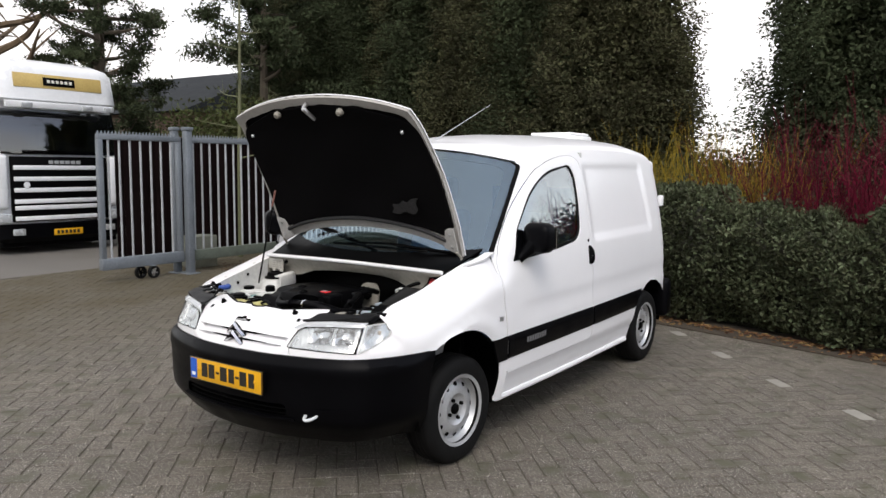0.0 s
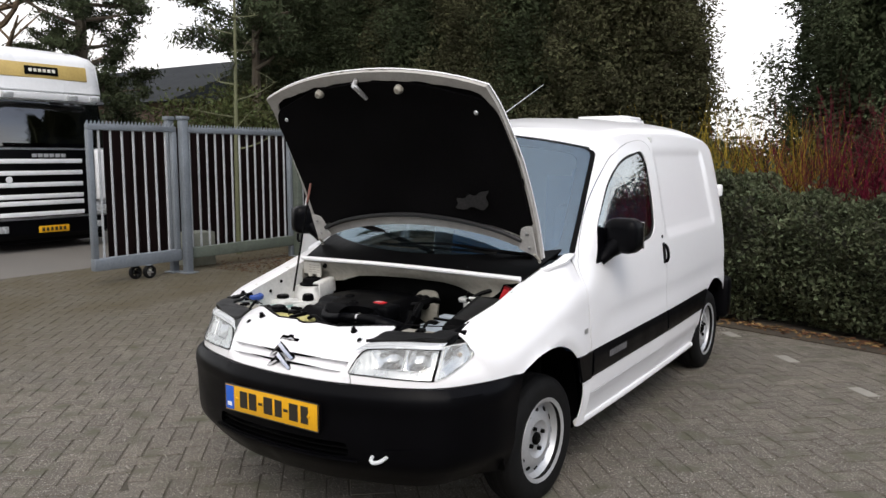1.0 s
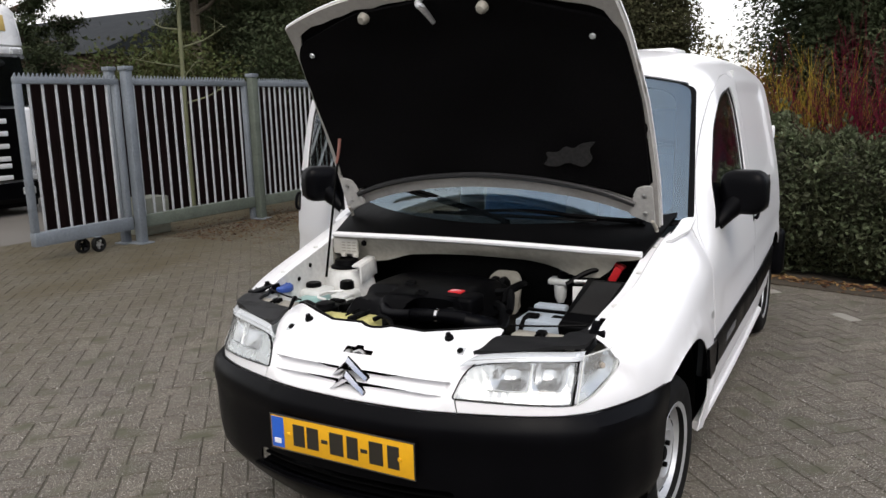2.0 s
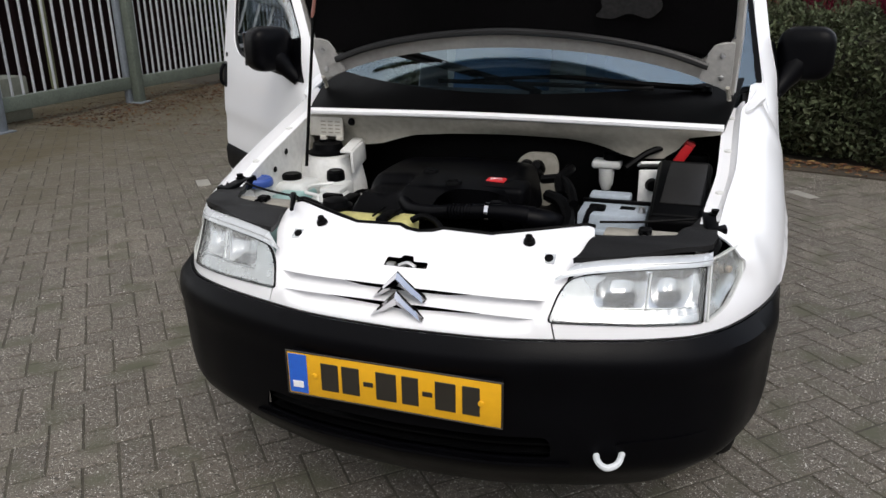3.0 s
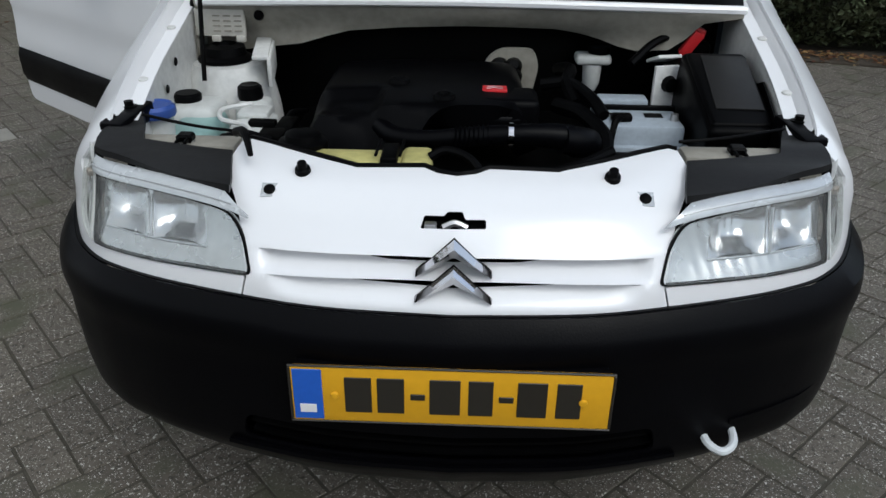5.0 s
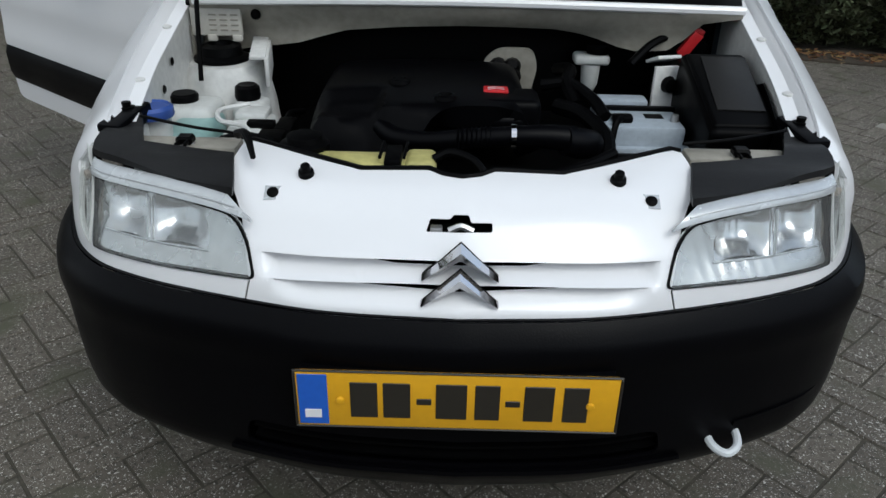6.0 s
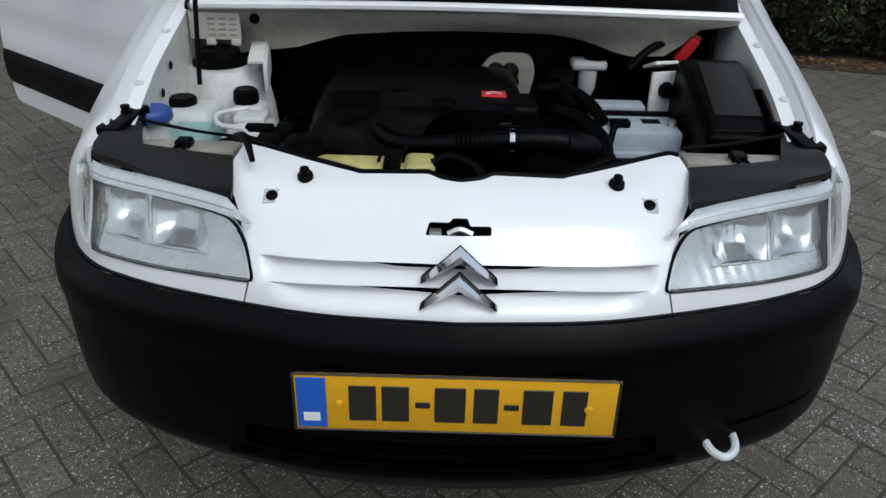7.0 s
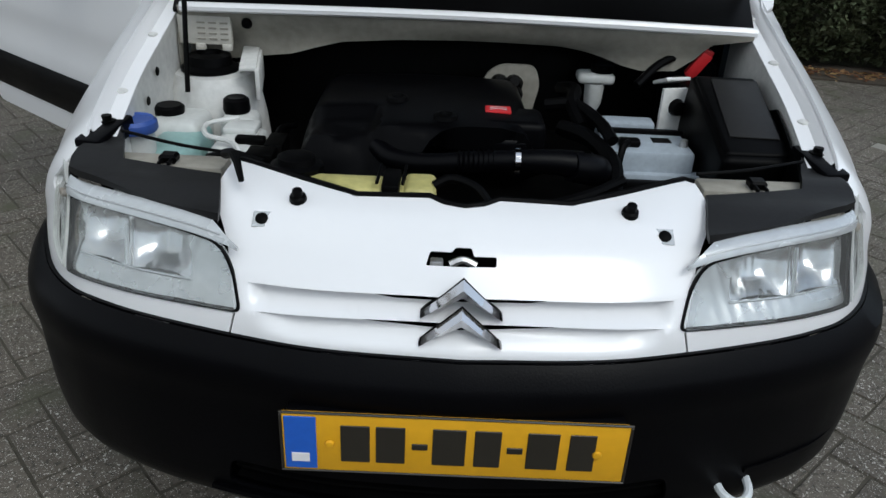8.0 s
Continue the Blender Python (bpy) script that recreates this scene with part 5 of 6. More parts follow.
door_o = rounded([(1.236, 0.415), (1.242, 0.64), (1.214, 0.86), (1.212, 1.0), (1.25, 1.10), (1.40, 1.27), (1.58, 1.43), (1.74, 1.545), (1.90, 1.605), (2.10, 1.635), (2.30, 1.64), (2.385, 1.60), (2.41, 1.40), (2.392, 1.04), (2.385, 0.415)],
                 [0.03, 0.03, 0.05, 0.05, 0.05, 0.1, 0.1, 0.1, 0.1, 0.1, 0.08, 0.08, 0.1, 0.1, 0.04])
win_o = rounded([(1.345, 1.03), (1.425, 1.195), (1.655, 1.425), (1.79, 1.505), (1.95, 1.55), (2.235, 1.575), (2.285, 1.50), (2.285, 1.30), (2.25, 1.14), (2.17, 1.085), (1.84, 1.05), (1.5, 1.035)],
                [0.015, 0.05, 0.1, 0.1, 0.1, 0.07, 0.04, 0.1, 0.07, 0.06, 0.1, 0.1])
rarch = [(3.0 + 0.0, 0.265), (3.03, 0.40), (3.09, 0.51), (3.19, 0.60), (3.32, 0.655), (3.46, 0.67), (3.60, 0.655), (3.73, 0.60), (3.83, 0.50), (3.88, 0.40)]
rarch = [(a + 0.15, b) if a < 3.4 else (a + 0.08, b) for a, b in rarch]
shell_o = [(1.226, 0.265)] + rarch + [(4.01, 0.40), (4.03, 0.9), (4.02, 1.3), (3.99, 1.6), (3.96, 1.9), (3.96, 2.38), (1.50, 2.38), (1.53, 2.1), (1.585, 1.85), (1.64, 1.69), (screen_edge(1.56), 1.56), (screen_edge(1.3), 1.3), (1.21, 1.09), (1.20, 0.97), (1.21, 0.86), (1.238, 0.64)]
body = part("body_shell", merged(sheet(shell_o, shell, 0.033, [door_o], 0.005, lambda c: (c.x, 0, c.z - 1.0)), mirrored(sheet(shell_o, shell, 0.033, [door_o], 0.005, lambda c: (c.x, 0, c.z - 1.0)))), WHITE, van, "white body with plain panelled load bay")


def door_parts(fix, side):
    """One front door in its closed place, moved by fix."""
    d = part("front_door", fix(sheet(grow(door_o, -0.004), shell, 0.03, [win_o], 0.006, (1, 0, 0))), WHITE, van, "white front door" + ("" if side > 0 else " standing open"))
    part("window_seal", fix(sheet(grow(win_o, 0.003), lambda y, v: shell(y, v, -0.008), 0.03, [grow(win_o, -0.022)], 0.012, (1, 0, 0))), BLACK, d, "black window rubber")
    part("window_glass", fix(sheet(grow(win_o, -0.018), lambda y, v: shell(y, v, -0.010), 0.05, (), 0.004, (1, 0, 0))), SIDEGLASS, d, "tinted side window")
    part("inner_panel", fix(sheet(grow(door_o, -0.04), lambda y, v: shell(y, v, -0.045 - 0.02 * smoothstep((1.0 - v) / 0.1)), 0.05, [grow(win_o, 0.008)], 0.02, (-1, 0, 0))), mat("dark_grey_door_card", (0.05, 0.055, 0.06), 0.7, var=0.2, scale=10, fine=120), d)
    part("mirror_foot", fix(sheet(rounded([(1.34, 1.03), (1.43, 1.20), (1.50, 1.19), (1.54, 1.045)], 0.01), lambda y, v: shell(y, v, 0.004), 0.03, (), 0.012, (1, 0, 0))), PLASTIC, d)
    cup = sheet(rounded([(2.335, 0.915), (2.385, 0.915), (2.385, 1.04), (2.335, 1.04)], 0.018), lambda y, v: shell(y, v, 0.002), 0.03, (), 0.004, (1, 0, 0))
    grip = tube([shell(2.36, 0.925, 0.008), shell(2.36, 0.95, 0.022), shell(2.36, 1.0, 0.022), shell(2.36, 1.028, 0.008)], 0.009, 8, 4)
    part("handle", fix(merged(cup, grip)), PLASTIC, d, "black pull handle")
    part("lock", fix(put(lathe([(0.011, 0), (0.011, 0.004), (0, 0.005)], 12), Matrix.Translation(shell(2.345, 1.075, 0.0)) @ pose(0, 0, 0, 0, 90, 0))), DEEP, d)
    strip = sheet(rounded([(1.245, 0.498), (2.375, 0.498), (2.375, 0.628), (1.245, 0.628)], 0.004), lambda y, v: shell(y, v, 0.014 - 0.010 * smoothstep((abs(v - 0.563) - 0.05) / 0.015)), 0.03, (), 0.012, (1, 0, 0))
    part("rubbing_strip", fix(strip), PLASTIC, d, "black side rubbing strip")
    bars = [sheet([(1.44 + 0.03 * k, 0.556), (1.462 + 0.03 * k, 0.556), (1.462 + 0.03 * k, 0.588), (1.44 + 0.03 * k, 0.588)], lambda y, v: shell(y, v, 0.0155), 0.05, (), 0.001, (1, 0, 0)) for k in range(8)]
    part("strip_lettering", fix(merged(*bars)), mat("grey_relief_lettering", (0.12, 0.12, 0.125), 0.5), d)
    # mirror housing: a rounded shell with its glass to the rear
    bm = bmesh.new()
    bmesh.ops.create_cube(bm, size=1)
    bmesh.ops.bevel(bm, geom=bm.edges[:], offset=0.3, segments=5, profile=0.5, affect="EDGES")
    put(bm, pose(0.902, 1.49, 1.158, 0, 0, -8) @ Matrix.Diagonal((0.178, 0.12, 0.172, 1)))
    arm = tube([(0.815, 1.41, 1.035), (0.840, 1.44, 1.072), (0.872, 1.47, 1.115), (0.897, 1.49, 1.15)], [0.026, 0.034, 0.047, 0.05], 12, 4)
    m = part("mirror", fix(merged(bm, arm)), PLASTIC, d, "black door mirror housing")
    part("mirror_glass", fix(put(rbox(-0.075, 0.075, -0.003, 0.003, -0.066, 0.066, 0.002, 1), pose(0.911, 1.556, 1.158, 0, 0, -8))), CHROME, d, "mirror glass")
    return d


door_parts(lambda b: b, 1)
HINGE = Matrix.Translation((-0.845, 1.235, 0)) @ pose(0, 0, 0, 0, 0, 51) @ Matrix.Translation((0.845, -1.235, 0))
door_parts(lambda b: put(mirrored(b), HINGE), -1)

def half(bm, z):
    """Cuts away what lies below z."""
    bmesh.ops.bisect_plane(bm, geom=bm.verts[:] + bm.edges[:] + bm.faces[:], plane_co=(0, 0, z), plane_no=(0, 0, -1), clear_outer=True)
    return bm


# sills, rubbing strips behind the doors, rear bumper and the rear end
for side in (1, -1):
    flip = (lambda b: b) if side > 0 else mirrored
    part("side_strip", flip(sheet([(2.395, 0.498), (3.20, 0.498), (3.27, 0.575), (3.33, 0.628), (2.395, 0.628)], lambda y, v: shell(y, v, 0.014 - 0.010 * smoothstep((abs(v - 0.563) - 0.05) / 0.015)), 0.03, (), 0.012, (1, 0, 0))), PLASTIC, van, "black side rubbing strip")
    part("wing_strip", flip(sheet([(1.128, 0.498), (1.228, 0.498), (1.228, 0.628), (1.075, 0.628)], lambda y, v: skin(s_at_y(y), v, 0.012), 0.03, (), 0.012, (1, 0, 0))), PLASTIC, van)
    part("sill", flip(tube([(0.800, 1.20, 0.275), (0.803, 2.0, 0.268), (0.797, 3.1, 0.268)], 0.02, 8, 3)), WHITE, van, "white sill")
    part("side_badge", flip(merged(*[sheet([(1.155 + 0.022 * k, 0.722), (1.171 + 0.022 * k, 0.722), (1.171 + 0.022 * k, 0.745), (1.155 + 0.022 * k, 0.745)], lambda y, v: skin(s_at_y(y), v, 0.003), 0.05, (), 0.002, (1, 0, 0)) for k in range(2)])), ALU, van)
    part("rear_lamp", flip(rbox(0.64, 0.70, 3.98, 4.03, 0.82, 1.22, 0.02)), mat("red_lamp_glass", (0.35, 0.02, 0.02), 0.2), van)
    part("rear_door_hinge", flip(rbox(0.71, 0.752, 3.965, 4.02, 1.24, 1.33, 0.012)), WHITE, van)
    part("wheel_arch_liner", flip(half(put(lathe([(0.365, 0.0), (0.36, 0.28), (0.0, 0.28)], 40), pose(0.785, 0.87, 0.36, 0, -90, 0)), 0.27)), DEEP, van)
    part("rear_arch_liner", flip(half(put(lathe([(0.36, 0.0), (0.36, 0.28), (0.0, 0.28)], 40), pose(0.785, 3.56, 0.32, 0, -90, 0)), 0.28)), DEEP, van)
part("rear_bumper", merged(rbox(-0.80, 0.80, 3.90, 4.09, 0.30, 0.63, 0.05, 4), rbox(0.70, 0.858, 3.86, 4.0, 0.32, 0.635, 0.04, 3), rbox(-0.858, -0.70, 3.86, 4.0, 0.32, 0.635, 0.04, 3)), PLASTIC, van, "dark plastic rear bumper")
part("rear_doors", rbox(-0.64, 0.64, 3.96, 4.06, 0.55, 1.62, 0.04, 4), WHITE, van)
part("floor_pan", rbox(-0.78, 0.78, 1.2, 3.15, 0.24, 0.30, 0.01), DEEP, van)
part("rear_floor", rbox(-0.5, 0.5, 3.14, 3.95, 0.30, 0.40, 0.01), DEEP, van)
vent = part("roof_vent", merged(rbox(-0.16, 0.24, 3.26, 3.66, 1.765, 1.815, 0.02, 3), rbox(-0.14, 0.22, 3.28, 3.64, 1.813, 1.838, 0.012, 3)), WHITE, van, "white plastic roof vent")
part("aerial", tube([(0.0, 1.70, 1.705), (0.0, 1.76, 1.738), (0.0, 2.41, 2.0)], [0.008, 0.0035, 0.0022], 6, 3), STEEL, van, "thin raked roof aerial")


# windscreen and scuttle
def screen(x, q, off=0.0):
    hw = 0.752 - 0.095 * q
    t = (x / 0.752) ** 2
    y = (0.935 + 0.265 * t) * (1 - q) + (1.475 + 0.20 * t) * q
    z = (1.035 + 0.05 * t) * (1 - q) + (1.665 - 0.085 * t) * q
    return (x * hw / 0.752, y - off * 0.75, z + off * 0.66)


scr_o = rounded([(-0.745, 0.0), (0.745, 0.0), (0.745, 0.985), (-0.745, 0.985)], [0.02, 0.02, 0.07, 0.07])
part("windscreen_surround", sheet(rounded([(-0.765, -0.02), (0.765, -0.02), (0.765, 1.0), (-0.765, 1.0)], 0.05), lambda x, q: screen(x, q, -0.004), 0.05, [rounded([(-0.695, 0.05), (0.695, 0.05), (0.685, 0.93), (-0.685, 0.93)], 0.09)], 0.006, (0, -1, 1)), BLACK, van, "black windscreen surround")
part("windscreen", sheet(scr_o, lambda x, q: screen(x, q, 0.004), 0.06, (), 0.004, (0, -1, 1)), GLASS, van, "windscreen reflecting pale sky")
cowl_o = [(-0.66, 0), (0.66, 0), (0.71, 1), (-0.71, 1)]
part("scuttle_panel", sheet(cowl_o, lambda x, q: (x, 0.880 * (1 - q) + (screen(x, 0.04)[1]) * q, 0.995 * (1 - q) + (screen(x, 0.04)[2] + 0.008) * q), 0.05, (), 0.01, (0, -0.3, 1)), BLACK, van, "black plastic scuttle panel")
part("scuttle_rail", tube([(-0.63, 0.842, 1.008), (0.0, 0.858, 1.012), (0.66, 0.872, 1.002)], 0.011, 8, 4), WHITE, van, "white rail at the bonnet's rear seal")
low = spline([-0.66, -0.5, -0.4, -0.28, 0.0, 0.22, 0.33, 0.42, 0.5, 0.66], [0.86, 0.885, 0.90, 0.935, 0.950, 0.945, 0.92, 0.895, 0.90, 0.92])
scut_o = [(-0.645, 1.006), (0.655, 1.006), (0.655, 0.985), (0.57, 0.97), (0.54, 0.93)] + [(x, low(x)) for x in (0.5, 0.45, 0.42, 0.38, 0.33, 0.28, 0.22, 0.1, 0, -0.15, -0.28, -0.34, -0.4, -0.5, -0.645)]
part("scuttle_front", sheet(scut_o, lambda x, z: (x, 0.862 + 0.05 * smoothstep((1.0 - z) / 0.08) + 0.02 * math.sin(x * 7) * smoothstep((0.965 - z) / 0.05), z), 0.03, (), 0.006, (0, -1, 0)), DUSTY, van, "dull dusty panel below the scuttle")
# near-black board: the shade below the scuttle is in its colour
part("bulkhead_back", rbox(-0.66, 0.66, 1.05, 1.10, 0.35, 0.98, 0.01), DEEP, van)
for pts, r in (([(0.09, 1.0, 1.075), (-0.16, 1.05, 1.13), (-0.34, 1.075, 1.17), (-0.50, 1.09, 1.195)], 0.011), ([(0.60, 1.075, 1.085), (0.40, 1.025, 1.10), (0.15, 1.02, 1.115), (-0.12, 1.01, 1.10)], 0.010)):
    w = part("wiper", tube(pts, [r, r, r * 0.8, r * 0.5], 6, 5), BLACK, van, "black wiper arm")
    a, b = Vector(pts[1]), Vector(pts[-1])
    d = (b - a).normalized()
    part("wiper_blade", tube([a - d * 0.05 + Vector((0, 0, -0.012)), b + d * 0.12 + Vector((0, 0.01, -0.006))], 0.008, 6, 1), RUBBER, w)
    part("pivot_cap", put(lathe([(0.02, 0), (0.018, 0.015), (0, 0.02)], 14), pose(*pts[0]) @ pose(0, 0, -0.012, -20, 0, 0)), BLACK, w)

# ---- cab interior seen through the glass ----
part("dashboard", sheet([(-0.70, 0), (0.70, 0), (0.72, 1), (-0.72, 1)], lambda x, q: (x, 1.06 + 0.28 * (x / 0.75) ** 2 * (1 - q) + 0.45 * q, 1.0 - 0.02 * (1 - q) ** 2 + 0.03 * math.sin(3.1 * q) - 0.25 * max(0, q - 0.85)), 0.06, (), 0.08, (0, 0, 1)), mat("dark_grey_dashboard", (0.035, 0.037, 0.042), 0.7, var=0.15, fine=200, bump=0.1), van, "dark grey dashboard top")
part("bulkhead", rbox(-0.70, 0.70, 2.44, 2.47, 0.3, 1.66, 0.01), BULKHEAD, van, "pale load bay bulkhead")
part("bulkhead_lining", rbox(0.02, 0.69, 2.425, 2.438, 0.35, 1.42, 0.008), mat("blue_lining", (0.03, 0.13, 0.27), 0.7, var=0.15, scale=4, fine=60), van, "blue lining on the bulkhead")
for u in (-0.37, 0.37):
    seat = part("seat", rbox(u - 0.24, u + 0.24, 1.75, 2.25, 0.45, 0.68, 0.06, 4), SEATBLUE, van, "blue-grey cloth seat")
    part("seat_back", put(rbox(-0.24, 0.24, -0.06, 0.06, 0, 0.62, 0.055, 4), pose(u, 2.22, 0.64, -14, 0, 0)), SEATBLUE, seat)
    part("headrest", put(rbox(-0.13, 0.13, -0.045, 0.045, 0, 0.19, 0.04, 4), pose(u, 2.33, 1.29, -8, 0, 0)), SEATBLUE, seat)


# ---- bonnet ----
UP, TOP, HZ = Vector((0, -0.50, 0.866)), Vector((0, 0.866, 0.50)), Vector((0, 1.075, 1.068))


def bonnet(x, l, off=0.0):
    """Bonnet surface: l metres from the hinge line towards its front edge, off below its outer face."""
    c = 0.02 + 0.045 * math.sin(min(1.0, l / 0.98) * math.pi) - 0.05 * max(0, (l - 0.8)) / 0.15 * 0.5 - 0.022 * (x / 0.66) ** 4
    return tuple(Vector((x, 0, 0)) + HZ + UP * l + TOP * (c - off))


front_l = lambda x: 1.0 - 0.115 * (abs(x) / 0.64) ** 2.2  # noqa: E731
rear_l = lambda x: 0.125 * max(0.0, 1 - (abs(x) / 0.67) ** 2.0) ** 0.7 + 0.015  # noqa: E731
bon_o = [(float(x), rear_l(x)) for x in np.linspace(-0.685, 0.685, 25)] + [(0.69, 0.2), (0.68, 0.5), (0.655, 0.75)] + [(float(x), front_l(x)) for x in np.linspace(0.635, -0.635, 21)] + [(-0.655, 0.75), (-0.68, 0.5), (-0.69, 0.2)]
bon = part("bonnet", sheet(bon_o, bonnet, 0.035, (), 0.006, tuple(TOP)), WHITE, van, "white bonnet propped wide open")
rim_in = [(float(x), 0.06 + rear_l(x)) for x in np.linspace(-0.58, 0.58, 17)] + [(0.668, 0.2), (0.66, 0.5), (0.632, 0.74)] + [(float(x), front_l(x) - 0.056 - 0.003 * math.cos(x * 31) - 0.003 * math.sin(x * 53 + 1)) for x in np.linspace(0.585, -0.585, 33)] + [(-0.632, 0.74), (-0.66, 0.5), (-0.668, 0.2)]
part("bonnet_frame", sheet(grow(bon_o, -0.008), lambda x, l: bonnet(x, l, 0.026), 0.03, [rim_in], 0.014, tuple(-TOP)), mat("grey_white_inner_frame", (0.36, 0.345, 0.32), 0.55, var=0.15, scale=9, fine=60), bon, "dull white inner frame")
felt_o = rounded([(-0.655, 0.13), (-0.3, 0.195), (0, 0.215), (0.3, 0.195), (0.655, 0.13), (0.662, 0.5), (0.635, 0.75), (0.60, 0.81), (0.3, 0.915), (0, 0.942), (-0.3, 0.915), (-0.60, 0.81), (-0.635, 0.75), (-0.662, 0.5)], 0.05)
part("insulation", sheet(felt_o, lambda x, l: bonnet(x, l, 0.034 + 0.008 * math.sin(x * 9) * math.sin(l * 11)), 0.045, (), 0.012, tuple(-TOP)), FELT, bon, "black felt insulation")
part("insulation_back", sheet(grow(bon_o, -0.03), lambda x, l: bonnet(x, l, 0.014), 0.05, (), 0.004, tuple(-TOP)), FELT, bon)
strip_l = [(float(x), rear_l(x) + 0.075 - 0.02 * abs(x)) for x in np.linspace(-0.60, 0.60, 13)]
part("rear_seal", tube([bonnet(a, b, 0.045) for a, b in strip_l], 0.011, 8, 2), mat("dark_rubber_seal", (0.016, 0.016, 0.017), 0.45), bon, "rubber seal along the rear edge")
part("striker", tube([bonnet(-0.014, 0.955, 0.03), bonnet(-0.006, 0.945, 0.07), bonnet(0.010, 0.935, 0.08), bonnet(0.018, 0.87, 0.07)], [0.012, 0.012, 0.012, 0.009], 8, 3), ALU, bon, "bare metal striker")
for x in (-0.26, 0.20):
    part("buffer", put(lathe([(0.021, 0), (0.020, 0.014), (0.013, 0.026), (0, 0.029)], 14), look(bonnet(x, 0.90, 0.040), bonnet(x, 0.90, 1.0)) @ pose(0, 0, 0, 180, 0, 0)), DUSTY, bon, "grey rubber buffer")
for x in (-0.56, 0.54):
    part("clip", put(lathe([(0.011, 0), (0.008, 0.006), (0, 0.008)], 10), look(bonnet(x, 0.765, 0.05), bonnet(x, 0.765, 1.0)) @ pose(0, 0, 0, 180, 0, 0)), FROST, bon)
for u in (-1, 1):
    part("hinge_plate", sheet(rounded([(u * 0.575, 0.075), (u * 0.668, 0.045), (u * 0.668, 0.20), (u * 0.61, 0.185)], 0.012), lambda x, l: bonnet(x, l, 0.046), 0.02, (), 0.006, tuple(-TOP)), mat("pale_grey_hinge_plate", (0.42, 0.41, 0.39), 0.5, var=0.2, scale=14, fine=70), bon, "pale hinge plate")
    for l in (0.09, 0.16):
        part("hinge_bolt", put(lathe([(0.009, 0), (0.008, 0.007), (0, 0.008)], 8), look(bonnet(u * 0.638, l, 0.05), bonnet(u * 0.638, l, 1.0)) @ pose(0, 0, 0, 180, 0, 0)), ALU, bon)
    part("hinge_arm", tube([(u * 0.668, 1.02, 1.02), (u * 0.668, 1.045, 1.06), bonnet(u * 0.66, 0.06, 0.05)], 0.007, 6, 3), DUSTY, bon, "dull hinge arm")
part("felt_patch", sheet(rounded([(0.27, 0.27), (0.33, 0.262), (0.37, 0.285), (0.43, 0.262), (0.47, 0.30), (0.455, 0.335), (0.49, 0.37), (0.43, 0.36), (0.40, 0.335), (0.37, 0.35), (0.34, 0.32), (0.29, 0.325), (0.30, 0.295)], 0.02), lambda x, l: bonnet(x, l, 0.057), 0.02, (), 0.002, tuple(-TOP)), mat("worn_grey_patch", (0.013, 0.012, 0.012), 0.9, var=0.9, scale=30, fine=90), bon, "worn grey patch on the felt")
# prop rod
part("prop_rod", tube([(-0.600, 0.742, 0.845), (-0.603, 0.79, 1.02), (-0.607, 0.872, 1.32)], 0.0055, 6, 2), DEEP, van, "thin steel bonnet prop")
part("prop_clip", put(tube([(0, 0, 0), (0.004, 0.012, 0.05), (0, 0.03, 0.10)], [0.006, 0.006, 0.007], 8, 3), pose(-0.609, 0.865, 1.30)), mat("faded_red_clip", (0.20, 0.075, 0.055), 0.5), van, "faded red clip on the prop")

# ---- wheels ----
def wheel(x, y, side, turn=0.0):
    m = pose(x, y, 0.285, 0, 0, turn) @ pose(0, 0, 0, 0, 90 * side, 0)
    w = part("wheel", put(lathe([(0.175, -0.075), (0.187, -0.080), (0.24, -0.088), (0.268, -0.078), (0.282, -0.06), (0.287, 0.0), (0.282, 0.06), (0.268, 0.078), (0.24, 0.088), (0.187, 0.080), (0.175, 0.075)], 48, True), m), RUBBER, van, "black tyre on a silver steel wheel")
    grooves = [put(lathe([(0.2868, z), (0.2885, z + 0.004), (0.2885, z + 0.016), (0.2868, z + 0.02)], 48), m) for z in (-0.05, -0.022, 0.004, 0.03)]
    part("tread", merged(*grooves), RUBBER, w)
    part("rim", put(lathe([(0.172, 0.076), (0.190, 0.082), (0.192, 0.078), (0.178, 0.066), (0.172, 0.045), (0.160, 0.030), (0.150, 0.034), (0.118, 0.052), (0.085, 0.056), (0.070, 0.044), (0.055, 0.040), (0.0, 0.040)], 48), m), STEEL, w, "silver steel rim")
    part("wheel_back", put(lathe([(0.188, 0.02), (0.0, 0.01)], 32), m), DEEP, w)
    part("hub", put(lathe([(0.030, 0.038), (0.028, 0.050), (0.020, 0.056), (0.0, 0.056)], 20), m), DEEP, w, "dark rusty hub")
    for k in range(4):
        a = k * math.pi / 2 + 0.4
        part("wheel_bolt", put(lathe([(0.011, 0), (0.010, 0.014), (0, 0.016)], 6), m @ pose(0.054 * math.cos(a), 0.054 * math.sin(a), 0.042)), DEEP, w)
    hole = None
    for k in range(12):
        a = k * math.pi / 6
        at = m @ pose(0.137 * math.cos(a), 0.137 * math.sin(a), 0.0425) @ pose(0, 0, 0, 0, 0, math.degrees(a)) @ pose(0, 0, 0, 0, 29, 0)
        if hole is None:
            h = part("rim_hole", lathe([(0.013, 0), (0.012, 0.0025), (0, 0.0025)], 10), DEEP, w)
            hole = h.data
        else:
            h = new("rim_hole", hole)
            h.parent = w
        h.matrix_basis = at


for u in (1, -1):
    wheel(u * 0.700, 0.885, u, -3)
    wheel(u * 0.705, 3.575, u)

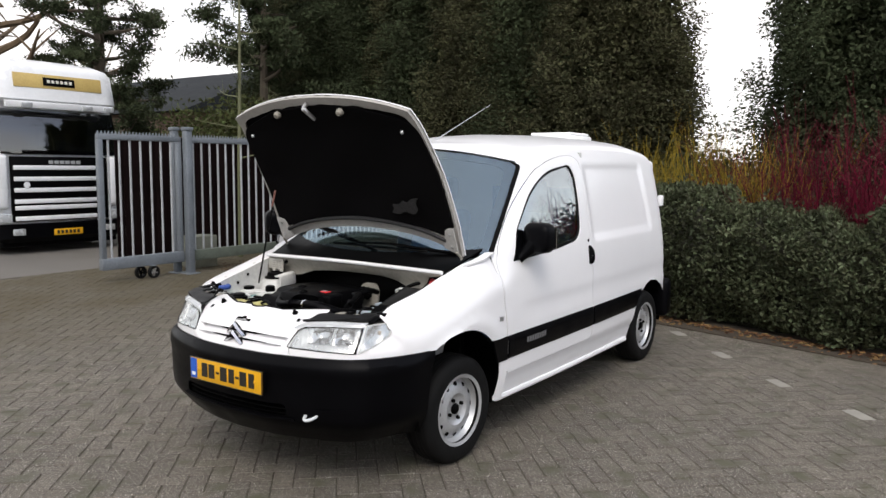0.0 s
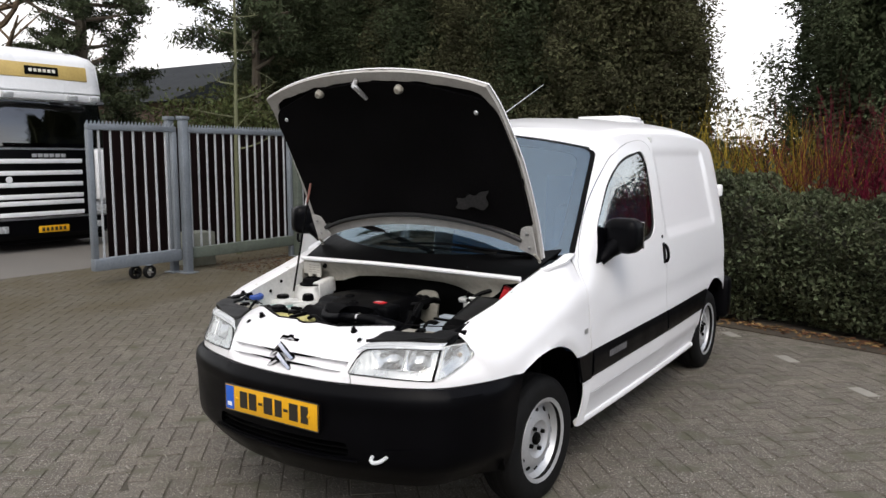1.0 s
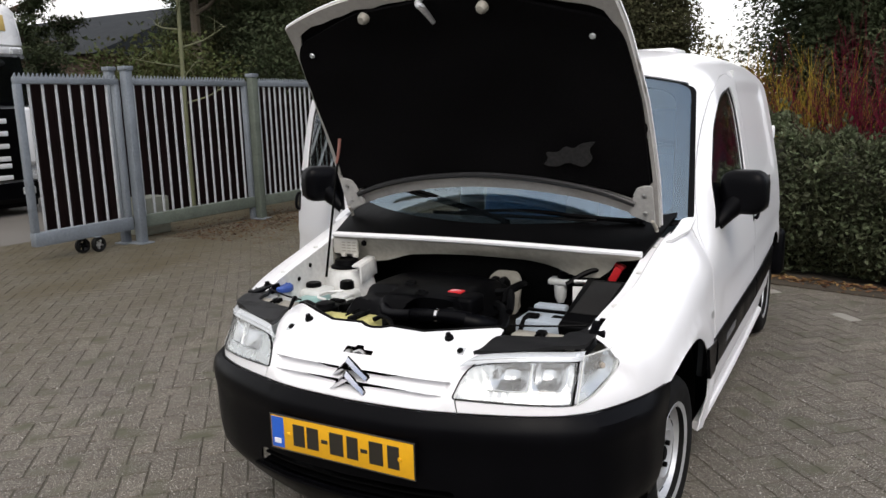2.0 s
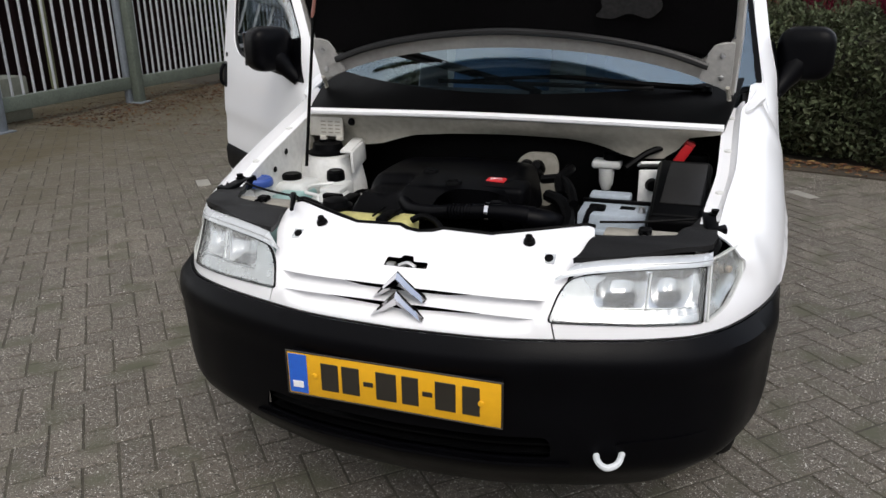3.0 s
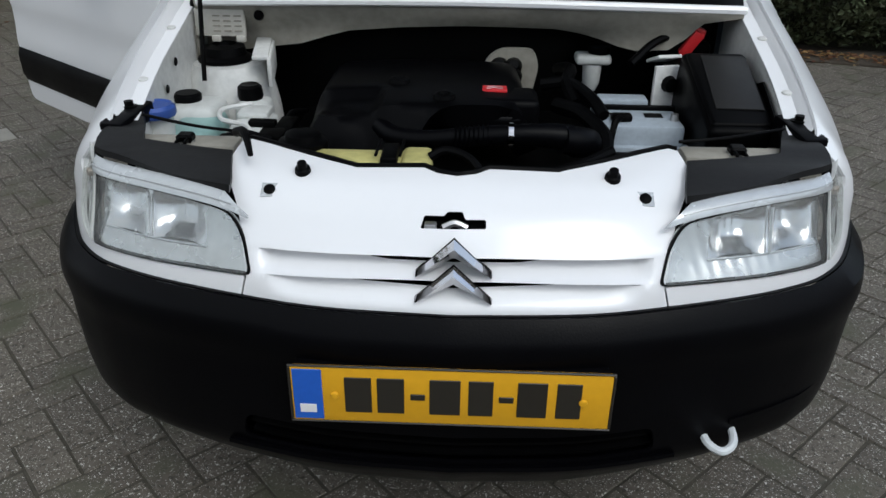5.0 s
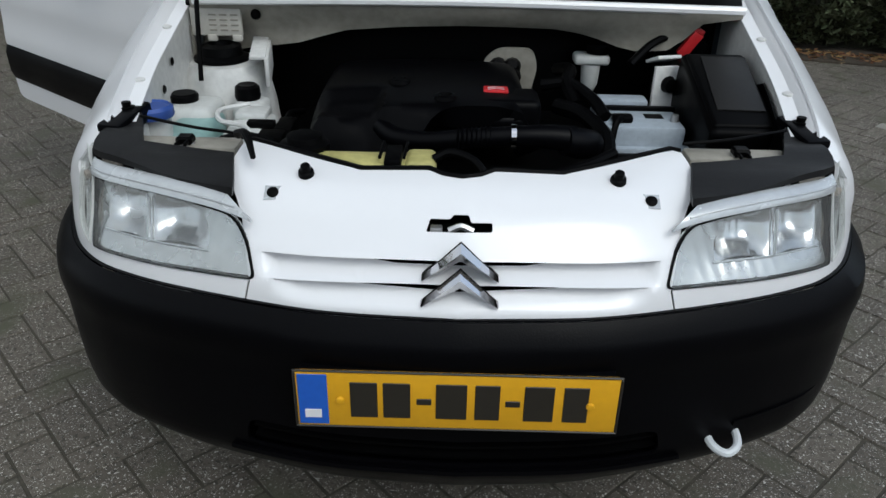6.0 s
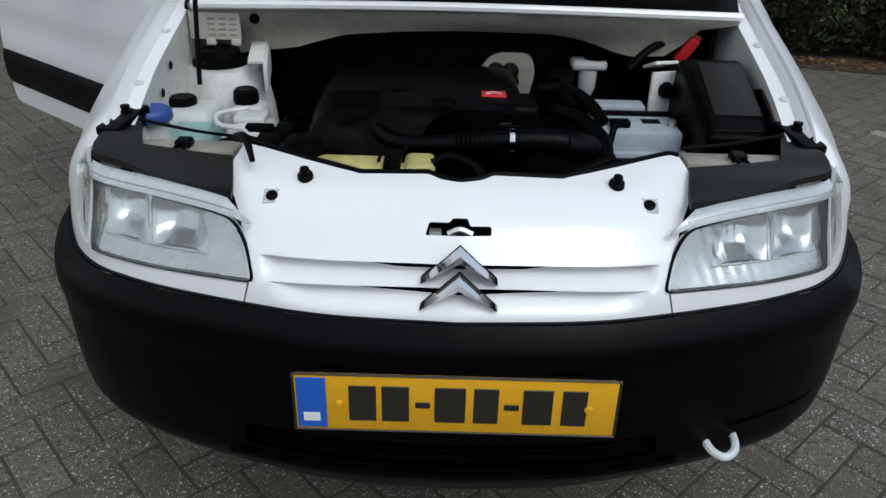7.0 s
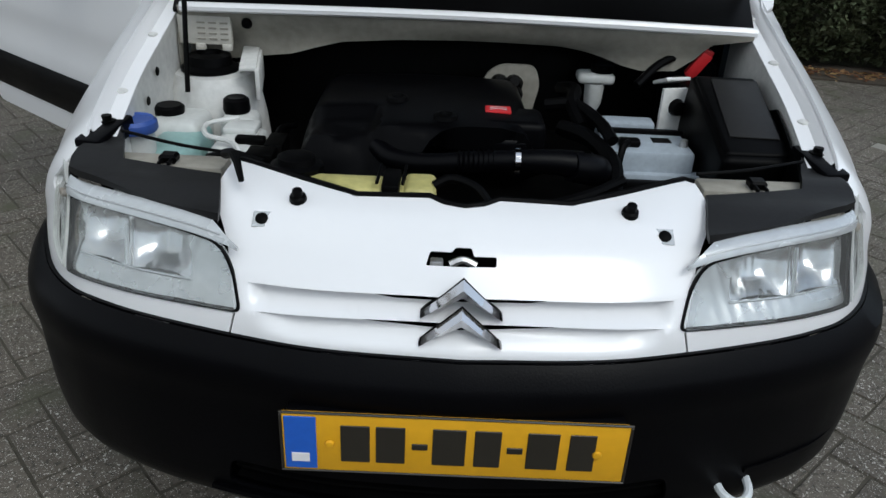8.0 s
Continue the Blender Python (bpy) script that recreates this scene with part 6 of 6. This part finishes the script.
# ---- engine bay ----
# plain near-black blocks carry the shade of the deep bay in their colour
part("engine_block", rbox(-0.42, 0.36, 0.42, 1.0, 0.30, 0.72, 0.03), DEEP, van, "near-black engine block, the bay's shade in its colour")
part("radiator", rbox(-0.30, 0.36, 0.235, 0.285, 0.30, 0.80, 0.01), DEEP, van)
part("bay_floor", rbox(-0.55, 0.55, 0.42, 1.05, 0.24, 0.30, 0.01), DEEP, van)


def cover_top(x, y):
    """Engine cover: domed in the middle, falling away at the front and sides."""
    r = math.hypot((x + 0.06) / 0.30, (y - 0.72) / 0.24)
    z = 0.866 + 0.018 * math.cos(min(1.0, r) * math.pi * 0.5)
    edge = min(x + 0.35, 0.175 - x, y - 0.455, 0.93 - y)
    z -= 0.10 * (1 - smoothstep(edge / 0.07)) ** 1.5
    z -= 0.006 * smoothstep((r - 0.93) / 0.04) * smoothstep((1.08 - r) / 0.04)
    if x < -0.16 and y < 0.62:
        z -= 0.022 * smoothstep((-0.16 - x) / 0.02) * smoothstep((0.62 - y) / 0.03)
    return (x, y, z)


ec = part("engine_cover", sheet(rounded([(-0.345, 0.47), (-0.14, 0.455), (-0.02, 0.52), (0.17, 0.53), (0.172, 0.80), (0.10, 0.92), (-0.24, 0.92), (-0.30, 0.86)], 0.05), cover_top, 0.016, (), 0.05, (0, 0, 1)), DARKGLASSY, van, "large black plastic engine cover")
part("cover_block", rbox(-0.005, 0.165, 0.545, 0.655, 0.80, 0.873, 0.016, 4), DARKGLASSY, ec)
part("cover_lip", rbox(0.0, 0.132, 0.528, 0.56, 0.806, 0.846, 0.012, 3), PLASTIC, ec)
part("red_badge", rbox(0.045, 0.098, 0.598, 0.634, 0.872, 0.880, 0.003), RED, ec, "small red badge with pale chevrons")
for k in range(2):
    part("badge_mark", tube([(0.054, 0.604 + 0.011 * k, 0.8805), (0.0715, 0.613 + 0.011 * k, 0.8805), (0.089, 0.604 + 0.011 * k, 0.8805)], 0.0009, 5, 1), STEEL, ec)
for x, y in ((-0.135, 0.645), (-0.035, 0.555)):
    part("cover_fixing", put(lathe([(0.024, 0), (0.022, 0.008), (0.014, 0.010), (0.012, 0.003), (0, 0.003)], 18), pose(x, y, cover_top(x, y)[2] - 0.001)), BLACK, ec)

# coolant side
part("radiator_tank", merged(rbox(-0.272, -0.055, 0.243, 0.315, 0.775, 0.848, 0.012, 3), rbox(-0.10, -0.045, 0.238, 0.318, 0.78, 0.854, 0.012, 3)), OLDYELLOW, van, "aged yellow plastic radiator tank")
part("tank_clip", merged(rbox(-0.135, -0.105, 0.24, 0.32, 0.80, 0.859, 0.005), tube([(-0.142, 0.245, 0.861), (-0.140, 0.32, 0.863)], 0.003, 6, 1), tube([(-0.10, 0.245, 0.861), (-0.098, 0.32, 0.863)], 0.003, 6, 1)), BLACK, van)
part("filler_cap", put(lathe([(0.045, 0), (0.045, 0.016), (0.034, 0.02), (0.032, 0.030), (0.020, 0.034), (0, 0.032)], 20), pose(-0.285, 0.325, 0.840)), BLACK, van, "black filler cap")
hose_line = [(-0.165, 0.51, 0.825), (-0.13, 0.47, 0.817), (-0.07, 0.445, 0.82), (0.0, 0.435, 0.83), (0.10, 0.430, 0.839), (0.17, 0.435, 0.838), (0.22, 0.44, 0.832)]
hose = part("air_hose", tube(hose_line, [0.019, 0.020, 0.019, 0.019, 0.020, 0.024, 0.027], 14, 6), PLASTIC, van, "black ribbed air hose")
for k in range(8):
    x = -0.01 + 0.009 * k
    part("hose_rib", put(lathe([(0.018, 0), (0.0225, 0.0025), (0.018, 0.005)], 16), pose(x, 0.4335, 0.8295 + 0.0009 * k, 0, 90, 0)), PLASTIC, hose)
part("hose_clamp", put(lathe([(0.021, -0.006), (0.0245, -0.005), (0.0245, 0.005), (0.021, 0.006)], 20), pose(0.100, 0.430, 0.839, 0, 90, 0)), CHROME, hose, "bright hose clamp")
part("air_duct", tube([(0.20, 0.43, 0.832), (0.245, 0.45, 0.82), (0.26, 0.50, 0.80), (0.25, 0.58, 0.77)], [0.028, 0.03, 0.03, 0.03], 14, 5), PLASTIC, van)
for pts, r in (([(0.05, 0.29, 0.78), (0.12, 0.33, 0.785), (0.22, 0.37, 0.80), (0.30, 0.43, 0.81)], 0.010), ([(-0.05, 0.27, 0.85), (-0.02, 0.275, 0.862), (0.02, 0.262, 0.853), (0.045, 0.24, 0.83)], 0.008),
               ([(0.21, 0.66, 0.83), (0.26, 0.60, 0.83), (0.295, 0.52, 0.81), (0.29, 0.45, 0.78), (0.27, 0.38, 0.73)], 0.018), ([(0.18, 0.72, 0.86), (0.24, 0.70, 0.87), (0.28, 0.62, 0.86), (0.30, 0.56, 0.84)], 0.013),
               ([(0.23, 0.86, 0.86), (0.25, 0.78, 0.88), (0.235, 0.70, 0.87), (0.25, 0.64, 0.84)], 0.015), ([(-0.38, 0.80, 0.76), (-0.39, 0.68, 0.79), (-0.385, 0.57, 0.77), (-0.38, 0.48, 0.76)], 0.007),
               ([(-0.41, 0.76, 0.75), (-0.43, 0.64, 0.77), (-0.41, 0.52, 0.75)], 0.005), ([(-0.46, 0.40, 0.83), (-0.41, 0.385, 0.845), (-0.35, 0.36, 0.84)], 0.008)):
    part("hose", tube(pts, r, 8, 5), BLACK, van)
part("cable", tube([(0.59, 0.96, 0.93), (0.53, 0.93, 0.935), (0.46, 0.89, 0.92), (0.40, 0.84, 0.88)], 0.010, 8, 5), BLACK, van, "thick black cable")
part("bracket", sheet(rounded([(0.04, 0.76), (0.055, 0.865), (0.09, 0.893), (0.175, 0.893), (0.19, 0.85), (0.165, 0.72), (0.13, 0.72)], 0.02), lambda x, z: (x, 0.93 - 0.25 * (z - 0.74) * 0.3, z), 0.02, [rounded([(0.07, 0.80), (0.08, 0.862), (0.135, 0.862), (0.14, 0.81)], 0.015)], 0.012, (0, -1, 0.3)), DUSTY, van, "dusty cast metal bracket")
for k in range(4):
    part("plug", put(lathe([(0.022, 0), (0.022, 0.03), (0.012, 0.045), (0, 0.045)], 12), pose(0.09 + 0.035 * (k % 2), 0.925 - 0.02 * (k // 2), 0.84 - 0.02 * (k // 2), 60, 0, 0)), BLACK, van)

# driver's side: brake reservoir, battery, air box, fuse cover
br = part("brake_reservoir", merged(rbox(0.285, 0.375, 0.945, 1.005, 0.847, 0.873, 0.010, 3), put(lathe([(0.013, -0.07), (0.022, -0.05), (0.025, 0.0)], 14), pose(0.33, 0.97, 0.848))), PALE, van, "pale brake fluid reservoir")
part("reservoir_cap", put(lathe([(0.028, 0), (0.028, 0.018), (0.022, 0.022), (0, 0.022)], 16), pose(0.345, 0.975, 0.874)), BLACK, br)
bt = part("battery", merged(rbox(0.302, 0.486, 0.600, 0.765, 0.63, 0.806, 0.008, 2), rbox(0.315, 0.43, 0.735, 0.785, 0.80, 0.824, 0.006, 2), rbox(0.302, 0.503, 0.586, 0.62, 0.70, 0.762, 0.006, 2)), BATTERY, van, "pale grey battery")
part("battery_tray", rbox(0.295, 0.50, 0.555, 0.584, 0.62, 0.755, 0.008), BLACK, bt)
part("battery_clamp", rbox(0.300, 0.488, 0.712, 0.730, 0.805, 0.815, 0.003), BLACK, bt)
part("battery_label", rbox(0.330, 0.37, 0.65, 0.69, 0.8065, 0.8076, 0.0004, 1), FROST, bt)
for k in range(3):
    part("label_bar", rbox(0.333 + 0.012 * k, 0.339 + 0.012 * k, 0.656, 0.684, 0.8077, 0.8082, 0, 1), BLACK, bt)
part("battery_vent", rbox(0.41, 0.45, 0.66, 0.69, 0.8065, 0.8076, 0.0004, 1), BLACK, bt)
part("terminal_cover", merged(rbox(0.330, 0.375, 0.622, 0.650, 0.805, 0.822, 0.006, 2), tube([(0.35, 0.63, 0.815), (0.335, 0.61, 0.81), (0.325, 0.59, 0.77)], 0.008, 8, 3)), BLACK, bt)
part("terminal", put(lathe([(0.010, 0), (0.008, 0.016), (0, 0.016)], 10), pose(0.47, 0.645, 0.805)), ALU, bt)
ab = part("air_box", merged(put(rbox(-0.075, 0.066, -0.17, 0.14, -0.22, 0.006, 0.014, 3), pose(0.572, 0.64, 0.884, 16.5, 0, 0)), put(rbox(-0.068, 0.060, -0.155, 0.125, -0.005, 0.012, 0.008, 3), pose(0.572, 0.64, 0.884, 16.5, 0, 0))), BLACK, van, "black air filter box")
part("relay_box", rbox(0.50, 0.642, 0.79, 0.94, 0.70, 0.885, 0.012), BLACK, van)
part("box_facet", put(rbox(-0.048, 0.050, -0.105, 0.105, 0, 0.005, 0.002), pose(0.574, 0.637, 0.8945, 16.5, 0, -3)), mat("grey_plastic_facet", (0.011, 0.0105, 0.010), 0.5, var=0.3, scale=9, fine=90, spec=0.3), ab, "greyer top facet")
part("red_clip", merged(put(rbox(-0.014, 0.014, -0.010, 0.010, -0.034, 0.034, 0.004), pose(0.556, 0.915, 0.915, 10, 30, 0)), put(rbox(-0.018, 0.018, -0.012, 0.016, -0.008, 0.008, 0.004), pose(0.570, 0.922, 0.945, 0, 20, 0))), RED, van, "red plastic terminal cover")
part("wing_shield", sheet([(0.36, 0.5), (0.78, 0.5), (0.78, 1.0), (0.36, 1.0)], lambda y, v: (inner_x(y) - 0.056 - 0.05 * smoothstep((0.8 - v) / 0.2), y, 0.5 + (crest(y) - 0.040 - 0.12 * smoothstep((y - 0.62) / 0.16) - 0.5) * (v - 0.5) / 0.5), 0.04, (), 0.004, (-1, 0, 0.2)), BLACK, van, "black shield beside the air box")
part("fuse_box", rbox(0.50, 0.63, 0.985, 1.03, 0.75, 0.90, 0.012), BLACK, van)
part("tower_strap", merged(put(rbox(-0.030, 0.030, -0.03, 0.03, -0.004, 0.004, 0.002), pose(0.470, 0.812, 0.902, -22, 0, 16)), put(rbox(-0.03, 0.03, -0.005, 0.005, -0.24, 0.0, 0.002), pose(0.474, 0.785, 0.892, 0, 0, 16))), BAYWHITE, van, "white strut tower edge")
part("strap_plug", put(lathe([(0.02, 0), (0.016, 0.016), (0, 0.02)], 12), pose(0.482, 0.782, 0.85, 90, 0, 16)), BLACK, van)

# passenger's side: strut tower, washer tank, small reservoir
part("strut_tower", put(lathe([(0.135, -0.30), (0.115, -0.10), (0.100, -0.025), (0.088, 0.0), (0.06, 0.004), (0, 0.004)], 28), pose(-0.575, 0.868, 0.862)), BAYWHITE, van, "white strut tower")
st = part("strut_cap", put(lathe([(0.066, 0.0), (0.066, 0.008), (0.052, 0.014), (0.048, 0.034), (0.030, 0.040), (0.026, 0.030), (0, 0.030)], 22), pose(-0.582, 0.862, 0.866)), BLACK, van, "black rubber strut cap")
part("tower_brace", merged(put(rbox(-0.019, 0.019, -0.075, 0.075, -0.005, 0.005, 0.003), pose(-0.486, 0.85, 0.898, 5, 0, 9)), put(rbox(-0.005, 0.005, -0.075, 0.075, -0.07, 0.0, 0.003), pose(-0.466, 0.85, 0.898, 5, 0, 9))), BAYWHITE, van, "white tower brace")
rp = part("relay_panel", merged(rbox(-0.650, -0.528, 0.868, 0.882, 0.920, 0.986, 0.004), rbox(-0.612, -0.590, 0.866, 0.88, 0.908, 0.923, 0.002), rbox(-0.552, -0.53, 0.866, 0.88, 0.908, 0.923, 0.002)), mat("cream_relay_cover", (0.50, 0.48, 0.43), 0.5, var=0.1, scale=12), van, "cream slotted cover")
for i in range(3):
    for j in range(4):
        part("slot", rbox(-0.605 + 0.026 * i, -0.587 + 0.026 * i, 0.866, 0.8685, 0.932 + 0.012 * j, 0.936 + 0.012 * j, 0, 1), DUSTY, rp)
part("grommet", put(lathe([(0.013, 0), (0.010, 0.008), (0, 0.010)], 12), pose(-0.492, 0.868, 0.972, 90, 0, 0)), BLACK, van)
wt = part("washer_tank", rbox(-0.66, -0.545, 0.62, 0.745, 0.64, 0.815, 0.025, 4), PALE, van, "cloudy white washer tank")
part("tank_front", rbox(-0.632, -0.535, 0.495, 0.70, 0.62, 0.796, 0.022, 4), GREENISH, wt, "pale green fluid showing through")
part("washer_cap", put(lathe([(0.031, 0), (0.032, 0.014), (0.026, 0.019), (0, 0.019)], 20), pose(-0.626, 0.690, 0.814)), BLACK, wt, "black screw cap")
bf = part("washer_neck", put(lathe([(0.026, -0.09), (0.030, -0.03), (0.030, 0.0), (0.0, 0.0)], 22), pose(-0.624, 0.508, 0.846)), PALE, van, "pale filler neck with a blue cap")
part("blue_cap", put(lathe([(0.033, 0.0), (0.035, 0.004), (0.034, 0.014), (0.029, 0.019), (0.025, 0.016), (0, 0.016)], 26), pose(-0.627, 0.500, 0.840) @ Matrix.Scale(1.25, 4)), BLUECAP, bf, "blue cap")
rs = part("small_reservoir", merged(rbox(-0.525, -0.445, 0.69, 0.775, 0.72, 0.808, 0.02, 3), rbox(-0.512, -0.412, 0.535, 0.70, 0.66, 0.792, 0.022, 3), rbox(-0.50, -0.43, 0.63, 0.695, 0.79, 0.806, 0.006, 2)), PALE, van, "small white fluid reservoir")
part("reservoir_cap", put(lathe([(0.027, 0), (0.030, 0.008), (0.028, 0.030), (0.021, 0.036), (0, 0.034)], 18), pose(-0.494, 0.737, 0.806)), BLACK, rs)
part("wire_bracket", tube([(-0.48, 0.69, 0.81), (-0.532, 0.64, 0.81), (-0.514, 0.575, 0.808), (-0.465, 0.555, 0.806), (-0.432, 0.50, 0.808), (-0.428, 0.49, 0.77)], 0.0055, 6, 5), BAYWHITE, van, "bent white wire bracket")
part("connector_block", merged(rbox(-0.46, -0.40, 0.575, 0.60, 0.79, 0.806, 0.004), rbox(-0.42, -0.365, 0.49, 0.54, 0.78, 0.806, 0.006), rbox(-0.40, -0.36, 0.56, 0.64, 0.74, 0.80, 0.006)), DEEP, van)
part("panel_hook", tube([(-0.40, 0.305, 0.876), (-0.375, 0.27, 0.888), (-0.352, 0.215, 0.868)], [0.009, 0.008, 0.005], 8, 3), BLACK, van)
part("apron_label", sheet([(0.86, 0.86), (0.93, 0.86), (0.93, 0.945), (0.86, 0.945)], lambda y, v: (-(inner_x(y) - 0.052), y, v), 0.05, (), 0.001, (1, 0, 0)), DUSTY, van)
for y, z in ((0.62, 0.86), (0.70, 0.90), (0.54, 0.85)):
    part("apron_hole", put(lathe([(0.010, 0), (0.008, 0.002), (0, 0.002)], 10), pose(-(inner_x(y) - 0.052), y, z, 0, 90, 0)), DEEP, van)

# ---- paving ----
PL, PW, GAP = 0.21, 0.105, 0.0048
pavement = tagged(new("pavement"), "grey-brown concrete block paving laid in herringbone", "paving", kind="structure")
WHITE_AT = [(1.23, 4.24), (1.85, 3.67), (2.45, 3.07), (3.06, 2.48), (0.62, 4.82), (-2.39, 2.71), (-3.0, 3.41)]


def paver_verts(lx, ly):
    """Top and foot corners of one block with worn, chamfered edges, about its own centre."""
    a, b = lx / 2 - GAP / 2, ly / 2 - GAP / 2
    c = 0.003
    return [(-a + c, -b + c, 0), (a - c, -b + c, 0), (a - c, b - c, 0), (-a + c, b - c, 0),
            (-a, -b, -0.006), (a, -b, -0.006), (a, b, -0.006), (-a, b, -0.006),
            (-a, -b, -0.03), (a, -b, -0.03), (a, b, -0.03), (-a, b, -0.03)]


PF = [(0, 1, 2, 3)] + [(4 + k, 4 + (k + 1) % 4, (k + 1) % 4, k) for k in range(4)] + [(8 + k, 8 + (k + 1) % 4, 4 + (k + 1) % 4, 4 + k) for k in range(4)]
paver_mesh = {}
for way, (lx, ly) in (("along", (PL, PW)), ("across", (PW, PL))):
    for tone, material in (("grey", PAVER), ("white", WHITEPAVER)):
        me = bpy.data.meshes.new("paver")
        me.from_pydata(paver_verts(lx, ly), [], PF)
        me.materials.append(material)
        paver_mesh[way, tone] = me
prng = random.Random(12)
LAY = radians(42.5)
CL, SL = math.cos(LAY), math.sin(LAY)
allv, allf, white_left = [], [], list(WHITE_AT)
for i in range(-132, 133):
    for j in range(-132, 133):
        k = (i - j) % 4
        if k not in (0, 2):
            continue
        way = "along" if k == 0 else "across"
        u, v = ((i + 1) * PW, (j + 0.5) * PW) if k == 0 else ((i + 0.5) * PW, j * PW)
        cx, cy = u * CL - v * SL, u * SL + v * CL
        if cx < -7.72 or cx > 10.5 or cy < -8.8 or cy > (8.4 if cx < -1.2 else hedge_line(cx) + 0.1):
            continue
        z = prng.uniform(-0.0014, 0.0016)
        rx, ry, rz = prng.gauss(0, 0.5), prng.gauss(0, 0.5), prng.gauss(0, 0.7)
        m = pose(cx, cy, z, rx, ry, rz + 42.5)
        white = [p for p in white_left if way == "across" and math.dist(p, (cx, cy)) < 0.16]
        if white:
            white_left.remove(white[0])
        near = -0.4 < cy < 1.9 and (-1.95 < cx < -0.72 or 0.9 < cx < 2.2)
        if white or near:
            ob = new("paver", paver_mesh[way, "white" if white else "grey"])
            ob.parent, ob.matrix_basis = pavement, m
            if white:
                ob["label"] = "worn white marking block"
        else:
            base = len(allv)
            allv += [tuple(m @ Vector(p)) for p in paver_verts(*((PL, PW) if k == 0 else (PW, PL)))]
            allf += [tuple(base + q for q in f) for f in PF]
soup("paver_field", allv, allf, PAVERS, pavement)


def by_fence(r):
    x = -5.95 + r.normal(0, 0.38) if r.random() < 0.8 else r.uniform(-6.0, -3.5)
    return (max(x, -7.6), r.uniform(4.9, 9), 0.008)


litter_strip("fallen_leaves", "scattered dead leaves and grit near the fence foot", 2600, 15, by_fence, leaf_mat("red_brown_dead_leaf", (0.075, 0.036, 0.022), 0.6, 0.03, 0.8), 0.05)
